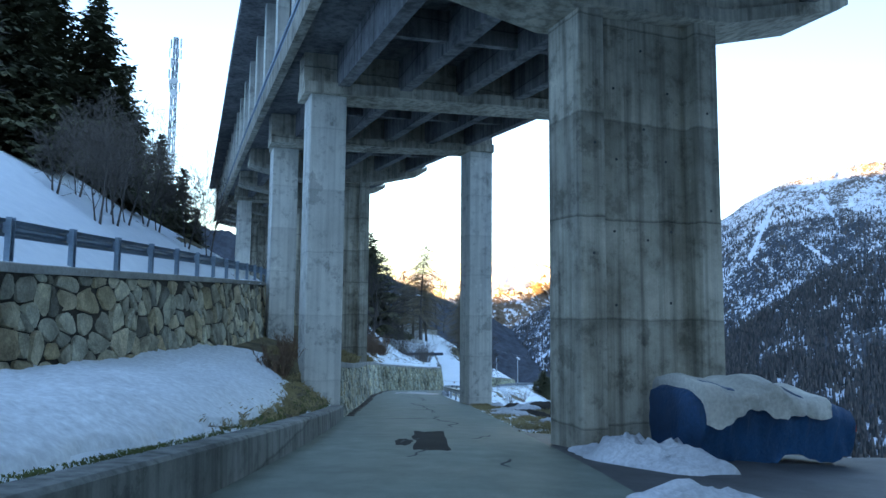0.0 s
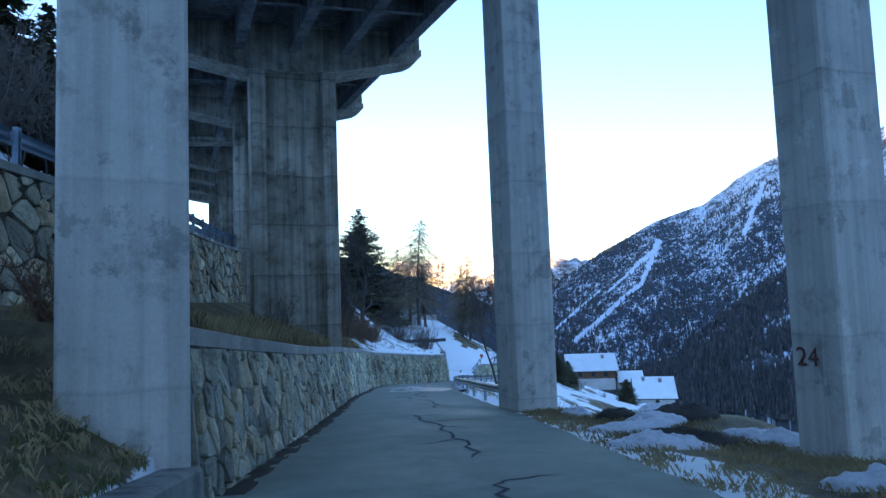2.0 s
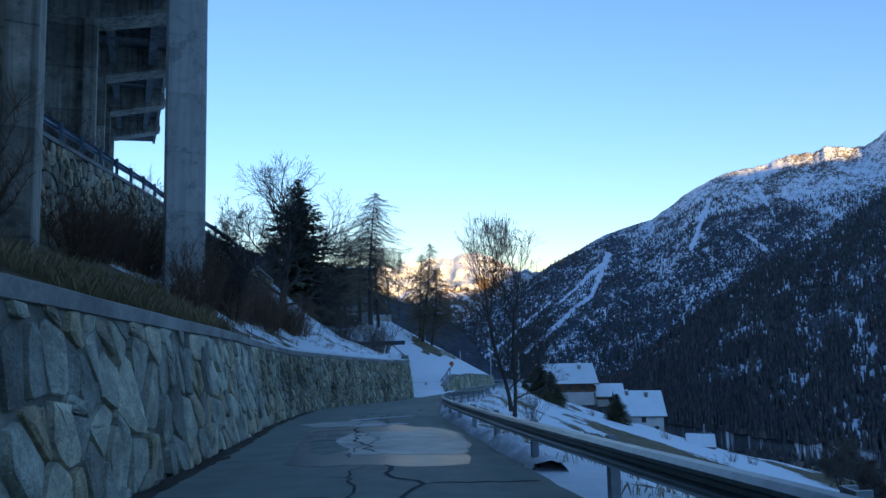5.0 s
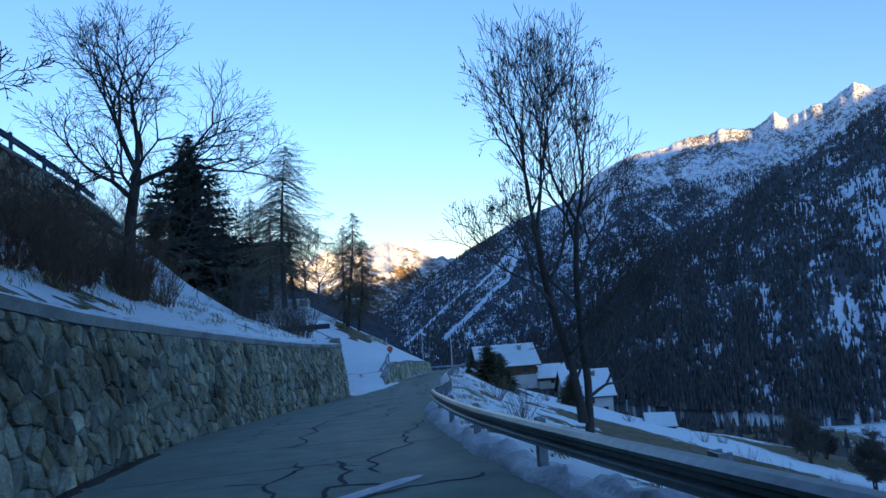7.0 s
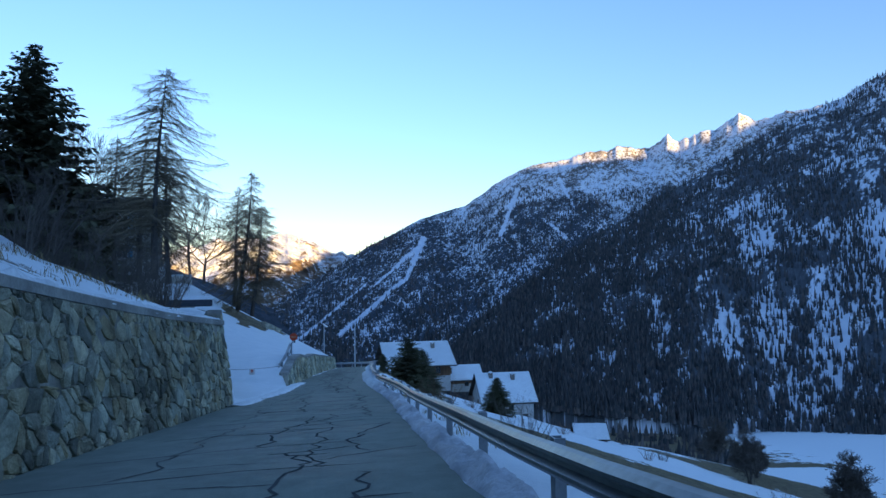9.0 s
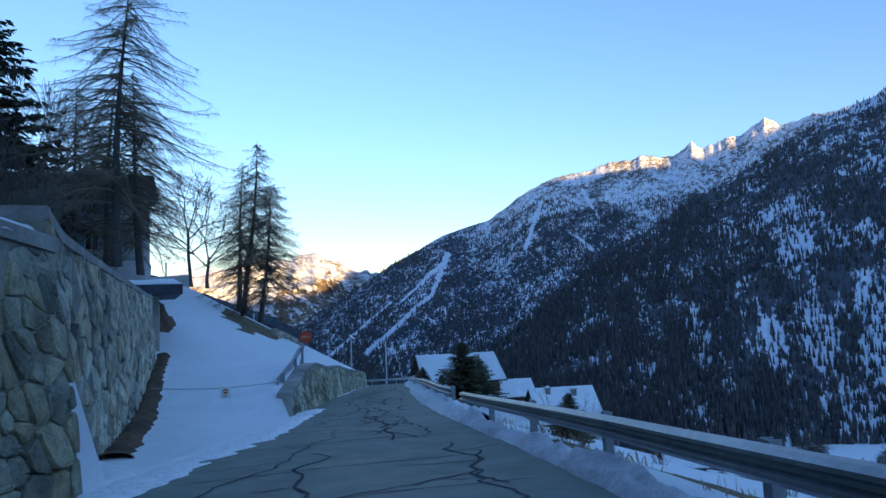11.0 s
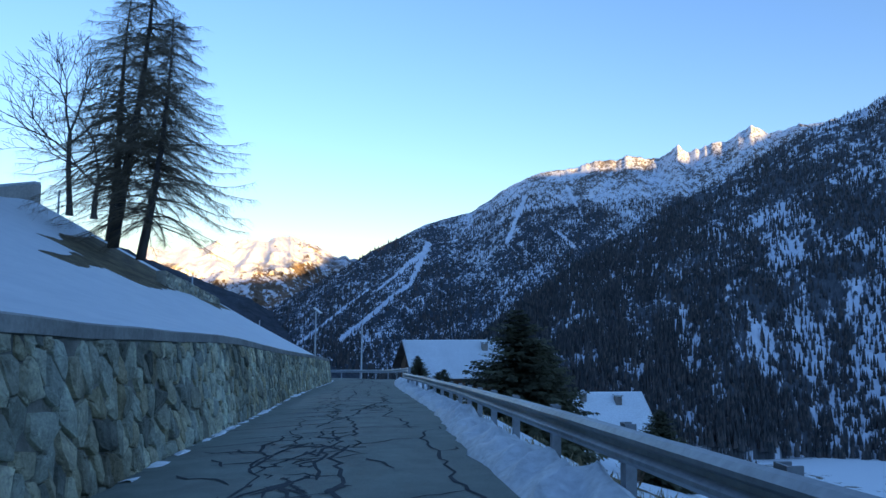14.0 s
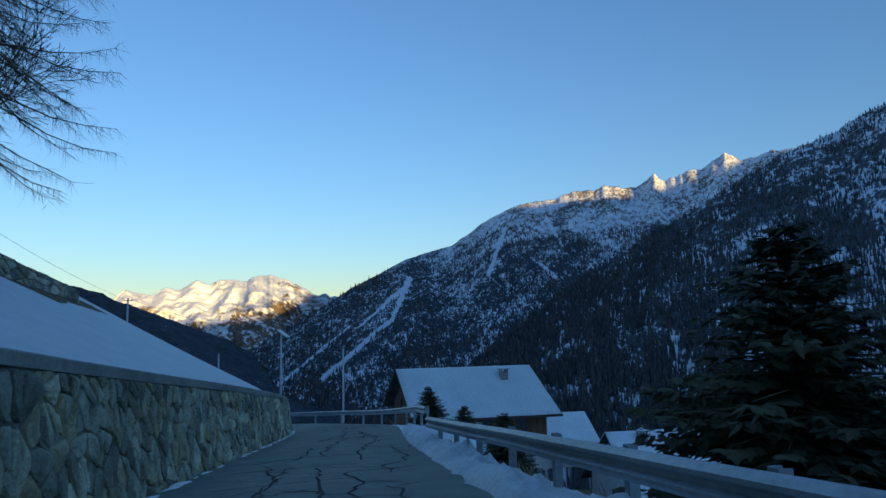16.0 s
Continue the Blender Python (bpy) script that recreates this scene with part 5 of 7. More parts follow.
def bare_tree(name, label, x, y, height, stems, seed, forks=(2.0, 2.4, 2.6, 2.0), tip=0.006, radius=0.16, bend=0.14, up=0.05, z=None, mat=None, fruit=0, group="", lean=(0, 0), first=0.55, wide=1.0):
    rng = random.Random(seed)
    z = ground_z(x, y) - 0.15 if z is None else z
    t = thing(name, pose(x, y, z), label, "tree", group)
    v, f = [], []
    for k in range(stems):
        a = 6.28 * k / max(1, stems) + rng.random()
        o = 0.0 if stems == 1 else 0.12 + 0.03 * height / 10
        d = Vector((math.cos(a) * 0.16 * (stems > 1) + lean[0], math.sin(a) * 0.16 * (stems > 1) + lean[1], 1)).normalized()
        p = Vector((math.cos(a) * o, math.sin(a) * o, 0))
        r = radius * (1 if k == 0 else rng.uniform(0.7, 0.95))
        length = height * first * (1 if k == 0 else rng.uniform(0.75, 0.95))
        n = 5
        line, radii = [p], [r * 1.25]
        for i in range(n):
            d = (d + Vector((rng.uniform(-1, 1), rng.uniform(-1, 1), 0.3)) * 0.07).normalized()
            e = p + d * length / n
            line.append(e)
            radii.append(r * (1 - 0.5 * (i + 1) / n))
            if i >= 1:
                for _ in range(2 if i < n - 1 else 3):
                    s = d.cross(Vector((rng.uniform(-1, 1), rng.uniform(-1, 1), 0.2))).normalized()
                    c = (d * rng.uniform(0.5, 1.0) + s * rng.uniform(0.45, 0.95) * wide).normalized()
                    grow(v, f, p.lerp(e, rng.uniform(0.3, 1)), c, height * rng.uniform(0.26, 0.42) * (1.15 - 0.4 * i / n), r * (1 - 0.5 * i / n) * rng.uniform(0.4, 0.62), 0, rng, tip, bend, up, forks, (5, 4, 3, 3))
            p = e
        link_mesh("trunk", trunk_mesh(line, radii, 8), M_BARK, t, smooth=True)
        grow(v, f, p, d, height * (1 - first) * 0.95, r * 0.48, 0, rng, tip, bend, up, forks, (5, 4, 3, 3))
    link_mesh("crown", raw_mesh("crown", v, f), mat or M_BARK, t, "bare branches and fine twigs")
    if fruit:
        fv, ff = [], []
        for _ in range(fruit):
            q = v[rng.randrange(len(v) // 3, len(v))]
            if q.z < height * 0.45:
                continue
            for _ in range(9):
                c = q + Vector((rng.gauss(0, 0.05), rng.gauss(0, 0.05), -rng.random() * 0.22))
                k = len(fv)
                a = rng.uniform(0, 3.14)
                w = Vector((math.cos(a), math.sin(a), 0)) * 0.016
                fv += [c - w, c + w, c + Vector((0, 0, -0.075))]
                ff.append((k, k + 1, k + 2))
        tagged(link_mesh("seed_fringe", raw_mesh("seed_fringe", fv, ff), M_TWIG, t, "hanging brown seeds"), kind="stuff")
    return t


def larch(x, y, height, radius, seed, label, z=None, lean=(0.0, 0.0), dense=1.0, low=0.16, group="larches", taper=0.78):
    """A winter larch: bare level branches with drooping twigs."""
    rng = random.Random(seed)
    z = ground_z(x, y) - 0.2 if z is None else z
    t = thing("larch_tree", pose(x, y, z), label, "tree", group)
    v, f = [], []
    axis = lambda h: Vector((lean[0] * h + 0.25 * math.sin(h * 0.23 + seed), lean[1] * h + 0.2 * math.sin(h * 0.31), h))  # noqa: E731
    n = 16
    r0 = 0.014 * height + 0.05
    trunk = trunk_mesh([axis(height * i / n) for i in range(n + 1)], [r0 * (1 - i / n) + 0.014 for i in range(n + 1)], 8)
    h = height * low
    while h < height * 0.985:
        k = (h / height - low) / (1 - low)
        reach = 1.05 * radius * (1 - k) ** taper * (0.8 + 0.2 * min(1, k * 6)) + 0.4
        for _ in range(int(rng.choice((6, 7, 8, 9)) * dense ** 0.5 + 0.5)):
            a = rng.uniform(0, 6.28)
            ln = reach * rng.uniform(0.55, 1.15)
            d = Vector((math.cos(a), math.sin(a), rng.uniform(-0.25, 0.35)))
            p = axis(h + rng.uniform(-0.15, 0.15))
            m = 6
            rb = 0.008 + 0.007 * ln
            for i in range(m):
                d = (d + Vector((0, 0, -0.15 if i < 4 else 0.16)) + Vector((rng.uniform(-0.2, 0.2), rng.uniform(-0.2, 0.2), rng.uniform(-0.1, 0.1)))).normalized()
                e = p + d * ln / m
                add_tube(v, f, p, e, rb * (1 - i / m) + 0.007, rb * (1 - (i + 1) / m) + 0.005, 3)
                for _ in range(int((4.4 + 2.4 * ln) * dense ** 0.5 + 0.5)):
                    c = p.lerp(e, rng.random())
                    w = Vector((-d.y, d.x, 0)) * rng.choice((-1, 1))
                    g = (d * rng.uniform(0.2, 0.8) + w * rng.uniform(0.2, 0.8) + Vector((0, 0, rng.uniform(-1.3, 0.1)))).normalized()
                    s = rng.uniform(0.2, 0.6) * (0.5 + 0.3 * min(3, ln))
                    q = len(v)
                    o = Vector((0, 0, 0.012))
                    v += [c - o * 0.55, c + o * 0.55, c + g * s]
                    f.append((q, q + 1, q + 2))
                    if rng.random() < 0.8:
                        c2 = c + g * s * 0.5
                        g2 = (g + Vector((rng.uniform(-0.8, 0.8), rng.uniform(-0.8, 0.8), rng.uniform(-1.0, 0.1)))).normalized()
                        q = len(v)
                        v += [c2 - o * 0.45, c2 + o * 0.45, c2 + g2 * s * 0.6]
                        f.append((q, q + 1, q + 2))
                # fine twigs hang straight down from the branch
                for _ in range(int((3 + 1.5 * ln) * dense ** 0.5) if i > 1 else 0):
                    c = p.lerp(e, rng.random())
                    q = len(v)
                    s = rng.uniform(0.15, 0.6)
                    v += [c + Vector((-0.005, 0.004, 0)), c + Vector((0.005, -0.004, 0)), c + Vector((rng.uniform(-0.18, 0.18), rng.uniform(-0.18, 0.18), -1)) * s]
                    f.append((q, q + 1, q + 2))
                p = e
        h += rng.uniform(0.26, 0.56) * (height / 18)
    link_mesh("trunk", trunk, M_BARK, t, smooth=True)
    link_mesh("crown", raw_mesh("crown", v, f), M_LARCH, t, "bare drooping larch branches")
    return t


def spruce_meshes(height, radius, seed, clumps=1.0, low=0.05, fine=1.0):
    rng = random.Random(seed)
    v, f = [], []
    trunk = trunk_mesh([(0, 0, height * i / 8) for i in range(9)], [0.013 * height * (1 - i / 8) + 0.015 for i in range(9)], 7)
    h = height * low
    while h < height * 0.99:
        k = h / height
        reach = radius * (1 - k) ** 0.72 * rng.uniform(0.82, 1.12) + 0.12
        for _ in range(int((5 + 5 * (1 - k)) * clumps)):
            a = rng.uniform(0, 6.28)
            ln = reach * rng.uniform(0.6, 1.12)
            d = Vector((math.cos(a), math.sin(a), 0.18 - 0.5 * (1 - k)))
            side = Vector((-d.y, d.x, 0)).normalized()
            p = Vector((0, 0, h))
            m = max(3, int(ln / (0.34 / fine)))
            add_tube(v, f, p, p + d * ln * 0.9, 0.02, 0.006, 3)
            for i in range(m):
                u = (i + rng.random()) / m
                c = p + d * ln * u + Vector((0, 0, -0.06 * ln * math.sin(3.14 * u)))
                for s in (-1, 1):
                    g = (d * rng.uniform(0.4, 1.0) + side * s * rng.uniform(0.35, 1.0) + Vector((0, 0, rng.uniform(-0.75, 0.15)))).normalized()
                    sz = (0.26 + 0.3 * rng.random()) * (0.6 + 0.45 * (1 - u)) * (1.0 + 0.25 * ln) / fine ** 0.72
                    w = g.cross(Vector((rng.uniform(-0.4, 0.4), rng.uniform(-0.4, 0.4), 1))).normalized() * sz * 0.38
                    q = len(v)
                    v += [c - w * 0.5, c + g * sz * 0.55 - w, c + g * sz * 1.25, c + g * sz * 0.55 + w, c + w * 0.5]
                    f.append((q, q + 1, q + 2, q + 3, q + 4))
        h += rng.uniform(0.7, 1.2) * 0.26 * (height / 10) ** 0.55
    return trunk, raw_mesh("crown", v, f)


def spruce(meshes, x, y, label, scale=1.0, z=None, group="spruces", rot=0.0, mat=None, name="spruce_tree"):
    z = ground_z(x, y) - 0.2 if z is None else z
    t = thing(name, pose(x, y, z, rz=rot) @ Matrix.Scale(scale, 4), label, "tree", group)
    link_mesh("trunk", meshes[0], M_BARK, t)
    link_mesh("crown", meshes[1], mat or M_NEEDLE, t, "dense dark green needles")
    return t


def brush(x, y, height, stems, seed, label, mat, spread=0.55, z=None, twigs=5, group="bushes", thin=0.008):
    """A leafless bush of many stems."""
    rng = random.Random(seed)
    z = ground_z(x, y) - 0.08 if z is None else z
    t = thing("bush", pose(x, y, z), label, "bush", group)
    v, f, tv, tf = [], [], [], []
    for _ in range(stems):
        a = rng.uniform(0, 6.28)
        o = rng.random() * 0.35 * height * spread
        p = Vector((o * math.cos(a), o * math.sin(a), 0))
        d = Vector((math.cos(a) * spread * rng.uniform(0.1, 1.1), math.sin(a) * spread * rng.uniform(0.1, 1.1), 1)).normalized()
        ln = height * rng.uniform(0.55, 1.05)
        r = thin * (1.0 + 0.5 * height)
        for i in range(4):
            d = (d + Vector((rng.uniform(-0.2, 0.2), rng.uniform(-0.2, 0.2), 0.04))).normalized()
            e = p + d * ln / 4
            add_tube(v, f, p, e, r * (1 - i / 4) + 0.003, r * (1 - (i + 1) / 4) + 0.002, 3)
            for _ in range(twigs):
                c = p.lerp(e, rng.random())
                g = (d * 0.6 + Vector((rng.uniform(-1, 1), rng.uniform(-1, 1), rng.uniform(-0.1, 0.7)))).normalized() * ln * rng.uniform(0.08, 0.26)
                q = len(tv)
                o2 = Vector((0.007, 0.004, 0))
                tv += [c - o2, c + o2, c + g]
                tf.append((q, q + 1, q + 2))
                c2, g2 = c + g * 0.5, (g + Vector((rng.uniform(-1, 1), rng.uniform(-1, 1), rng.uniform(-0.3, 0.6))) * g.length) * 0.45
                q = len(tv)
                tv += [c2 - o2 * 0.7, c2 + o2 * 0.7, c2 + g2]
                tf.append((q, q + 1, q + 2))
            p = e
    tagged(link_mesh("stem", raw_mesh("stem", v, f), mat, t), kind="stuff")
    tagged(link_mesh("twig", raw_mesh("twig", tv, tf), mat, t), kind="stuff")
    return t


def fork(v, f, p, d, length, r, level, levels, rng, angle, up, ratio, tip, ends):
    """A limb that bends, forks and thins out to fine twigs, into raw lists."""
    n = 3 if level < 3 else 2
    for i in range(n):
        d = (d + Vector((rng.uniform(-1, 1), rng.uniform(-1, 1), rng.uniform(-1, 1))) * 0.13 + Vector((0, 0, up))).normalized()
        e = p + d * length / n
        add_tube(v, f, p, e, max(r * (1 - 0.3 * i / n), tip), max(r * (1 - 0.3 * (i + 1) / n), tip), 6 if level < 2 else 4 if level < 4 else 3)
        p = e
        # side twig
        if level >= 1 and i < n - 1 and level < levels and rng.random() < 0.75:
            s = d.cross(Vector((rng.uniform(-1, 1), rng.uniform(-1, 1), rng.uniform(-1, 1)))).normalized()
            fork(v, f, p, (d + s * 0.9).normalized(), length * ratio * 0.8, r * 0.42, max(level + 2, levels - 2), levels, rng, angle, up, ratio, tip, ends)
    if level >= levels:
        ends.append(p)
        return
    s = d.cross(Vector((rng.uniform(-1, 1), rng.uniform(-1, 1), rng.uniform(-1, 1)))).normalized()
    k = 3 if rng.random() < 0.3 else 2
    for i in range(k):
        a = radians(angle * rng.uniform(0.6, 1.3))
        w = s if i == 0 else -s if i == 1 else d.cross(s)
        fork(v, f, p, (d * math.cos(a) + w * math.sin(a)).normalized(), length * ratio * rng.uniform(0.8, 1.15), r * (0.68 if k == 2 else 0.58), level + 1, levels, rng, angle, up, ratio, tip, ends)


def forked_tree(name, label, x, y, z, trunks, limbs, length, levels, angle, up, ratio, radius, tip, seed, fruit=0, group=""):
    """A leafless broadleaf tree: trunks as (base offset, top) pairs; limbs as directions that leave the tops."""
    rng = random.Random(seed)
    t = thing(name, pose(x, y, z), label, "tree", group)
    v, f, ends = [], [], []
    for base, top in trunks:
        p, q = Vector(base), Vector(top)
        n = 7
        line = [p.lerp(q, k / n) + Vector((0.12 * math.sin(3.1 * k / n + seed), 0.12 * math.sin(2.3 * k / n), 0)) * math.sin(math.pi * k / n) for k in range(n + 1)]
        link_mesh("trunk", trunk_mesh(line, [radius * (1.35 if k == 0 else 1 - 0.3 * k / n) for k in range(n + 1)]), M_BARK, t, smooth=True)
        for j, d in enumerate(limbs):
            at = q if j < 2 else p.lerp(q, 1 - 0.13 * (j - 1))
            d = Vector(d) + Vector((rng.uniform(-0.15, 0.15), rng.uniform(-0.15, 0.15), 0))
            fork(v, f, at, d.normalized(), length * (1 - 0.06 * j), radius * 0.46, 0, levels, rng, angle, up, ratio, tip, ends)
    link_mesh("crown", raw_mesh("crown", v, f), M_BARK, t, "bare branches and fine twigs")
    if fruit:
        fv, ff = [], []
        for q in rng.sample(ends, min(fruit, len(ends))):
            for _ in range(7):
                c = q + Vector((rng.gauss(0, 0.045), rng.gauss(0, 0.045), -rng.random() * 0.16))
                k, a = len(fv), rng.uniform(0, 3.14)
                w = Vector((math.cos(a), math.sin(a), 0)) * 0.016
                fv += [c - w, c + w, c + Vector((0, 0, -0.07))]
                ff.append((k, k + 1, k + 2))
        tagged(link_mesh("seed_fringe", raw_mesh("seed_fringe", fv, ff), M_BARK, t, "hanging brown seeds"), kind="stuff")
    return t


# the trees that stand along the road
forked_tree("ash_tree", "leafless forked ash tree with hanging seed clusters beyond the guardrail", 2.4, 71.9, -8.9, [((-0.06, 0, 0.6), (-1.1, -0.8, 4.9)), ((0.04, 0, 0), (0.25, 0.25, 5.1))], [(-0.3, 0.1, 1), (0.25, -0.1, 1), (-0.8, -0.7, 0.9), (0.65, 0.3, 0.9), (-1.1, -0.7, 0.7), (0.95, -0.3, 0.45), (0.3, -1.0, 0.45), (0.8, 0.5, 0.3)], 1.27, 6, 23, 0.085, 0.77, 0.095, 0.005, 33, fruit=420)
forked_tree("broadleaf_tree", "large leafless spreading tree on the bank above the wall", -10.2, 84.2, -4.0, [((0, 0, 0), (0.4, 0, 4.2))], [(0.1, 0.3, 1), (-0.5, -0.2, 1), (1.2, -0.2, 0.6), (-1.2, 0.4, 0.6), (0.4, -1.0, 0.7), (0.9, 0.9, 0.5), (-0.9, -0.8, 0.5), (1.3, 0, 0.3)], 1.7, 7, 29, 0.015, 0.79, 0.25, 0.0075, 47)
larch(-7.2, 140, 19.5, 8.6, 3, "tall bare larch with level branches on the snowy bank", z=-5.4, lean=(0.03, 0.0), low=0.22, taper=0.55)
larch(-5.9, 143, 14.5, 5.2, 4, "second larch with a forked leaning trunk", z=-5.8, lean=(-0.06, 0.0), dense=0.8)
larch(1.2, 162.5, 17.8, 5.8, 5, "tall dense bare larch at the edge of the bank", z=-8.9, lean=(0.07, 0.0), dense=0.95, low=0.2)
larch(2.6, 161.0, 14.0, 5.4, 6, "leaning larch beside a taller one", z=-9.6, lean=(0.075, 0.01), dense=1.1, low=0.15)
larch(0.3, 164.5, 15.5, 5.2, 8, "slim larch among a group on the bank", z=-8.4, lean=(0.07, 0.0), dense=0.6, low=0.25)
larch(-9.4, 149.5, 16.0, 6.4, 9, "wide larch in front of the plastered building", z=-5.2, lean=(0.05, 0.0), dense=0.45, low=0.2)
larch(-11.5, 150.5, 15.0, 6.0, 10, "larch with two dark trunks in front of a building", z=-5.0, lean=(-0.02, 0.0), dense=0.45, low=0.2)
forked_tree("broadleaf_tree", "slender leafless tree with dry leaf tips on the bank", -5.2, 184.5, -4.9, [((0, 0, 0), (-0.3, 0, 7.0))], [(-0.3, 0, 1), (0.4, 0.2, 1), (0.9, 0, 0.7), (-0.9, 0, 0.7), (0.7, 0.5, 0.5)], 2.6, 5, 25, 0.05, 0.8, 0.24, 0.018, 53)
forked_tree("broadleaf_tree", "leafless tree with a low spreading fork", -3.2, 183.5, -5.2, [((0, 0, 0), (0.2, 0, 3.6))], [(-0.3, 0, 1), (0.8, 0.2, 1), (1.0, 0, 0.5), (-0.7, 0, 0.7)], 2.8, 5, 26, 0.05, 0.8, 0.24, 0.018, 54)
for i, (x, y, z, h) in enumerate(((-14.5, 146.0, -4.2, 6.0), (-21.5, 150.0, -3.2, 7.0), (-24.5, 143.0, -2.6, 6.5), (-13.0, 156.0, -4.4, 6.5))):
    forked_tree("broadleaf_tree", "leafless grey tree among the conifers above the garage", x, y, z, [((0, 0, 0), (0.3 - 0.2 * i, 0, h))], [(-0.3, 0, 1), (0.4, 0.2, 1), (0.8, -0.3, 0.8), (-0.8, 0.3, 0.8)], 2.3, 5, 23, 0.06, 0.8, 0.16, 0.016, 70 + i, group="bank trees")
SPRUCE_A = spruce_meshes(19.5, 6.6, 1, 1.7)
SPRUCE_D = spruce_meshes(21.5, 9.6, 5, 1.5, 0.05, 1.2)
SPRUCE_B = spruce_meshes(17.0, 4.4, 2, 1.5, 0.06)
SPRUCE_C = spruce_meshes(13.0, 4.2, 3, 1.5)
FIR = spruce_meshes(7.6, 4.4, 4, 2.9, 0.02, 3.0)
spruce(SPRUCE_D, -18.6, 147, "tall broad dark green spruce among leafless trees", z=-3.8, group="roadside spruces")
spruce(SPRUCE_C, -19.5, 131, "smaller spruce on the snowy bank", z=None, group="roadside spruces", rot=40)
spruce(FIR, 18.8, 147.8, "bushy dark green fir behind the guardrail", 0.84, z=-18.2, group="roadside firs", name="fir_tree")
spruce(FIR, 20.9, 149.5, "bushy dark fir beside another fir", 0.7, z=-18.8, group="roadside firs", rot=120, name="fir_tree")
spruce(FIR, 17.9, 156.0, "young fir below the guardrail", 0.24, group="roadside firs", rot=70, name="fir_tree")
spruce(FIR, 34.6, 159.5, "small pointed spruce in front of a house", 0.66, z=-23.6, group="roadside firs", rot=200)
spruce(FIR, 22.8, 176.0, "young pine with open upright shoots by the house", 0.36, group="roadside firs", rot=15, name="fir_tree")
spruce(FIR, 26.5, 180.0, "young pine with open shoots in front of the eaves", 0.42, group="roadside firs", rot=260, name="fir_tree")

# forest on the slope above the upper road
rng = random.Random(77)
trees = (SPRUCE_A, SPRUCE_B, SPRUCE_C)
k = 0
for i in range(58):
    a, r = rng.uniform(25.5, 41), rng.uniform(68, 128)
    if a < 28.5:
        r = rng.uniform(96, 130)
    x, y = -r * math.sin(radians(a)), r * math.cos(radians(a))
    spruce(trees[i % 3], x, y, "tall dark spruce at the edge of the hillside forest", rng.uniform(0.85, 1.2), group="forest spruces", rot=rng.uniform(0, 360))
for x, y, k in ((-43, 101, 0.95), (-46, 106, 0.85), (-41, 100, 1.1), (-38.5, 99, 0.75), (-41, 92, 0.95), (-27, 118, 0.6), (-30, 126, 0.7)):
    spruce(SPRUCE_B, x, y, "slim dark spruce standing below the mast", k, group="forest spruces", rot=60 * k)
for i in range(11):
    y = rng.uniform(34, 70)
    x = -23 - 0.2 * max(0, 50 - y) - 9 * rng.random()
    bare_tree("sapling", "slender leafless sapling on the snowy hillside", x, y, rng.uniform(6.5, 11), 2, 300 + i, forks=(1.2, 1.4), tip=0.014, radius=0.08, bend=0.08, up=0.12, mat=M_TWIG, group="hillside saplings")
for i in range(19):
    y = 46 + i * 2.0 + rng.uniform(-1, 1)
    d = 1.5 + 5.0 * rng.random()
    if abs(y - 64) < 4 and d < 4.5:
        d = 5.0
    brush(float(LEFT_X(y)) - d, y, rng.uniform(1.1, 2.3), 28, 400 + i, "dense leafless red-brown thicket on the bank above the wall", M_TWIG_RED, 0.75, twigs=9, group="bank thicket")
for i in range(16):
    y = 60 + 1.25 * i + rng.uniform(-0.6, 0.6)
    brush(float(LEFT_X(y)) - 2.0 - 3.8 * rng.random(), y, rng.uniform(1.5, 2.5), 36, 600 + i, "tall dense dark red-brown thicket against the upper wall", M_TWIG_RED, 0.6, twigs=11, group="bank thicket")
bare_tree("sapling", "thin leafless sapling with dry leaf tips above the thicket", -9.4, 68.2, 4.6, 3, 91, forks=(1.3, 1.4, 1.0), tip=0.007, radius=0.05, bend=0.12, up=0.08, fruit=110)
for i in range(30):
    y = rng.uniform(64, 112)
    brush(float(LEFT_X(y)) - rng.uniform(4, 13), y, rng.uniform(1.6, 3.8), 30, 440 + i, "leafless grey-brown bush on the snowy bank", M_TWIG, 0.7, twigs=8, group="bank thicket")
brush(-5.4, 20.6, 1.1, 46, 470, "low reddish leafless shrub beside the pier", M_TWIG_RED, 0.9, twigs=8)
brush(-5.6, 23.4, 1.0, 40, 471, "low reddish leafless shrub behind the pier", M_TWIG_RED, 0.9, twigs=8)
brush(-7.6, 41, 1.3, 14, 472, "thin leafless shrub on the bank under the viaduct", M_TWIG, 0.9)
for i in range(26):
    y = rng.uniform(40, 165)
    v = rng.uniform(3, 40)
    brush(float(RIGHT_X(y)) + FLAT(y) + v, y, rng.uniform(0.9, 2.4), 22, 500 + i, "leafless brown bush on the slope below the road", rng.choice((M_TWIG, M_TWIG_RED)), 0.8, twigs=6, group="slope bushes")
for i in range(9):
    y = rng.uniform(110, 190)
    v = rng.uniform(45, 120)
    bare_tree("broadleaf_tree", "leafless grey-brown tree on the lower slope", float(RIGHT_X(y)) + v, y, rng.uniform(5, 9), 3, 560 + i, forks=(1.6, 2.0, 1.6), tip=0.016, radius=0.12, bend=0.14, up=0.06, mat=M_TWIG, group="slope trees")


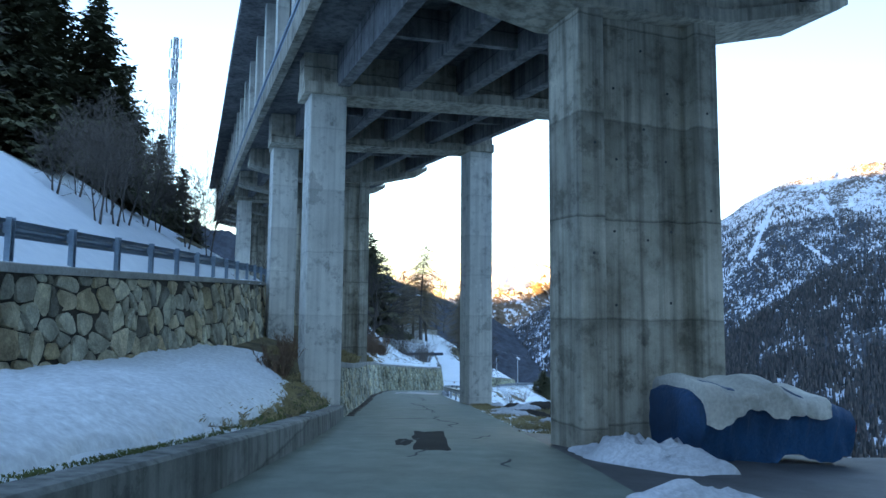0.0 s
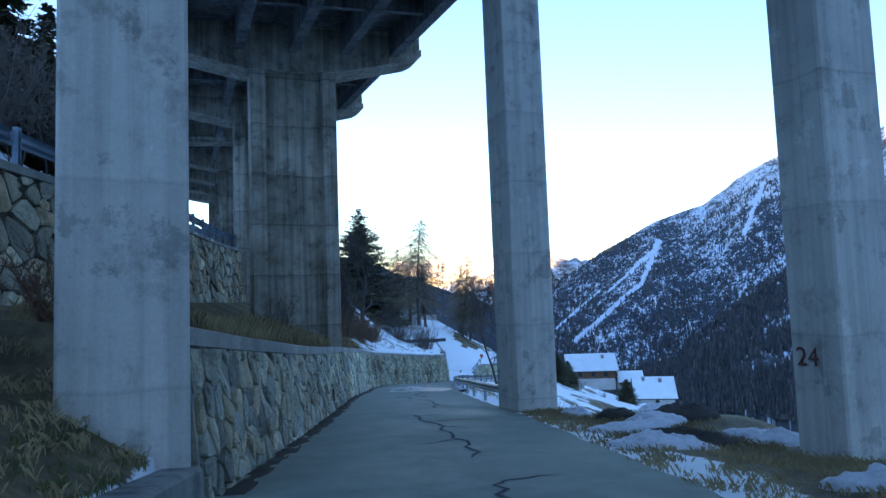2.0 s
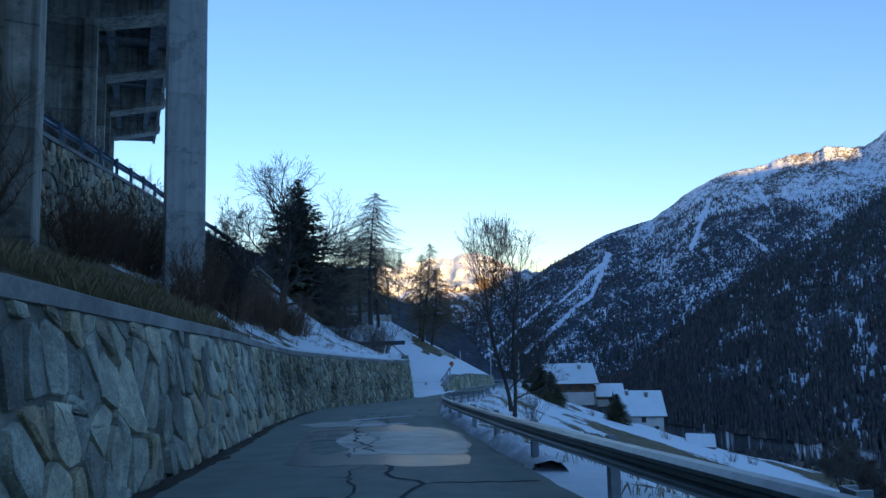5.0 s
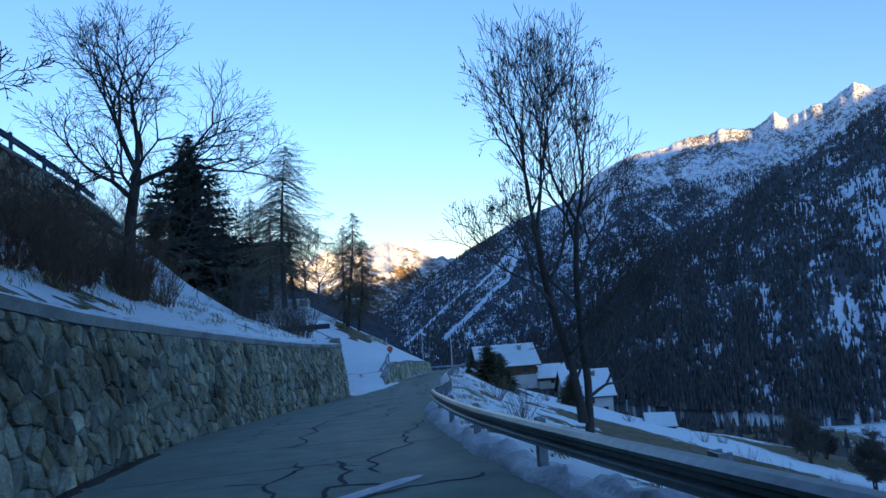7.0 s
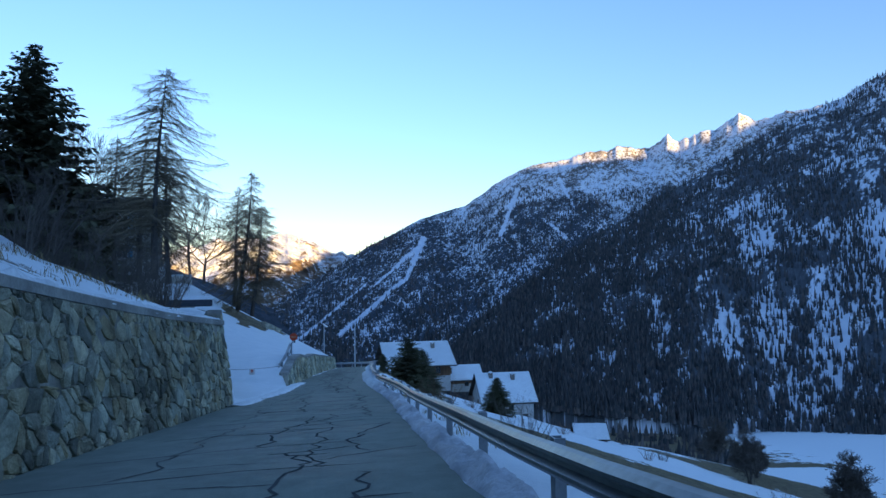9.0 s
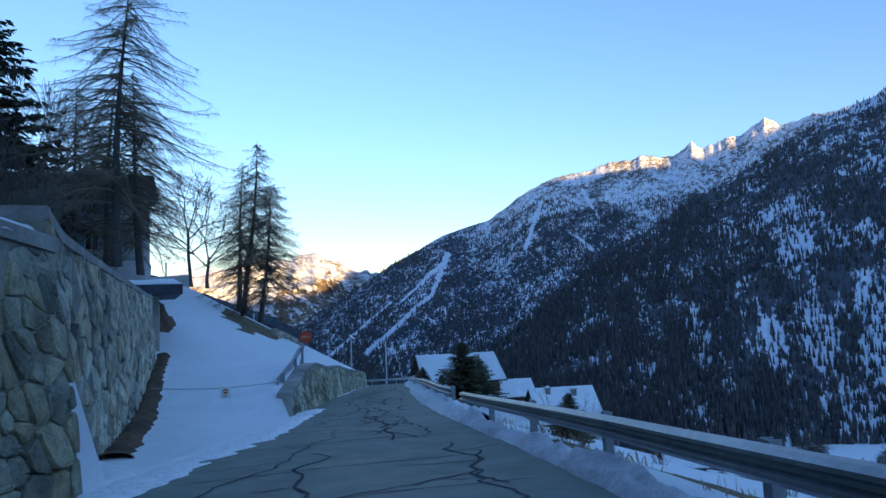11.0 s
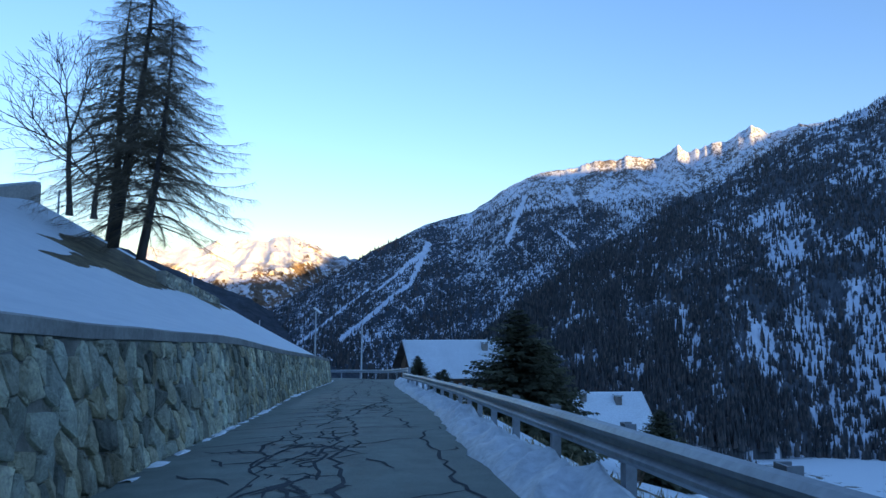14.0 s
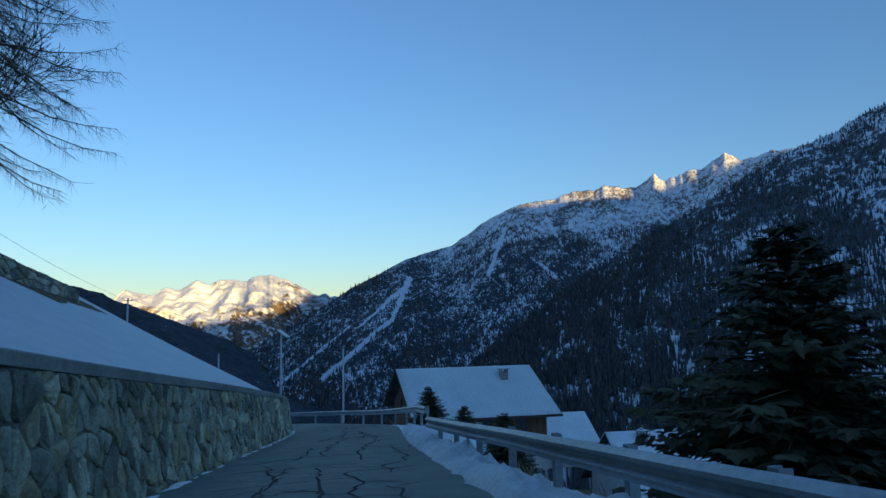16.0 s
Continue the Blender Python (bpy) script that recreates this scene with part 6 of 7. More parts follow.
# ---------------------------------------------------------------- buildings
M_PLASTER = simple("grey_beige_plaster", (0.52, 0.49, 0.43), 0.9, var=0.18, scale=2, bumps=0.3)
M_PLASTER_PALE = simple("pale_plaster", (0.58, 0.56, 0.52), 0.9, var=0.15, scale=2, bumps=0.3)
M_TIMBER = simple("brown_timber", (0.17, 0.095, 0.05), 0.8, var=0.35, scale=5, bumps=0.4, stretch=(6, 6, 0.5))
M_TIMBER_DARK = simple("dark_timber", (0.06, 0.045, 0.035), 0.85, var=0.35, scale=5, bumps=0.4)
M_BLUE = simple("light_blue_paint", (0.12, 0.33, 0.5), 0.6, var=0.15, scale=4, bumps=0.1)
M_FASCIA = simple("dark_blue_grey_sheet_metal", (0.055, 0.065, 0.085), 0.6, 0.2, var=0.3, scale=3, bumps=0.15)
M_RED = simple("faded_red_paint", (0.62, 0.09, 0.035), 0.55, var=0.2, scale=6, bumps=0.1)
M_WHITE = simple("white_paint", (0.75, 0.75, 0.73), 0.5, var=0.1, scale=6, bumps=0.1)
M_RUBBER = simple("black_rubber", (0.022, 0.022, 0.024), 0.85, var=0.3, scale=10, bumps=0.4)
M_GREEN = simple("old_green_paint", (0.02, 0.12, 0.09), 0.5, var=0.3, scale=6, bumps=0.1)
M_TARP_G = simple("green_tarpaulin", (0.012, 0.20, 0.09), 0.5, var=0.3, scale=4, bumps=0.2)
M_TARP_B = simple("blue_tarpaulin", (0.01, 0.056, 0.13), 0.45, var=0.5, scale=5, bumps=0.6, dist=0.03)
M_TARP_W = simple("cream_tarpaulin", (0.5, 0.48, 0.42), 0.6, var=0.35, scale=5, bumps=0.5, dist=0.03)
M_PIPE = simple("chimney_masonry", (0.27, 0.24, 0.21), 0.9, var=0.25, scale=6, bumps=0.4)
M_BAR = simple("faded_sign_bar", (0.55, 0.24, 0.14), 0.6, var=0.3, scale=6, bumps=0.1)
M_EARTH_BROWN = simple("brown_earth_and_grass", (0.13, 0.09, 0.055), 0.95, var=0.5, scale=6, bumps=0.9, dist=0.06)
M_RUST = simple("rusty_red_brown_paint", (0.075, 0.024, 0.018), 0.8, var=0.4, scale=8, bumps=0.3)
M_PAINT_NUM = simple("faded_stencil_paint", (0.17, 0.07, 0.06), 0.8, var=0.3, scale=8, bumps=0)


def glass():
    m, n, l, b = material("window_glass", 0.08, spec=0.6)
    b.inputs["Base Color"].default_value = (0.02, 0.025, 0.03, 1)
    return m


M_GLASS = glass()


def window(parent, m, w, h, frame_mat, shutter=None):
    """A framed window in a wall plane: local x along the wall, z up, -y outwards."""
    bm = bmesh.new()
    t = 0.07
    for lo, hi in (((-w / 2 - t, -0.05, -t), (w / 2 + t, 0.02, 0)), ((-w / 2 - t, -0.05, h), (w / 2 + t, 0.02, h + t)), ((-w / 2 - t, -0.05, 0), (-w / 2, 0.02, h)), ((w / 2, -0.05, 0), (w / 2 + t, 0.02, h)), ((-0.025, -0.04, 0), (0.025, 0.02, h))):
        add_box(bm, lo, hi)
    win = part("window", bm, frame_mat, parent)
    win.matrix_local = m
    part("pane", box((-w / 2, -0.012, 0), (w / 2, 0.012, h)), M_GLASS, win)
    part("sill", box((-w / 2 - 0.12, -0.12, -0.12), (w / 2 + 0.12, 0.02, -0.07)), M_COPING, win)
    if shutter:
        for s in (-1, 1):
            bm = box((s * (w / 2 + 0.08) if s > 0 else -w - 0.08, -0.1, 0), (w + 0.08 if s > 0 else -w / 2 - 0.08, -0.055, h))
            part("shutter", bm, shutter, win)
    return win


def snow_slab(parent, corners, thick, seed, name="snow_layer"):
    """A sheet of snow over a sloping or flat roof: corners a, b along the eave and d, c along the ridge."""
    a, b, c, d = [Vector(p) for p in corners]
    n, m = 22, 12
    up = (b - a).cross(d - a).normalized()
    up = up if up.z > 0 else -up
    v = []
    for i in range(n + 1):
        for j in range(m + 1):
            u, w = i / n, j / m
            p = a.lerp(b, u).lerp(d.lerp(c, u), w)
            e = min(min(u, 1 - u) * n, min(w, 1 - w) * m)
            k = thick * min(1, e * 0.8 + 0.25) * (1 + 0.35 * noise.noise(Vector((u * 5, w * 3, seed))))
            wob = 0.1 * noise.noise(Vector((u * 14, seed, w * 4))) if j == 0 else 0
            v.append(p + up * k + Vector((0, 0, wob * 0.4)))
    top = len(v)
    for i in range(n + 1):
        for j in range(m + 1):
            u, w = i / n, j / m
            v.append(a.lerp(b, u).lerp(d.lerp(c, u), w))
    f = []
    q = m + 1
    for i in range(n):
        for j in range(m):
            f.append((i * q + j, (i + 1) * q + j, (i + 1) * q + j + 1, i * q + j + 1))
    for i in range(n):
        f.append((i * q, top + i * q, top + (i + 1) * q, (i + 1) * q))
        f.append((i * q + m, (i + 1) * q + m, top + (i + 1) * q + m, top + i * q + m))
    for j in range(m):
        f.append((j, j + 1, top + j + 1, top + j))
        f.append((n * q + j, top + n * q + j, top + n * q + j + 1, n * q + j + 1))
    return link_mesh(name, raw_mesh(name, v, f), M_SNOW, parent, "white snow lying on the roof", True)


def gable_house(name, label, m, length, half, wall_h, rise, over, mat_low, mat_up, split, windows, chimneys, seed):
    """A house with its ridge along local x: walls, gables, two roof slopes under snow, windows and chimneys."""
    h = thing(name, m, label, "house")
    lx, ly = length / 2, half
    bm = box((-lx, -ly, 0), (lx, ly, split))
    part("lower_wall", bm, mat_low, h)
    bm = bmesh.new()
    prof = [(-ly, split + 0.004), (ly, split + 0.004), (ly, wall_h), (0, wall_h + rise), (-ly, wall_h)]
    rings = [[Vector((x, y, z)) for y, z in prof] for x in (-lx, lx)]
    loft(bm, rings)
    bmesh.ops.recalc_face_normals(bm, faces=bm.faces)
    part("upper_wall", bm, mat_up, h)
    k = rise / ly
    for s in (-1, 1):
        bm = bmesh.new()
        y1 = s * (ly + over)
        z1 = wall_h - over * k
        rs = []
        for x in (-lx - over * 0.8, lx + over * 0.8):
            rs.append([Vector((x, y1, z1 + 0.03)), Vector((x, 0, wall_h + rise + 0.03)), Vector((x, 0, wall_h + rise + 0.2)), Vector((x, y1, z1 + 0.2))])
        loft(bm, rs)
        bmesh.ops.recalc_face_normals(bm, faces=bm.faces)
        roof = part("roof", bm, M_TIMBER_DARK, h, "dark roof slope with wide eaves")
        X = lx + over * 0.75
        snow_slab(roof, ((-X, y1 * 0.985, z1 + 0.21), (X, y1 * 0.985, z1 + 0.21), (X, 0, wall_h + rise + 0.21), (-X, 0, wall_h + rise + 0.21)), 0.3, seed + s)
    for x, z, side, w, hh, sh in windows:
        if side in ("front", "back"):
            window(h, pose(x, -ly - 0.01 if side == "front" else ly + 0.01, z, rz=0 if side == "front" else 180), w, hh, M_TIMBER, sh)
        else:
            window(h, pose(-lx - 0.01 if side == "left" else lx + 0.01, x, z, rz=-90 if side == "left" else 90), w, hh, M_TIMBER, sh)
    for x, y in chimneys:
        zt = wall_h + rise - abs(y) * k
        bm = box((x - 0.35, y - 0.35, zt - 0.5), (x + 0.35, y + 0.35, zt + 1.15), None, 0.03)
        ch = part("chimney", bm, M_PIPE, h)
        bm = bmesh.new()
        add_box(bm, (x - 0.45, y - 0.45, zt + 1.32), (x + 0.45, y + 0.45, zt + 1.4))
        for a in (-0.28, 0.28):
            for b in (-0.28, 0.28):
                add_box(bm, (x + a - 0.06, y + b - 0.06, zt + 1.15), (x + a + 0.06, y + b + 0.06, zt + 1.32))
        part("chimney_cap", bm, M_COPING, ch)
        bm = bmesh.new()
        bmesh.ops.create_cone(bm, cap_ends=True, segments=12, radius1=0.5, radius2=0.12, depth=0.22, matrix=Matrix.Translation((x, y, zt + 1.5)))
        part("snow_layer", bm, M_SNOW, ch, "small cap of snow")
    return h


W = [(-3.2, 3.4, "front", 0.9, 1.2, None), (0.2, 3.4, "front", 0.9, 1.2, None), (3.4, 3.4, "front", 0.9, 1.2, None), (-2.4, 4.8, "left", 1.0, 1.2, None), (2.0, 4.8, "left", 1.0, 1.2, None), (-2.4, 1.2, "left", 1.0, 1.2, None), (-2.4, 4.8, "right", 1.0, 1.2, None), (2.0, 4.8, "right", 1.0, 1.2, None), (-2.4, 1.2, "right", 0.8, 1.0, None)]
hA = gable_house("house", "chalet with a snowy roof, brown timber upper walls and pale base", pose(35.7, 202.6, -25.6, rz=-6), 11.6, 6.3, 5.4, 3.3, 1.3, M_PLASTER_PALE, M_TIMBER, 2.9, W, [(3.2, -2.4)], 1)
for s in (-1, 1):
    bm = bmesh.new()
    add_box(bm, (s * 5.8, -3.0, 2.75), (s * 6.9, 3.0, 2.9))
    for y in np.arange(-2.95, 3.0, 0.28):
        add_box(bm, (s * 6.82, y, 2.9), (s * 6.86, y + 0.1, 3.8))
    add_box(bm, (min(s * 6.8, s * 6.9), -3.0, 3.8), (max(s * 6.8, s * 6.9), 3.0, 3.88))
    part("balcony", bm, M_TIMBER, hA, "brown timber balcony")
W2 = [(-2.8, 1.4, "front", 0.8, 1.1, None), (0.4, 1.4, "front", 0.8, 1.1, None), (3.0, 1.4, "front", 0.8, 1.1, None), (0.4, 3.4, "front", 0.8, 0.9, None), (0.0, 3.6, "left", 0.8, 1.0, None), (0.0, 1.4, "right", 0.8, 1.0, None)]
gable_house("house", "white plastered house with a steep snow-covered roof and chimneys", pose(48.8, 190, -31.4, rz=-10), 9.0, 5.0, 5.2, 4.0, 0.9, M_PLASTER_PALE, M_PLASTER_PALE, 2.6, W2, [(-2.4, -1.2), (1.6, -1.6)], 3)
gable_house("shed", "small dark timber shed with a thick cap of snow", pose(50.6, 162.6, -31.3, rz=-20), 4.4, 1.9, 2.9, 1.5, 0.4, M_TIMBER_DARK, M_TIMBER_DARK, 1.4, [(0.0, 1.0, "front", 0.6, 0.7, None)], [], 5)
gable_house("shed", "low timber barn with snow on its roof beside the chalet", pose(47.0, 205.5, -27.0, rz=-8), 6.0, 3.2, 2.6, 2.2, 0.7, M_PLASTER, M_TIMBER, 1.6, [(0.0, 1.2, "front", 0.7, 0.8, None)], [], 7)
gable_house("shed", "stone hut with a snowy roof on the lower slope", pose(24.0, 132.0, -24.4, rz=25), 4.2, 2.0, 2.2, 1.2, 0.4, M_PLASTER, M_TIMBER_DARK, 1.1, [(0.0, 0.8, "front", 0.6, 0.7, None)], [], 9)


def apartment_block():
    """The big plastered building above the access ramp."""
    b = thing("apartment_building", pose(-7.6, 157.7, -6.0, rz=4), "large beige plastered building with light blue shutters and balcony", "building")
    top = 9.5
    part("wall", box((-15, 0, -1), (0, 12, top)), M_PLASTER, b)
    part("plinth", box((-15.06, -0.1, -1), (0.1, 12.1, 2.4), None, 0.03), M_PLASTER_PALE, b, "pale projecting plinth")
    part("cornice", box((-15.1, -0.14, 2.45), (0.14, 12.1, 2.8)), M_COPING, b)
    part("roof", box((-15.9, -1.0, top), (0.9, 13, top + 0.45), None, 0.04), M_FASCIA, b, "flat dark roof with deep eaves")
    snow_slab(b, ((-15.8, -0.9, top + 0.46), (0.8, -0.9, top + 0.46), (0.8, 12.9, top + 0.46), (-15.8, 12.9, top + 0.46)), 0.3, 2)
    for z in (3.4, 6.6):
        for x in (-4.2, -8.2, -12.2):
            window(b, pose(x, -0.01, z), 1.0, 1.5, M_WHITE, M_BLUE)
    for z in (3.0, 6.1):
        bm = bmesh.new()
        add_box(bm, (-10.2, -1.2, z), (-6.4, 0, z + 0.16))
        bal = part("balcony", bm, M_COPING, b)
        for x in np.arange(-10.15, -6.4, 0.24):
            part("baluster", box((x, -1.17, z + 0.16), (x + 0.05, -1.13, z + 1.0)), M_BLUE, bal)
        part("handrail", box((-10.2, -1.2, z + 1.0), (-6.4, -1.1, z + 1.07)), M_BLUE, bal)
    return b


apartment_block()


def garage():
    g = thing("garage", pose(-3.59, 129.57, -10.75, rz=6.5), "concrete garage row under a flat roof thick with snow", "garage")
    part("back_wall", box((-6, 0, -0.6), (-5.7, 7, 3.0)), M_PLASTER, g)
    part("side_wall", box((-5.7, 0, -0.6), (0, 0.3, 3.0)), M_PLASTER, g)
    part("side_wall", box((-5.7, 6.7, -0.6), (0, 7, 3.0)), M_PLASTER, g)
    part("floor_slab", box((-5.7, 0.3, -0.6), (0.7, 6.7, 0.05)), M_COPING, g)
    part("lintel", box((-0.35, 0.3, 2.55), (0, 6.7, 3.0)), M_PLASTER_PALE, g)
    for y in (0.3, 1.85, 3.4, 4.95, 6.4):
        part("pillar", box((-0.4, y, 0.0), (0.03, y + 0.3, 2.55), None, 0.02), M_PLASTER_PALE, g)
    for y in (0.62, 2.17, 3.72, 5.27):
        d = part("garage_door", box((-0.34, y, 0.06), (-0.28, y + 1.2, 2.54)), M_TIMBER_DARK, g, "dark recessed garage door")
        part("door_frame", box((-0.27, y, 0.06), (-0.22, y + 0.1, 2.54)), M_RED, d, "red-brown door frame")
        part("handle", box((-0.27, y + 0.95, 1.0), (-0.22, y + 1.0, 1.25)), M_STEEL, d)
    part("roof", box((-6.5, -2.2, 3.0), (1.05, 7.3, 3.5), None, 0.03), M_FASCIA, g, "flat roof with a dark fascia")
    snow_slab(g, ((-6.4, -2.1, 3.51), (1.0, -2.1, 3.51), (1.0, 7.2, 3.51), (-6.4, 7.2, 3.51)), 0.28, 4)
    return g


garage()
heap("earth_mound", "bare brown earth bank with dead grass beside the garage", -4.9, 139.6, 1.3, 3.0, 1.5, M_EARTH_BROWN, 42.0)
lumpy_strip("earth_edge", "strip of brown earth and leaves at the foot of the ramp wall", 105, 129, lambda y: (-1.82 - 0.0586 * (y - 101.3), ground_z(-1.7 - 0.0586 * (y - 101.3), y) + 0.02), 0.7, 0.16, M_EARTH_BROWN, 23.0)
PENDING_STONES.append(stone_wall("retaining_wall_4", "rubble stone wall along the side of the snowy ramp", lambda f: (-2.0 - 1.5 * f, 101.3 + 25.6 * f), lambda y: float(UP_BASE(y)) - 0.3, lambda y: max(0.4, float(UP_TOP(y) - UP_BASE(y)) + 0.1), 0.06, 0.5, (0.55, 0.46), (0.55, 0.18, 0.05), 14, lambda y: 101 < y < 127))
PENDING_STONES.append(stone_wall("retaining_wall_5", "old dry stone terrace wall on the grassy bank", lambda f: (4.0 + 2.8 * f, 159 + 8 * f), lambda y: ground_z(4.0 + 2.8 * (y - 159) / 8 + 0.3, y) - 0.5, lambda y: 1.5 - 0.4 * (y - 159) / 8, 0.05, 0.5, (0.4, 0.2), None, 15, lambda y: True))
terrace_wall = tagged(part("terrace_wall", box((-0.25, 0, 0), (0.25, 9.5, 1.3), pose(-4.8, 171.5, -5.6, rz=48), 0.04), M_PLASTER), "low grey plastered terrace wall capped with snow", "wall", kind="structure")
part("snow_cap", box((-0.28, 0.05, 1.29), (0.28, 9.4, 1.5), pose(-4.8, 171.5, -5.6, rz=48), 0.08), M_SNOW, terrace_wall, "snow lying along the wall")


# ---------------------------------------------------------------- signs, poles, lamps
def no_entry_sign():
    x, y, z = 3.3, 124.3, -11.1
    s = thing("road_sign", pose(x, y, z, rz=-14), "round red no-entry sign on a leaning dark pole", "road sign")
    ob = link_mesh("pole", tube((-0.34, 0, -0.6), (0.04, 0, 1.25), 0.03), M_STEEL_DARK, s)
    bm = bmesh.new()
    bmesh.ops.create_cone(bm, cap_ends=True, segments=40, radius1=0.275, radius2=0.275, depth=0.025, matrix=Matrix.Translation((0.02, -0.05, 1.05)) @ Matrix.Rotation(radians(90), 4, "X"))
    disc = part("disc", bm, M_RED, s, "weathered red disc")
    part("bar", box((-0.18, -0.07, 1.0), (0.22, -0.066, 1.1)), M_BAR, disc, "faded white bar")
    part("bracket", box((0.0, -0.03, 0.62), (0.14, 0.05, 0.9)), M_STEEL_DARK, s)
    return s


no_entry_sign()


def chain_sign():
    s = thing("chain_barrier", pose(0, 0, 0), "thin chain across the snowy ramp with a small hanging plate", "barrier")
    a, b = Vector((-2.2, 113.0, -10.95)), Vector((1.66, 117.3, -11.4))
    v, f = [], []
    pts = [a.lerp(b, i / 20) - Vector((0, 0, 0.1 * math.sin(math.pi * i / 20))) for i in range(21)]
    for p, q in zip(pts, pts[1:]):
        add_tube(v, f, p, q, 0.012, 0.012, 5)
    link_mesh("chain", raw_mesh("chain", v, f), M_STEEL_DARK, s)
    plate = part("plate", box((-0.16, -0.01, -0.36), (0.16, 0.01, 0), None, 0.004), M_WHITE, s, "small white plate")
    plate.matrix_local = pose(-0.17, 114.8, -11.21, rz=-10)
    bm = bmesh.new()
    bmesh.ops.create_cone(bm, cap_ends=True, segments=24, radius1=0.085, radius2=0.085, depth=0.006, matrix=Matrix.Translation((0, -0.014, -0.14)) @ Matrix.Rotation(radians(90), 4, "X"))
    part("roundel", bm, M_RED, plate)
    part("stripe", box((-0.06, -0.022, -0.16), (0.06, -0.018, -0.12)), M_WHITE, plate)
    for k in range(3):
        part("text_bar", box((-0.1, -0.014, -0.27 - 0.03 * k), (0.1 - 0.03 * k, -0.011, -0.255 - 0.03 * k)), M_STEEL_DARK, plate)
    return s


chain_sign()


def utility_pole(x, y, z, h, label, cross=True):
    p = thing("utility_pole", pose(x, y, z), label, "pole", "utility poles")
    link_mesh("shaft", tube((0, 0, -1), (0, 0, h), 0.14, 0.1), M_POLE, p, smooth=True)
    if cross:
        part("crossarm", box((-0.5, -0.04, h - 0.35), (0.5, 0.04, h - 0.27)), M_STEEL, p)
        for k in (-0.45, 0.45):
            link_mesh("insulator", tube((k, 0, h - 0.27), (k, 0, h - 0.12), 0.035, 0.02, 8), M_WHITE, p)
    return p


utility_pole(28.9, 226.6, -23.2, 8.2, "slim grey metal utility pole beyond the bend", False)
utility_pole(3.6, 228.3, -17.0, 8.6, "slim utility pole on the slope above the bend")
utility_pole(14.6, 246, -22.0, 6.4, "distant grey utility pole beside the road", False)
utility_pole(-10.0, 205, -7.5, 7.5, "utility pole behind the grassy hump")


def street_lamp(x, y, z, h):
    p = thing("street_lamp", pose(x, y, z, rz=-20), "street lamp on a slim pole with a tilted flat panel head", "street lamp")
    link_mesh("pole", tube((0, 0, -1), (0, 0, h), 0.11, 0.08), M_POLE, p, smooth=True)
    head = part("lamp_head", box((-0.55, -0.75, -0.05), (0.55, 0.75, 0.05), None, 0.02), M_WHITE, p, "flat pale panel head")
    head.matrix_local = pose(0.2, 0, h + 0.05, 0, 38, 0)
    link_mesh("arm", tube((0, 0, h - 0.4), (0.5, 0, h - 0.15), 0.035), M_STEEL, p)
    return p


street_lamp(18.4, 204.5, -21.6, 8.5)


def wire(p, q, sag, parent_label):
    v, f = [], []
    p, q = Vector(p), Vector(q)
    pts = [p.lerp(q, i / 24) - Vector((0, 0, sag * math.sin(math.pi * i / 24))) for i in range(25)]
    for a, b in zip(pts, pts[1:]):
        add_tube(v, f, a, b, 0.016, 0.016, 4)
    return tagged(link_mesh("overhead_wire", raw_mesh("overhead_wire", v, f), M_STEEL_DARK), parent_label, "wire")


wire((-10.4, 205, -0.15), (3.2, 228.3, -8.6), 0.7, "thin overhead wire sagging between two utility poles")
wire((3.9, 228.3, -8.6), (28.9, 226.6, -15.1), 0.8, "thin overhead wire crossing the road bend")


def mast(x, y, z, h):
    m = thing("telecom_mast", pose(x, y, z), "tall grey lattice telecom mast hung with antennas above the forest", "mast")
    v, f = [], []
    n = 22
    for i in range(n):
        a, b = h * i / n, h * (i + 1) / n
        ra, rb = 1.1 - 0.65 * i / n, 1.1 - 0.65 * (i + 1) / n
        c = [(math.cos(t), math.sin(t)) for t in (0.78, 2.36, 3.93, 5.5)]
        for k in range(4):
            j = (k + 1) % 4
            add_tube(v, f, (c[k][0] * ra, c[k][1] * ra, a), (c[k][0] * rb, c[k][1] * rb, b), 0.13, 0.13, 4)
            add_tube(v, f, (c[k][0] * ra, c[k][1] * ra, a), (c[j][0] * rb, c[j][1] * rb, b), 0.075, 0.075, 3)
            add_tube(v, f, (c[k][0] * rb, c[k][1] * rb, b), (c[j][0] * rb, c[j][1] * rb, b), 0.075, 0.075, 3)
    link_mesh("lattice", raw_mesh("lattice", v, f), M_STEEL, m)
    r = random.Random(9)
    for i in range(15):
        a, zz = r.uniform(0, 6.28), h - 1.2 - 9.5 * (i // 3) / 4 + r.uniform(-0.3, 0.3)
        ob = part("antenna_panel", box((-0.18, -0.1, -1.0), (0.18, 0.1, 1.0), None, 0.03), M_WHITE, m)
        ob.matrix_local = pose(1.15 * math.cos(a), 1.15 * math.sin(a), zz, rz=math.degrees(a) + 90)
    for zz in (h - 12.5, h - 10):
        bm = bmesh.new()
        bmesh.ops.create_cone(bm, cap_ends=True, segments=20, radius1=0.8, radius2=0.7, depth=0.5, matrix=Matrix.Translation((0.4, -1.0, zz)) @ Matrix.Rotation(radians(90), 4, "X"))
        part("dish", bm, M_WHITE, m)
    return m


mast(-61, 141.5, ground_z(-61, 141.5) - 0.5, 59.5 - ground_z(-61, 141.5))


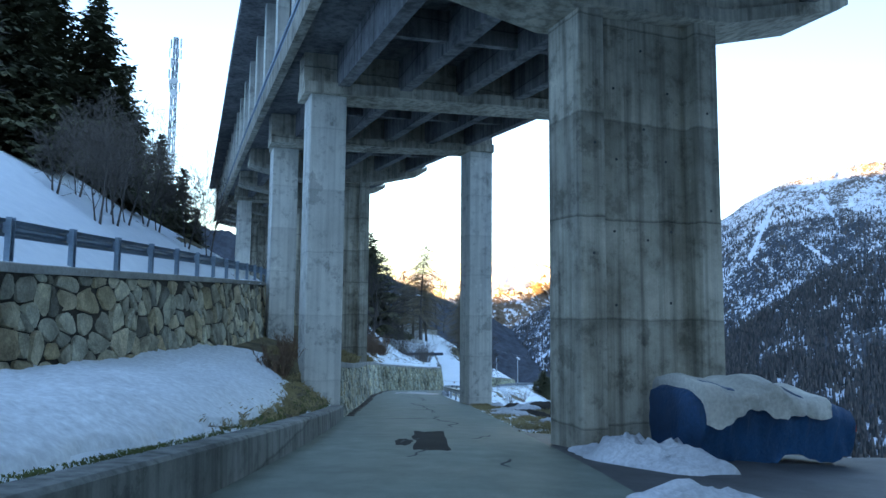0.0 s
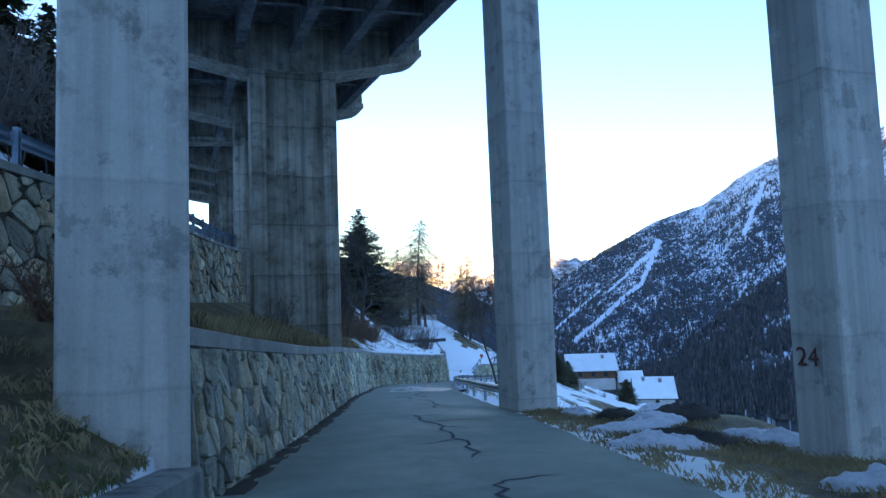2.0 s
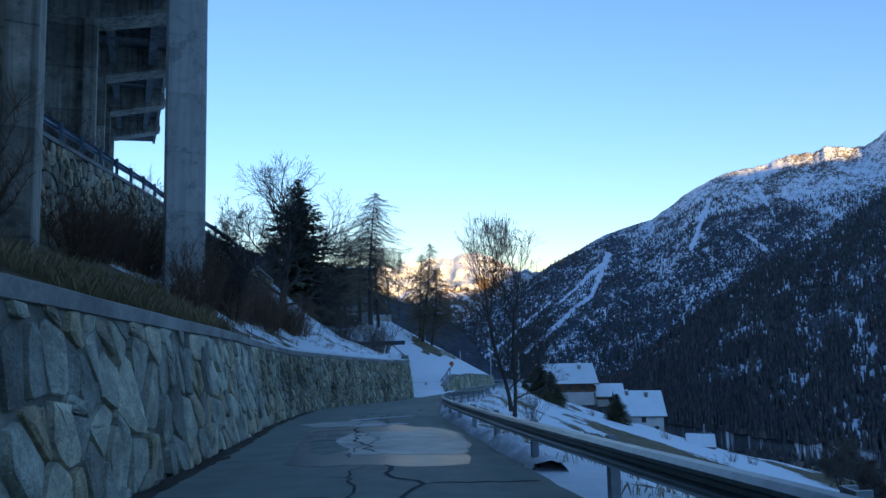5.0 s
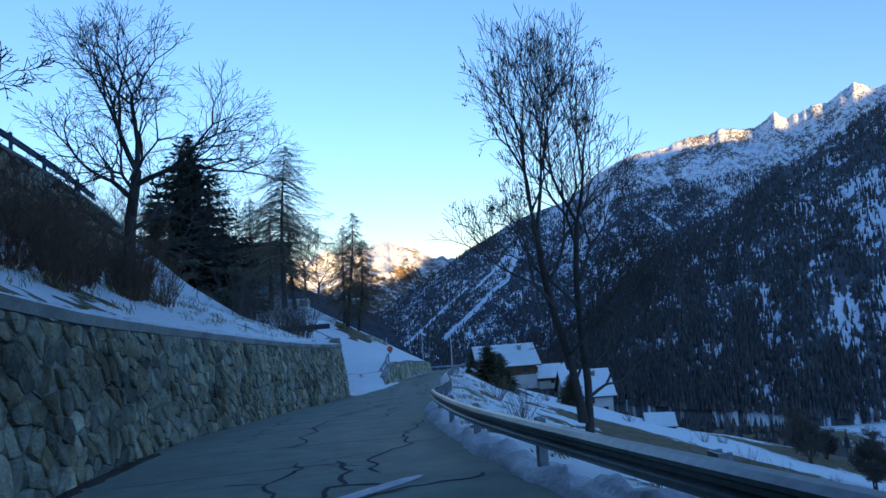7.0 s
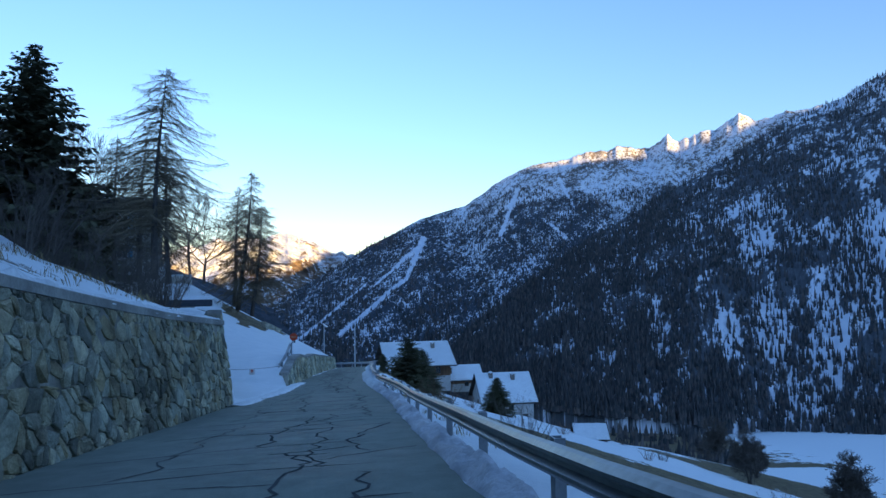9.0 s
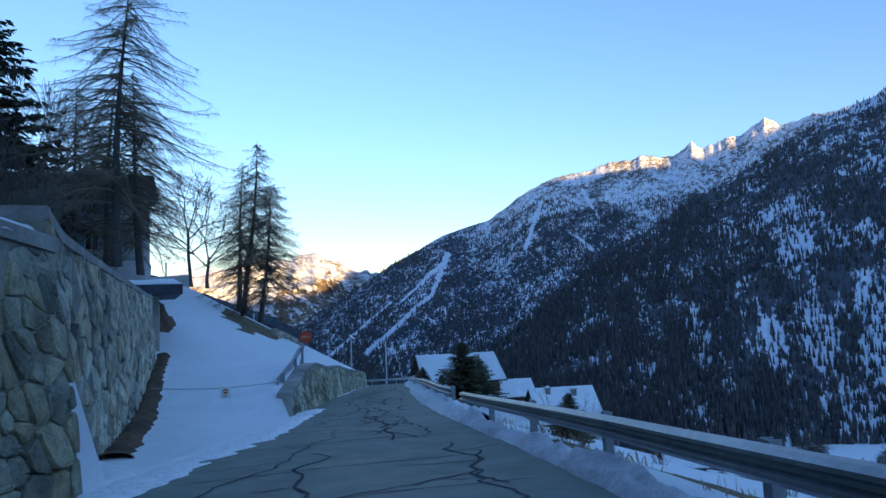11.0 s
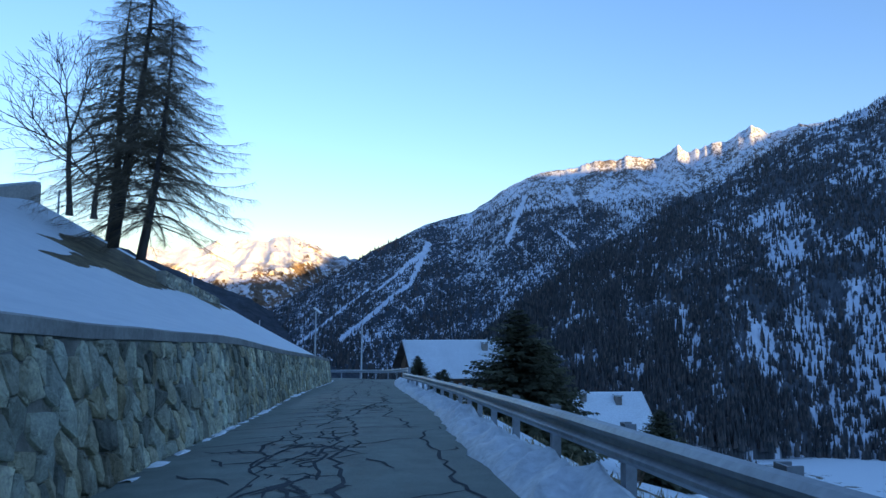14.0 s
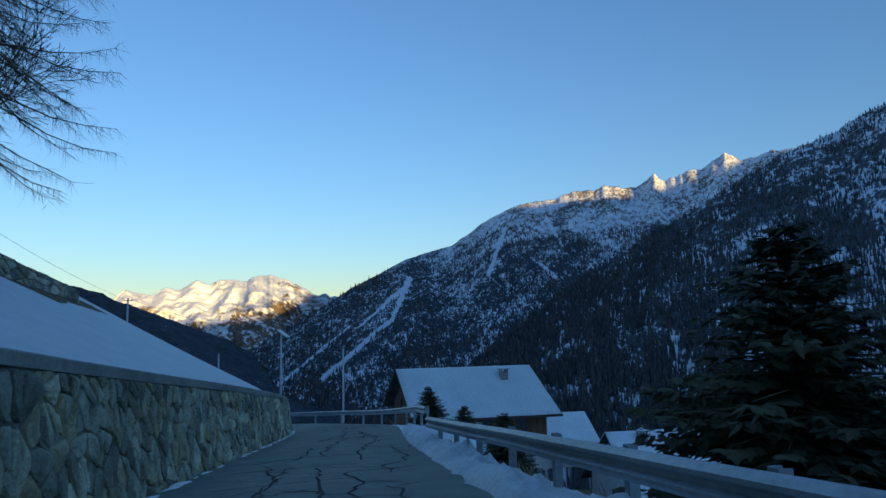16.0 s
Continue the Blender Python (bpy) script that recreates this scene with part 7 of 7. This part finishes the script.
# ---------------------------------------------------------------- yard: covered trailer and tractor
def wheel(parent, m, r, w, rim_mat):
    v, f, n = [], [], 28
    prof = [(0.55, -0.5), (0.9, -0.5), (0.98, -0.36), (1.0, 0.0), (0.98, 0.36), (0.9, 0.5), (0.55, 0.5)]
    for i in range(n):
        a = 2 * math.pi * i / n
        lug = 1.0 if i % 2 else 0.965
        for rr, ww in prof:
            k = r * rr * (lug if rr > 0.95 else 1)
            v.append((k * math.cos(a), ww * w, k * math.sin(a)))
    q = len(prof)
    for i in range(n):
        for j in range(q):
            f.append((i * q + j, ((i + 1) % n) * q + j, ((i + 1) % n) * q + (j + 1) % q, i * q + (j + 1) % q))
    wh = new("wheel")
    wh.parent = parent
    wh.matrix_local = m
    link_mesh("tyre", raw_mesh("tyre", v, f), M_RUBBER, wh, smooth=True)
    bm = bmesh.new()
    bmesh.ops.create_cone(bm, cap_ends=True, segments=20, radius1=r * 0.58, radius2=r * 0.58, depth=w * 0.6, matrix=Matrix.Rotation(radians(90), 4, "X"))
    bmesh.ops.create_cone(bm, cap_ends=True, segments=12, radius1=r * 0.2, radius2=r * 0.16, depth=w * 0.9, matrix=Matrix.Rotation(radians(90), 4, "X"))
    part("rim", bm, rim_mat, wh)
    return wh


def draped(name, lx, ly, base, top, mat, parent, seed, label, crown=0.12, flare=0.12, x0=0.0, x1=1.0, taper=None):
    """A tarpaulin draped over a load: rounded top, folded sides, uneven hem."""
    n, m = 44, 26
    v = []
    for i in range(n + 1):
        u = x0 + (x1 - x0) * i / n
        x = -lx + 2 * lx * u
        t = taper(u) if taper else 1.0
        for j in range(m + 1):
            w = -1 + 2 * j / m
            a = abs(w)
            if a < 0.5:
                y, z = w * 2 * ly * 0.9, top * t + crown * (1 - (2 * a) ** 2)
            else:
                k = (a - 0.5) / 0.5
                y = math.copysign(ly * (0.9 + 0.1 * min(1, k * 4) + flare * k), w)
                hem = base + 0.26 * noise.noise(Vector((x * 1.5, w, seed))) + 0.07 * noise.noise(Vector((x * 5, w, seed)))
                z = top * t + (hem - top * t) * k
            fold = 0.13 * noise.noise(Vector((x * 2.8, seed, a * 2.2))) + 0.06 * noise.noise(Vector((x * 9, seed, z * 2)))
            v.append((x, y + math.copysign(fold * (1 if a > 0.45 else 0.2), w), z + (0.09 * noise.noise(Vector((x * 2.4, y * 2.4, seed))) if a < 0.5 else 0)))
    q = m + 1
    f = [(i * q + j, (i + 1) * q + j, (i + 1) * q + j + 1, i * q + j + 1) for i in range(n) for j in range(m)]
    for e in (0, n):
        k = len(v)
        row = [e * q + j for j in range(q)]
        f.append(tuple(row if e == 0 else row[::-1]))
    ob = link_mesh(name, raw_mesh(name, v, f), mat, parent, label, True)
    return ob


def trailer():
    x, y = 5.05, 12.0
    t = thing("trailer", pose(x, y, ground_z(x, y), rz=17), "boat trailer under a blue and cream tarpaulin beside the pier", "trailer")
    shape = lambda u: 1.04 - 0.34 * max(0, u - 0.5) / 0.5 - 0.14 * max(0, 0.1 - u) / 0.1 + 0.03 * math.sin(17 * u)  # noqa: E731
    draped("tarpaulin", 1.5, 0.72, 0.1, 1.2, M_TARP_B, t, 3.0, "dusty blue tarpaulin", taper=shape, flare=-0.16)
    draped("top_cover", 1.2, 0.73, 0.84, 1.24, M_TARP_W, t, 6.0, "cream tarpaulin over the top", taper=lambda u: shape(0.1 + 0.7 * u), flare=0.02).matrix_local = pose(-0.22, -0.02, 0.0)
    for s in (-1, 1):
        part("chassis_rail", box((-1.4, s * 0.45 - 0.04, 0.3), (1.6, s * 0.45 + 0.04, 0.4)), M_RED, t)
        wheel(t, pose(-0.1, s * 0.42, 0.22), 0.22, 0.16, M_RUST)
    part("drawbar", box((1.3, -0.09, 0.4), (2.2, 0.05, 0.54), None, 0.01), M_RED, t, "red steel drawbar")
    part("jockey_post", box((1.62, -0.04, 0.0), (1.7, 0.04, 0.42)), M_RED, t)
    link_mesh("rope", tube((-1.4, -0.8, 0.3), (-1.15, -0.95, 0.02), 0.012, sides=6), M_WHITE, t)
    return t


trailer()


def link_can(r, h):
    """A short upright can with a domed lid."""
    bm = bmesh.new()
    bmesh.ops.create_cone(bm, cap_ends=True, segments=18, radius1=r, radius2=r, depth=h, matrix=Matrix.Translation((0, 0, h / 2)))
    bmesh.ops.create_cone(bm, cap_ends=True, segments=18, radius1=r * 1.15, radius2=r * 0.5, depth=0.08, matrix=Matrix.Translation((0, 0, h + 0.03)))
    return bm


def tractor():
    x, y = 3.62, 18.5
    t = thing("tractor", pose(x, y, ground_z(x, y), rz=98), "old green tractor with bare engine, half covered by a green tarpaulin", "tractor")
    part("engine", box((0.15, -0.2, 0.5), (1.2, 0.2, 0.9), None, 0.05), M_STEEL_DARK, t, "dark oily engine block")
    part("radiator", box((1.2, -0.26, 0.55), (1.36, 0.26, 1.02), None, 0.03), M_GREEN, t)
    part("grille", box((1.362, -0.22, 0.6), (1.4, 0.22, 0.98)), M_STEEL_DARK, t)
    part("air_filter", link_can(0.1, 0.34), M_RUBBER, t).matrix_local = pose(0.75, -0.3, 0.86)
    part("gearbox", box((-1.25, -0.24, 0.35), (0.2, 0.24, 0.75), None, 0.05), M_GREEN, t)
    part("front_axle", box((1.1, -0.55, 0.26), (1.25, 0.55, 0.38), None, 0.02), M_GREEN, t)
    part("side_rail", box((-0.6, -0.5, 0.3), (1.0, -0.42, 0.42), None, 0.015), M_GREEN, t, "worn green side rail")
    part("toolbox", box((0.1, -0.56, 0.42), (0.55, -0.36, 0.62), None, 0.02), M_GREEN, t)
    for s in (-1, 1):
        wheel(t, pose(-1.05, s * 0.62, 0.5), 0.5, 0.3, M_RUST)
        wheel(t, pose(1.18, s * 0.6, 0.36), 0.36, 0.2, M_RUBBER)
    link_mesh("steering_wheel", tube((-0.45, 0, 1.16), (-0.47, 0, 1.2), 0.2, sides=20), M_RUBBER, t)
    part("seat", box((-1.15, -0.22, 0.92), (-0.75, 0.22, 1.02), None, 0.03), M_RUBBER, t)
    draped("tarpaulin", 0.98, 0.6, 0.78, 1.3, M_TARP_G, t, 8.0, "bright green tarpaulin", taper=lambda u: 0.92 + 0.1 * math.sin(3 * u)).matrix_local = pose(-0.35, 0, 0)
    return t


tractor()


# pier numbers painted on the concrete
def pier_number(text, q, s, z, side):
    cu = bpy.data.curves.new("pier_number", "FONT")
    cu.body, cu.size, cu.extrude = text, 0.42, 0.002
    ob = new("pier_number", cu)
    cu.materials.append(M_PAINT_NUM)
    ob.parent = viaduct
    ang = math.degrees(math.atan2(AX.y, AX.x))
    ob.matrix_local = Matrix.Translation(via(q, s, z)) @ pose(0, 0, 0, rz=ang + 180) @ pose(0, 0, 0, rx=90)
    ob["label"] = "faded red painted number"
    return ob


pier_number("24", 13.44 + 0.55 - 0.02, 22.8, -2.62, -1)
pier_number("23", 8.95 - 1.74 - 0.02, 12.3, -0.75, -1)


# ---------------------------------------------------------------- road surface details
def ribbons(name, label, lines, mat, lift=0.007):
    v, f = [], []
    for pts, w0 in lines:
        k = len(v)
        ps = [on_road(y, fr) + Vector((0, 0, lift)) for y, fr in pts]
        for i, p in enumerate(ps):
            d = ps[min(i + 1, len(ps) - 1)] - ps[max(i - 1, 0)]
            s = Vector((d.y, -d.x, 0)).normalized() * (w0 * 0.5 * (0.35 + 0.9 * abs(noise.noise(p * 2.3)) + 0.2) * (0.3 if i in (0, len(ps) - 1) else 1))
            v += [p - s, p + s]
        for i in range(len(ps) - 1):
            f.append((k + 2 * i, k + 2 * i + 1, k + 2 * i + 3, k + 2 * i + 2))
    return tagged(link_mesh(name, raw_mesh(name, v, f), mat), label, "crack", kind="stuff")


rng = random.Random(21)
lines = []


def crack(y, fr, dy, df, n, w, wob):
    pts = []
    for _ in range(n):
        pts.append((y, min(max(fr, 0.03), 0.97)))
        y += dy * rng.uniform(0.5, 1.4) + rng.uniform(-1, 1) * wob * 0.5
        fr += df * rng.uniform(0.4, 1.5) + rng.uniform(-1, 1) * wob * 0.11
    lines.append((pts, w))
    return pts


for base, y0, y1, w in ((0.62, 18, 60, 0.09), (0.5, 40, 62, 0.05), (0.55, 62, 108, 0.07), (0.74, 66, 110, 0.055), (0.84, 84, 175, 0.06), (0.3, 72, 150, 0.04), (0.66, 104, 178, 0.075), (0.5, 108, 178, 0.06), (0.38, 112, 178, 0.055)):
    y, fr = y0, base
    while y < y1:
        pts = crack(y, fr, 0.28, 0, rng.randrange(14, 34), w, 0.26)
        for p in pts[3::5]:
            if rng.random() < 0.62:
                crack(p[0], p[1], rng.uniform(-0.1, 0.16), rng.choice((-1, 1)) * 0.03, rng.randrange(4, 11), w * 0.65, 0.2)
        y, fr = pts[-1][0] + rng.uniform(0.2, 2.5), base + rng.uniform(-0.06, 0.06)
for y in list(np.arange(64, 116, 3.1)) + list(np.arange(116, 176, 2.3)):
    crack(float(y) + rng.uniform(-0.6, 0.6), rng.uniform(0.03, 0.3), rng.uniform(-0.04, 0.04), 0.045, rng.randrange(9, 20), 0.035, 0.12)
for y, fr, r in ((126, 0.44, 60), (131, 0.45, 40), (120, 0.6, 26), (140, 0.6, 30)):
    for _ in range(r):
        crack(y + rng.gauss(0, 1.3), fr + rng.gauss(0, 0.09), rng.uniform(-0.25, 0.25), rng.uniform(-0.03, 0.03), rng.randrange(3, 8), 0.06, 0.2)
for y, fr in ((11, 0.42), (13.4, 0.38), (14.6, 0.68), (10, 0.72)):
    crack(y, fr, 0.2, 0.012, 8, 0.07, 0.15)
ribbons("road_crack", "dark branching cracks in the old asphalt", lines, M_CRACK)


def road_patch(name, label, cy, cf, ry, rf, mat, seed, lift, kind="", square=0.0):
    c = on_road(cy, cf) + Vector((0, 0, lift))
    v, n = [c], 40
    for i in range(n):
        a = 2 * math.pi * i / n
        k = 1 + 0.3 * noise.noise(Vector((2 * math.cos(a), 2 * math.sin(a), seed)))
        if square:
            k *= (1 / max(abs(math.cos(a)), abs(math.sin(a)))) ** square
        v.append(on_road(cy + ry * k * math.sin(a), cf + rf * k * math.cos(a)) + Vector((0, 0, lift)))
    f = [(0, 1 + i, 1 + (i + 1) % n) for i in range(n)]
    return tagged(link_mesh(name, raw_mesh(name, v, f), mat), label, "patch", kind=kind)


road_patch("asphalt_patch", "dark square repair patch in the asphalt", 14.2, 0.5, 2.1, 0.07, M_PATCH, 1.0, 0.006, square=0.8)
road_patch("asphalt_patch", "small dark stain on the asphalt", 13.6, 0.39, 0.7, 0.035, M_PATCH, 2.0, 0.006)
M_PALE_PATCH = simple("pale_asphalt", (0.42, 0.42, 0.38), 0.5, var=0.4, scale=5, bumps=0.3)
M_WET_PATCH = simple("damp_dark_asphalt", (0.075, 0.08, 0.075), 0.3, var=0.4, scale=5, bumps=0.3)
road_patch("asphalt_patch", "damp dark asphalt round a pale patch", 55.6, 0.6, 5.0, 0.34, M_WET_PATCH, 3.0, 0.004, square=0.4)
road_patch("asphalt_patch", "pale asphalt patch with ragged edges", 55.0, 0.68, 3.0, 0.26, M_PALE_PATCH, 4.0, 0.0075, square=0.3)
road_patch("asphalt_patch", "pale strip of asphalt on the bend", 61.6, 0.42, 1.3, 0.22, M_PALE_PATCH, 6.0, 0.006, square=0.3)
# windscreen reflections painted on the road as pale ribbons in the snow material
ribbons("snow_streak", "thin pale streaks on the asphalt in place of windscreen reflections", [([(63.1 + 2.4 * k, 0.44 + 0.38 * k) for k in np.linspace(0, 1, 12)], 0.3), ([(60.1 + 1.0 * k, 0.48 + 0.28 * k) for k in np.linspace(0, 1, 10)], 0.34)], M_SNOW_DIRTY, 0.012)


# ---------------------------------------------------------------- stones of the walls
def lay_stones(top, length, h_u, place, at, cell, seed, near, mat=M_STONE):
    rest_v, rest_f, made = [], [], 0
    jobs = []
    for i, (pts, proud, r) in enumerate(rubble(length, h_u, cell[0], cell[1], seed, *cell[2:])):
        um = sum(p[0] for p in pts) / len(pts)
        jobs.append((near(at(um)[0].y), i, pts, proud))
    for close, i, pts, proud in jobs:
        if close and made < 300:
            cu, cw = sum(p[0] for p in pts) / len(pts), sum(p[1] for p in pts) / len(pts)
            c = place(cu, cw, 0.0)
            v, f = stone_solid(pts, proud, seed * 1000 + i, place)
            ob = link_mesh("stone", raw_mesh("stone", [p - c for p in v], f), mat, top)
            ob.location = c
            made += 1
        else:
            v, f = stone_solid(pts, proud, seed * 1000 + i, place)
            k = len(rest_v)
            rest_v += v
            rest_f += [tuple(a + k for a in q) for q in f]
    if rest_v:
        tagged(link_mesh("stonework", raw_mesh("stonework", rest_v, rest_f), mat, top), kind="stuff")


for job in PENDING_STONES:
    lay_stones(*job)
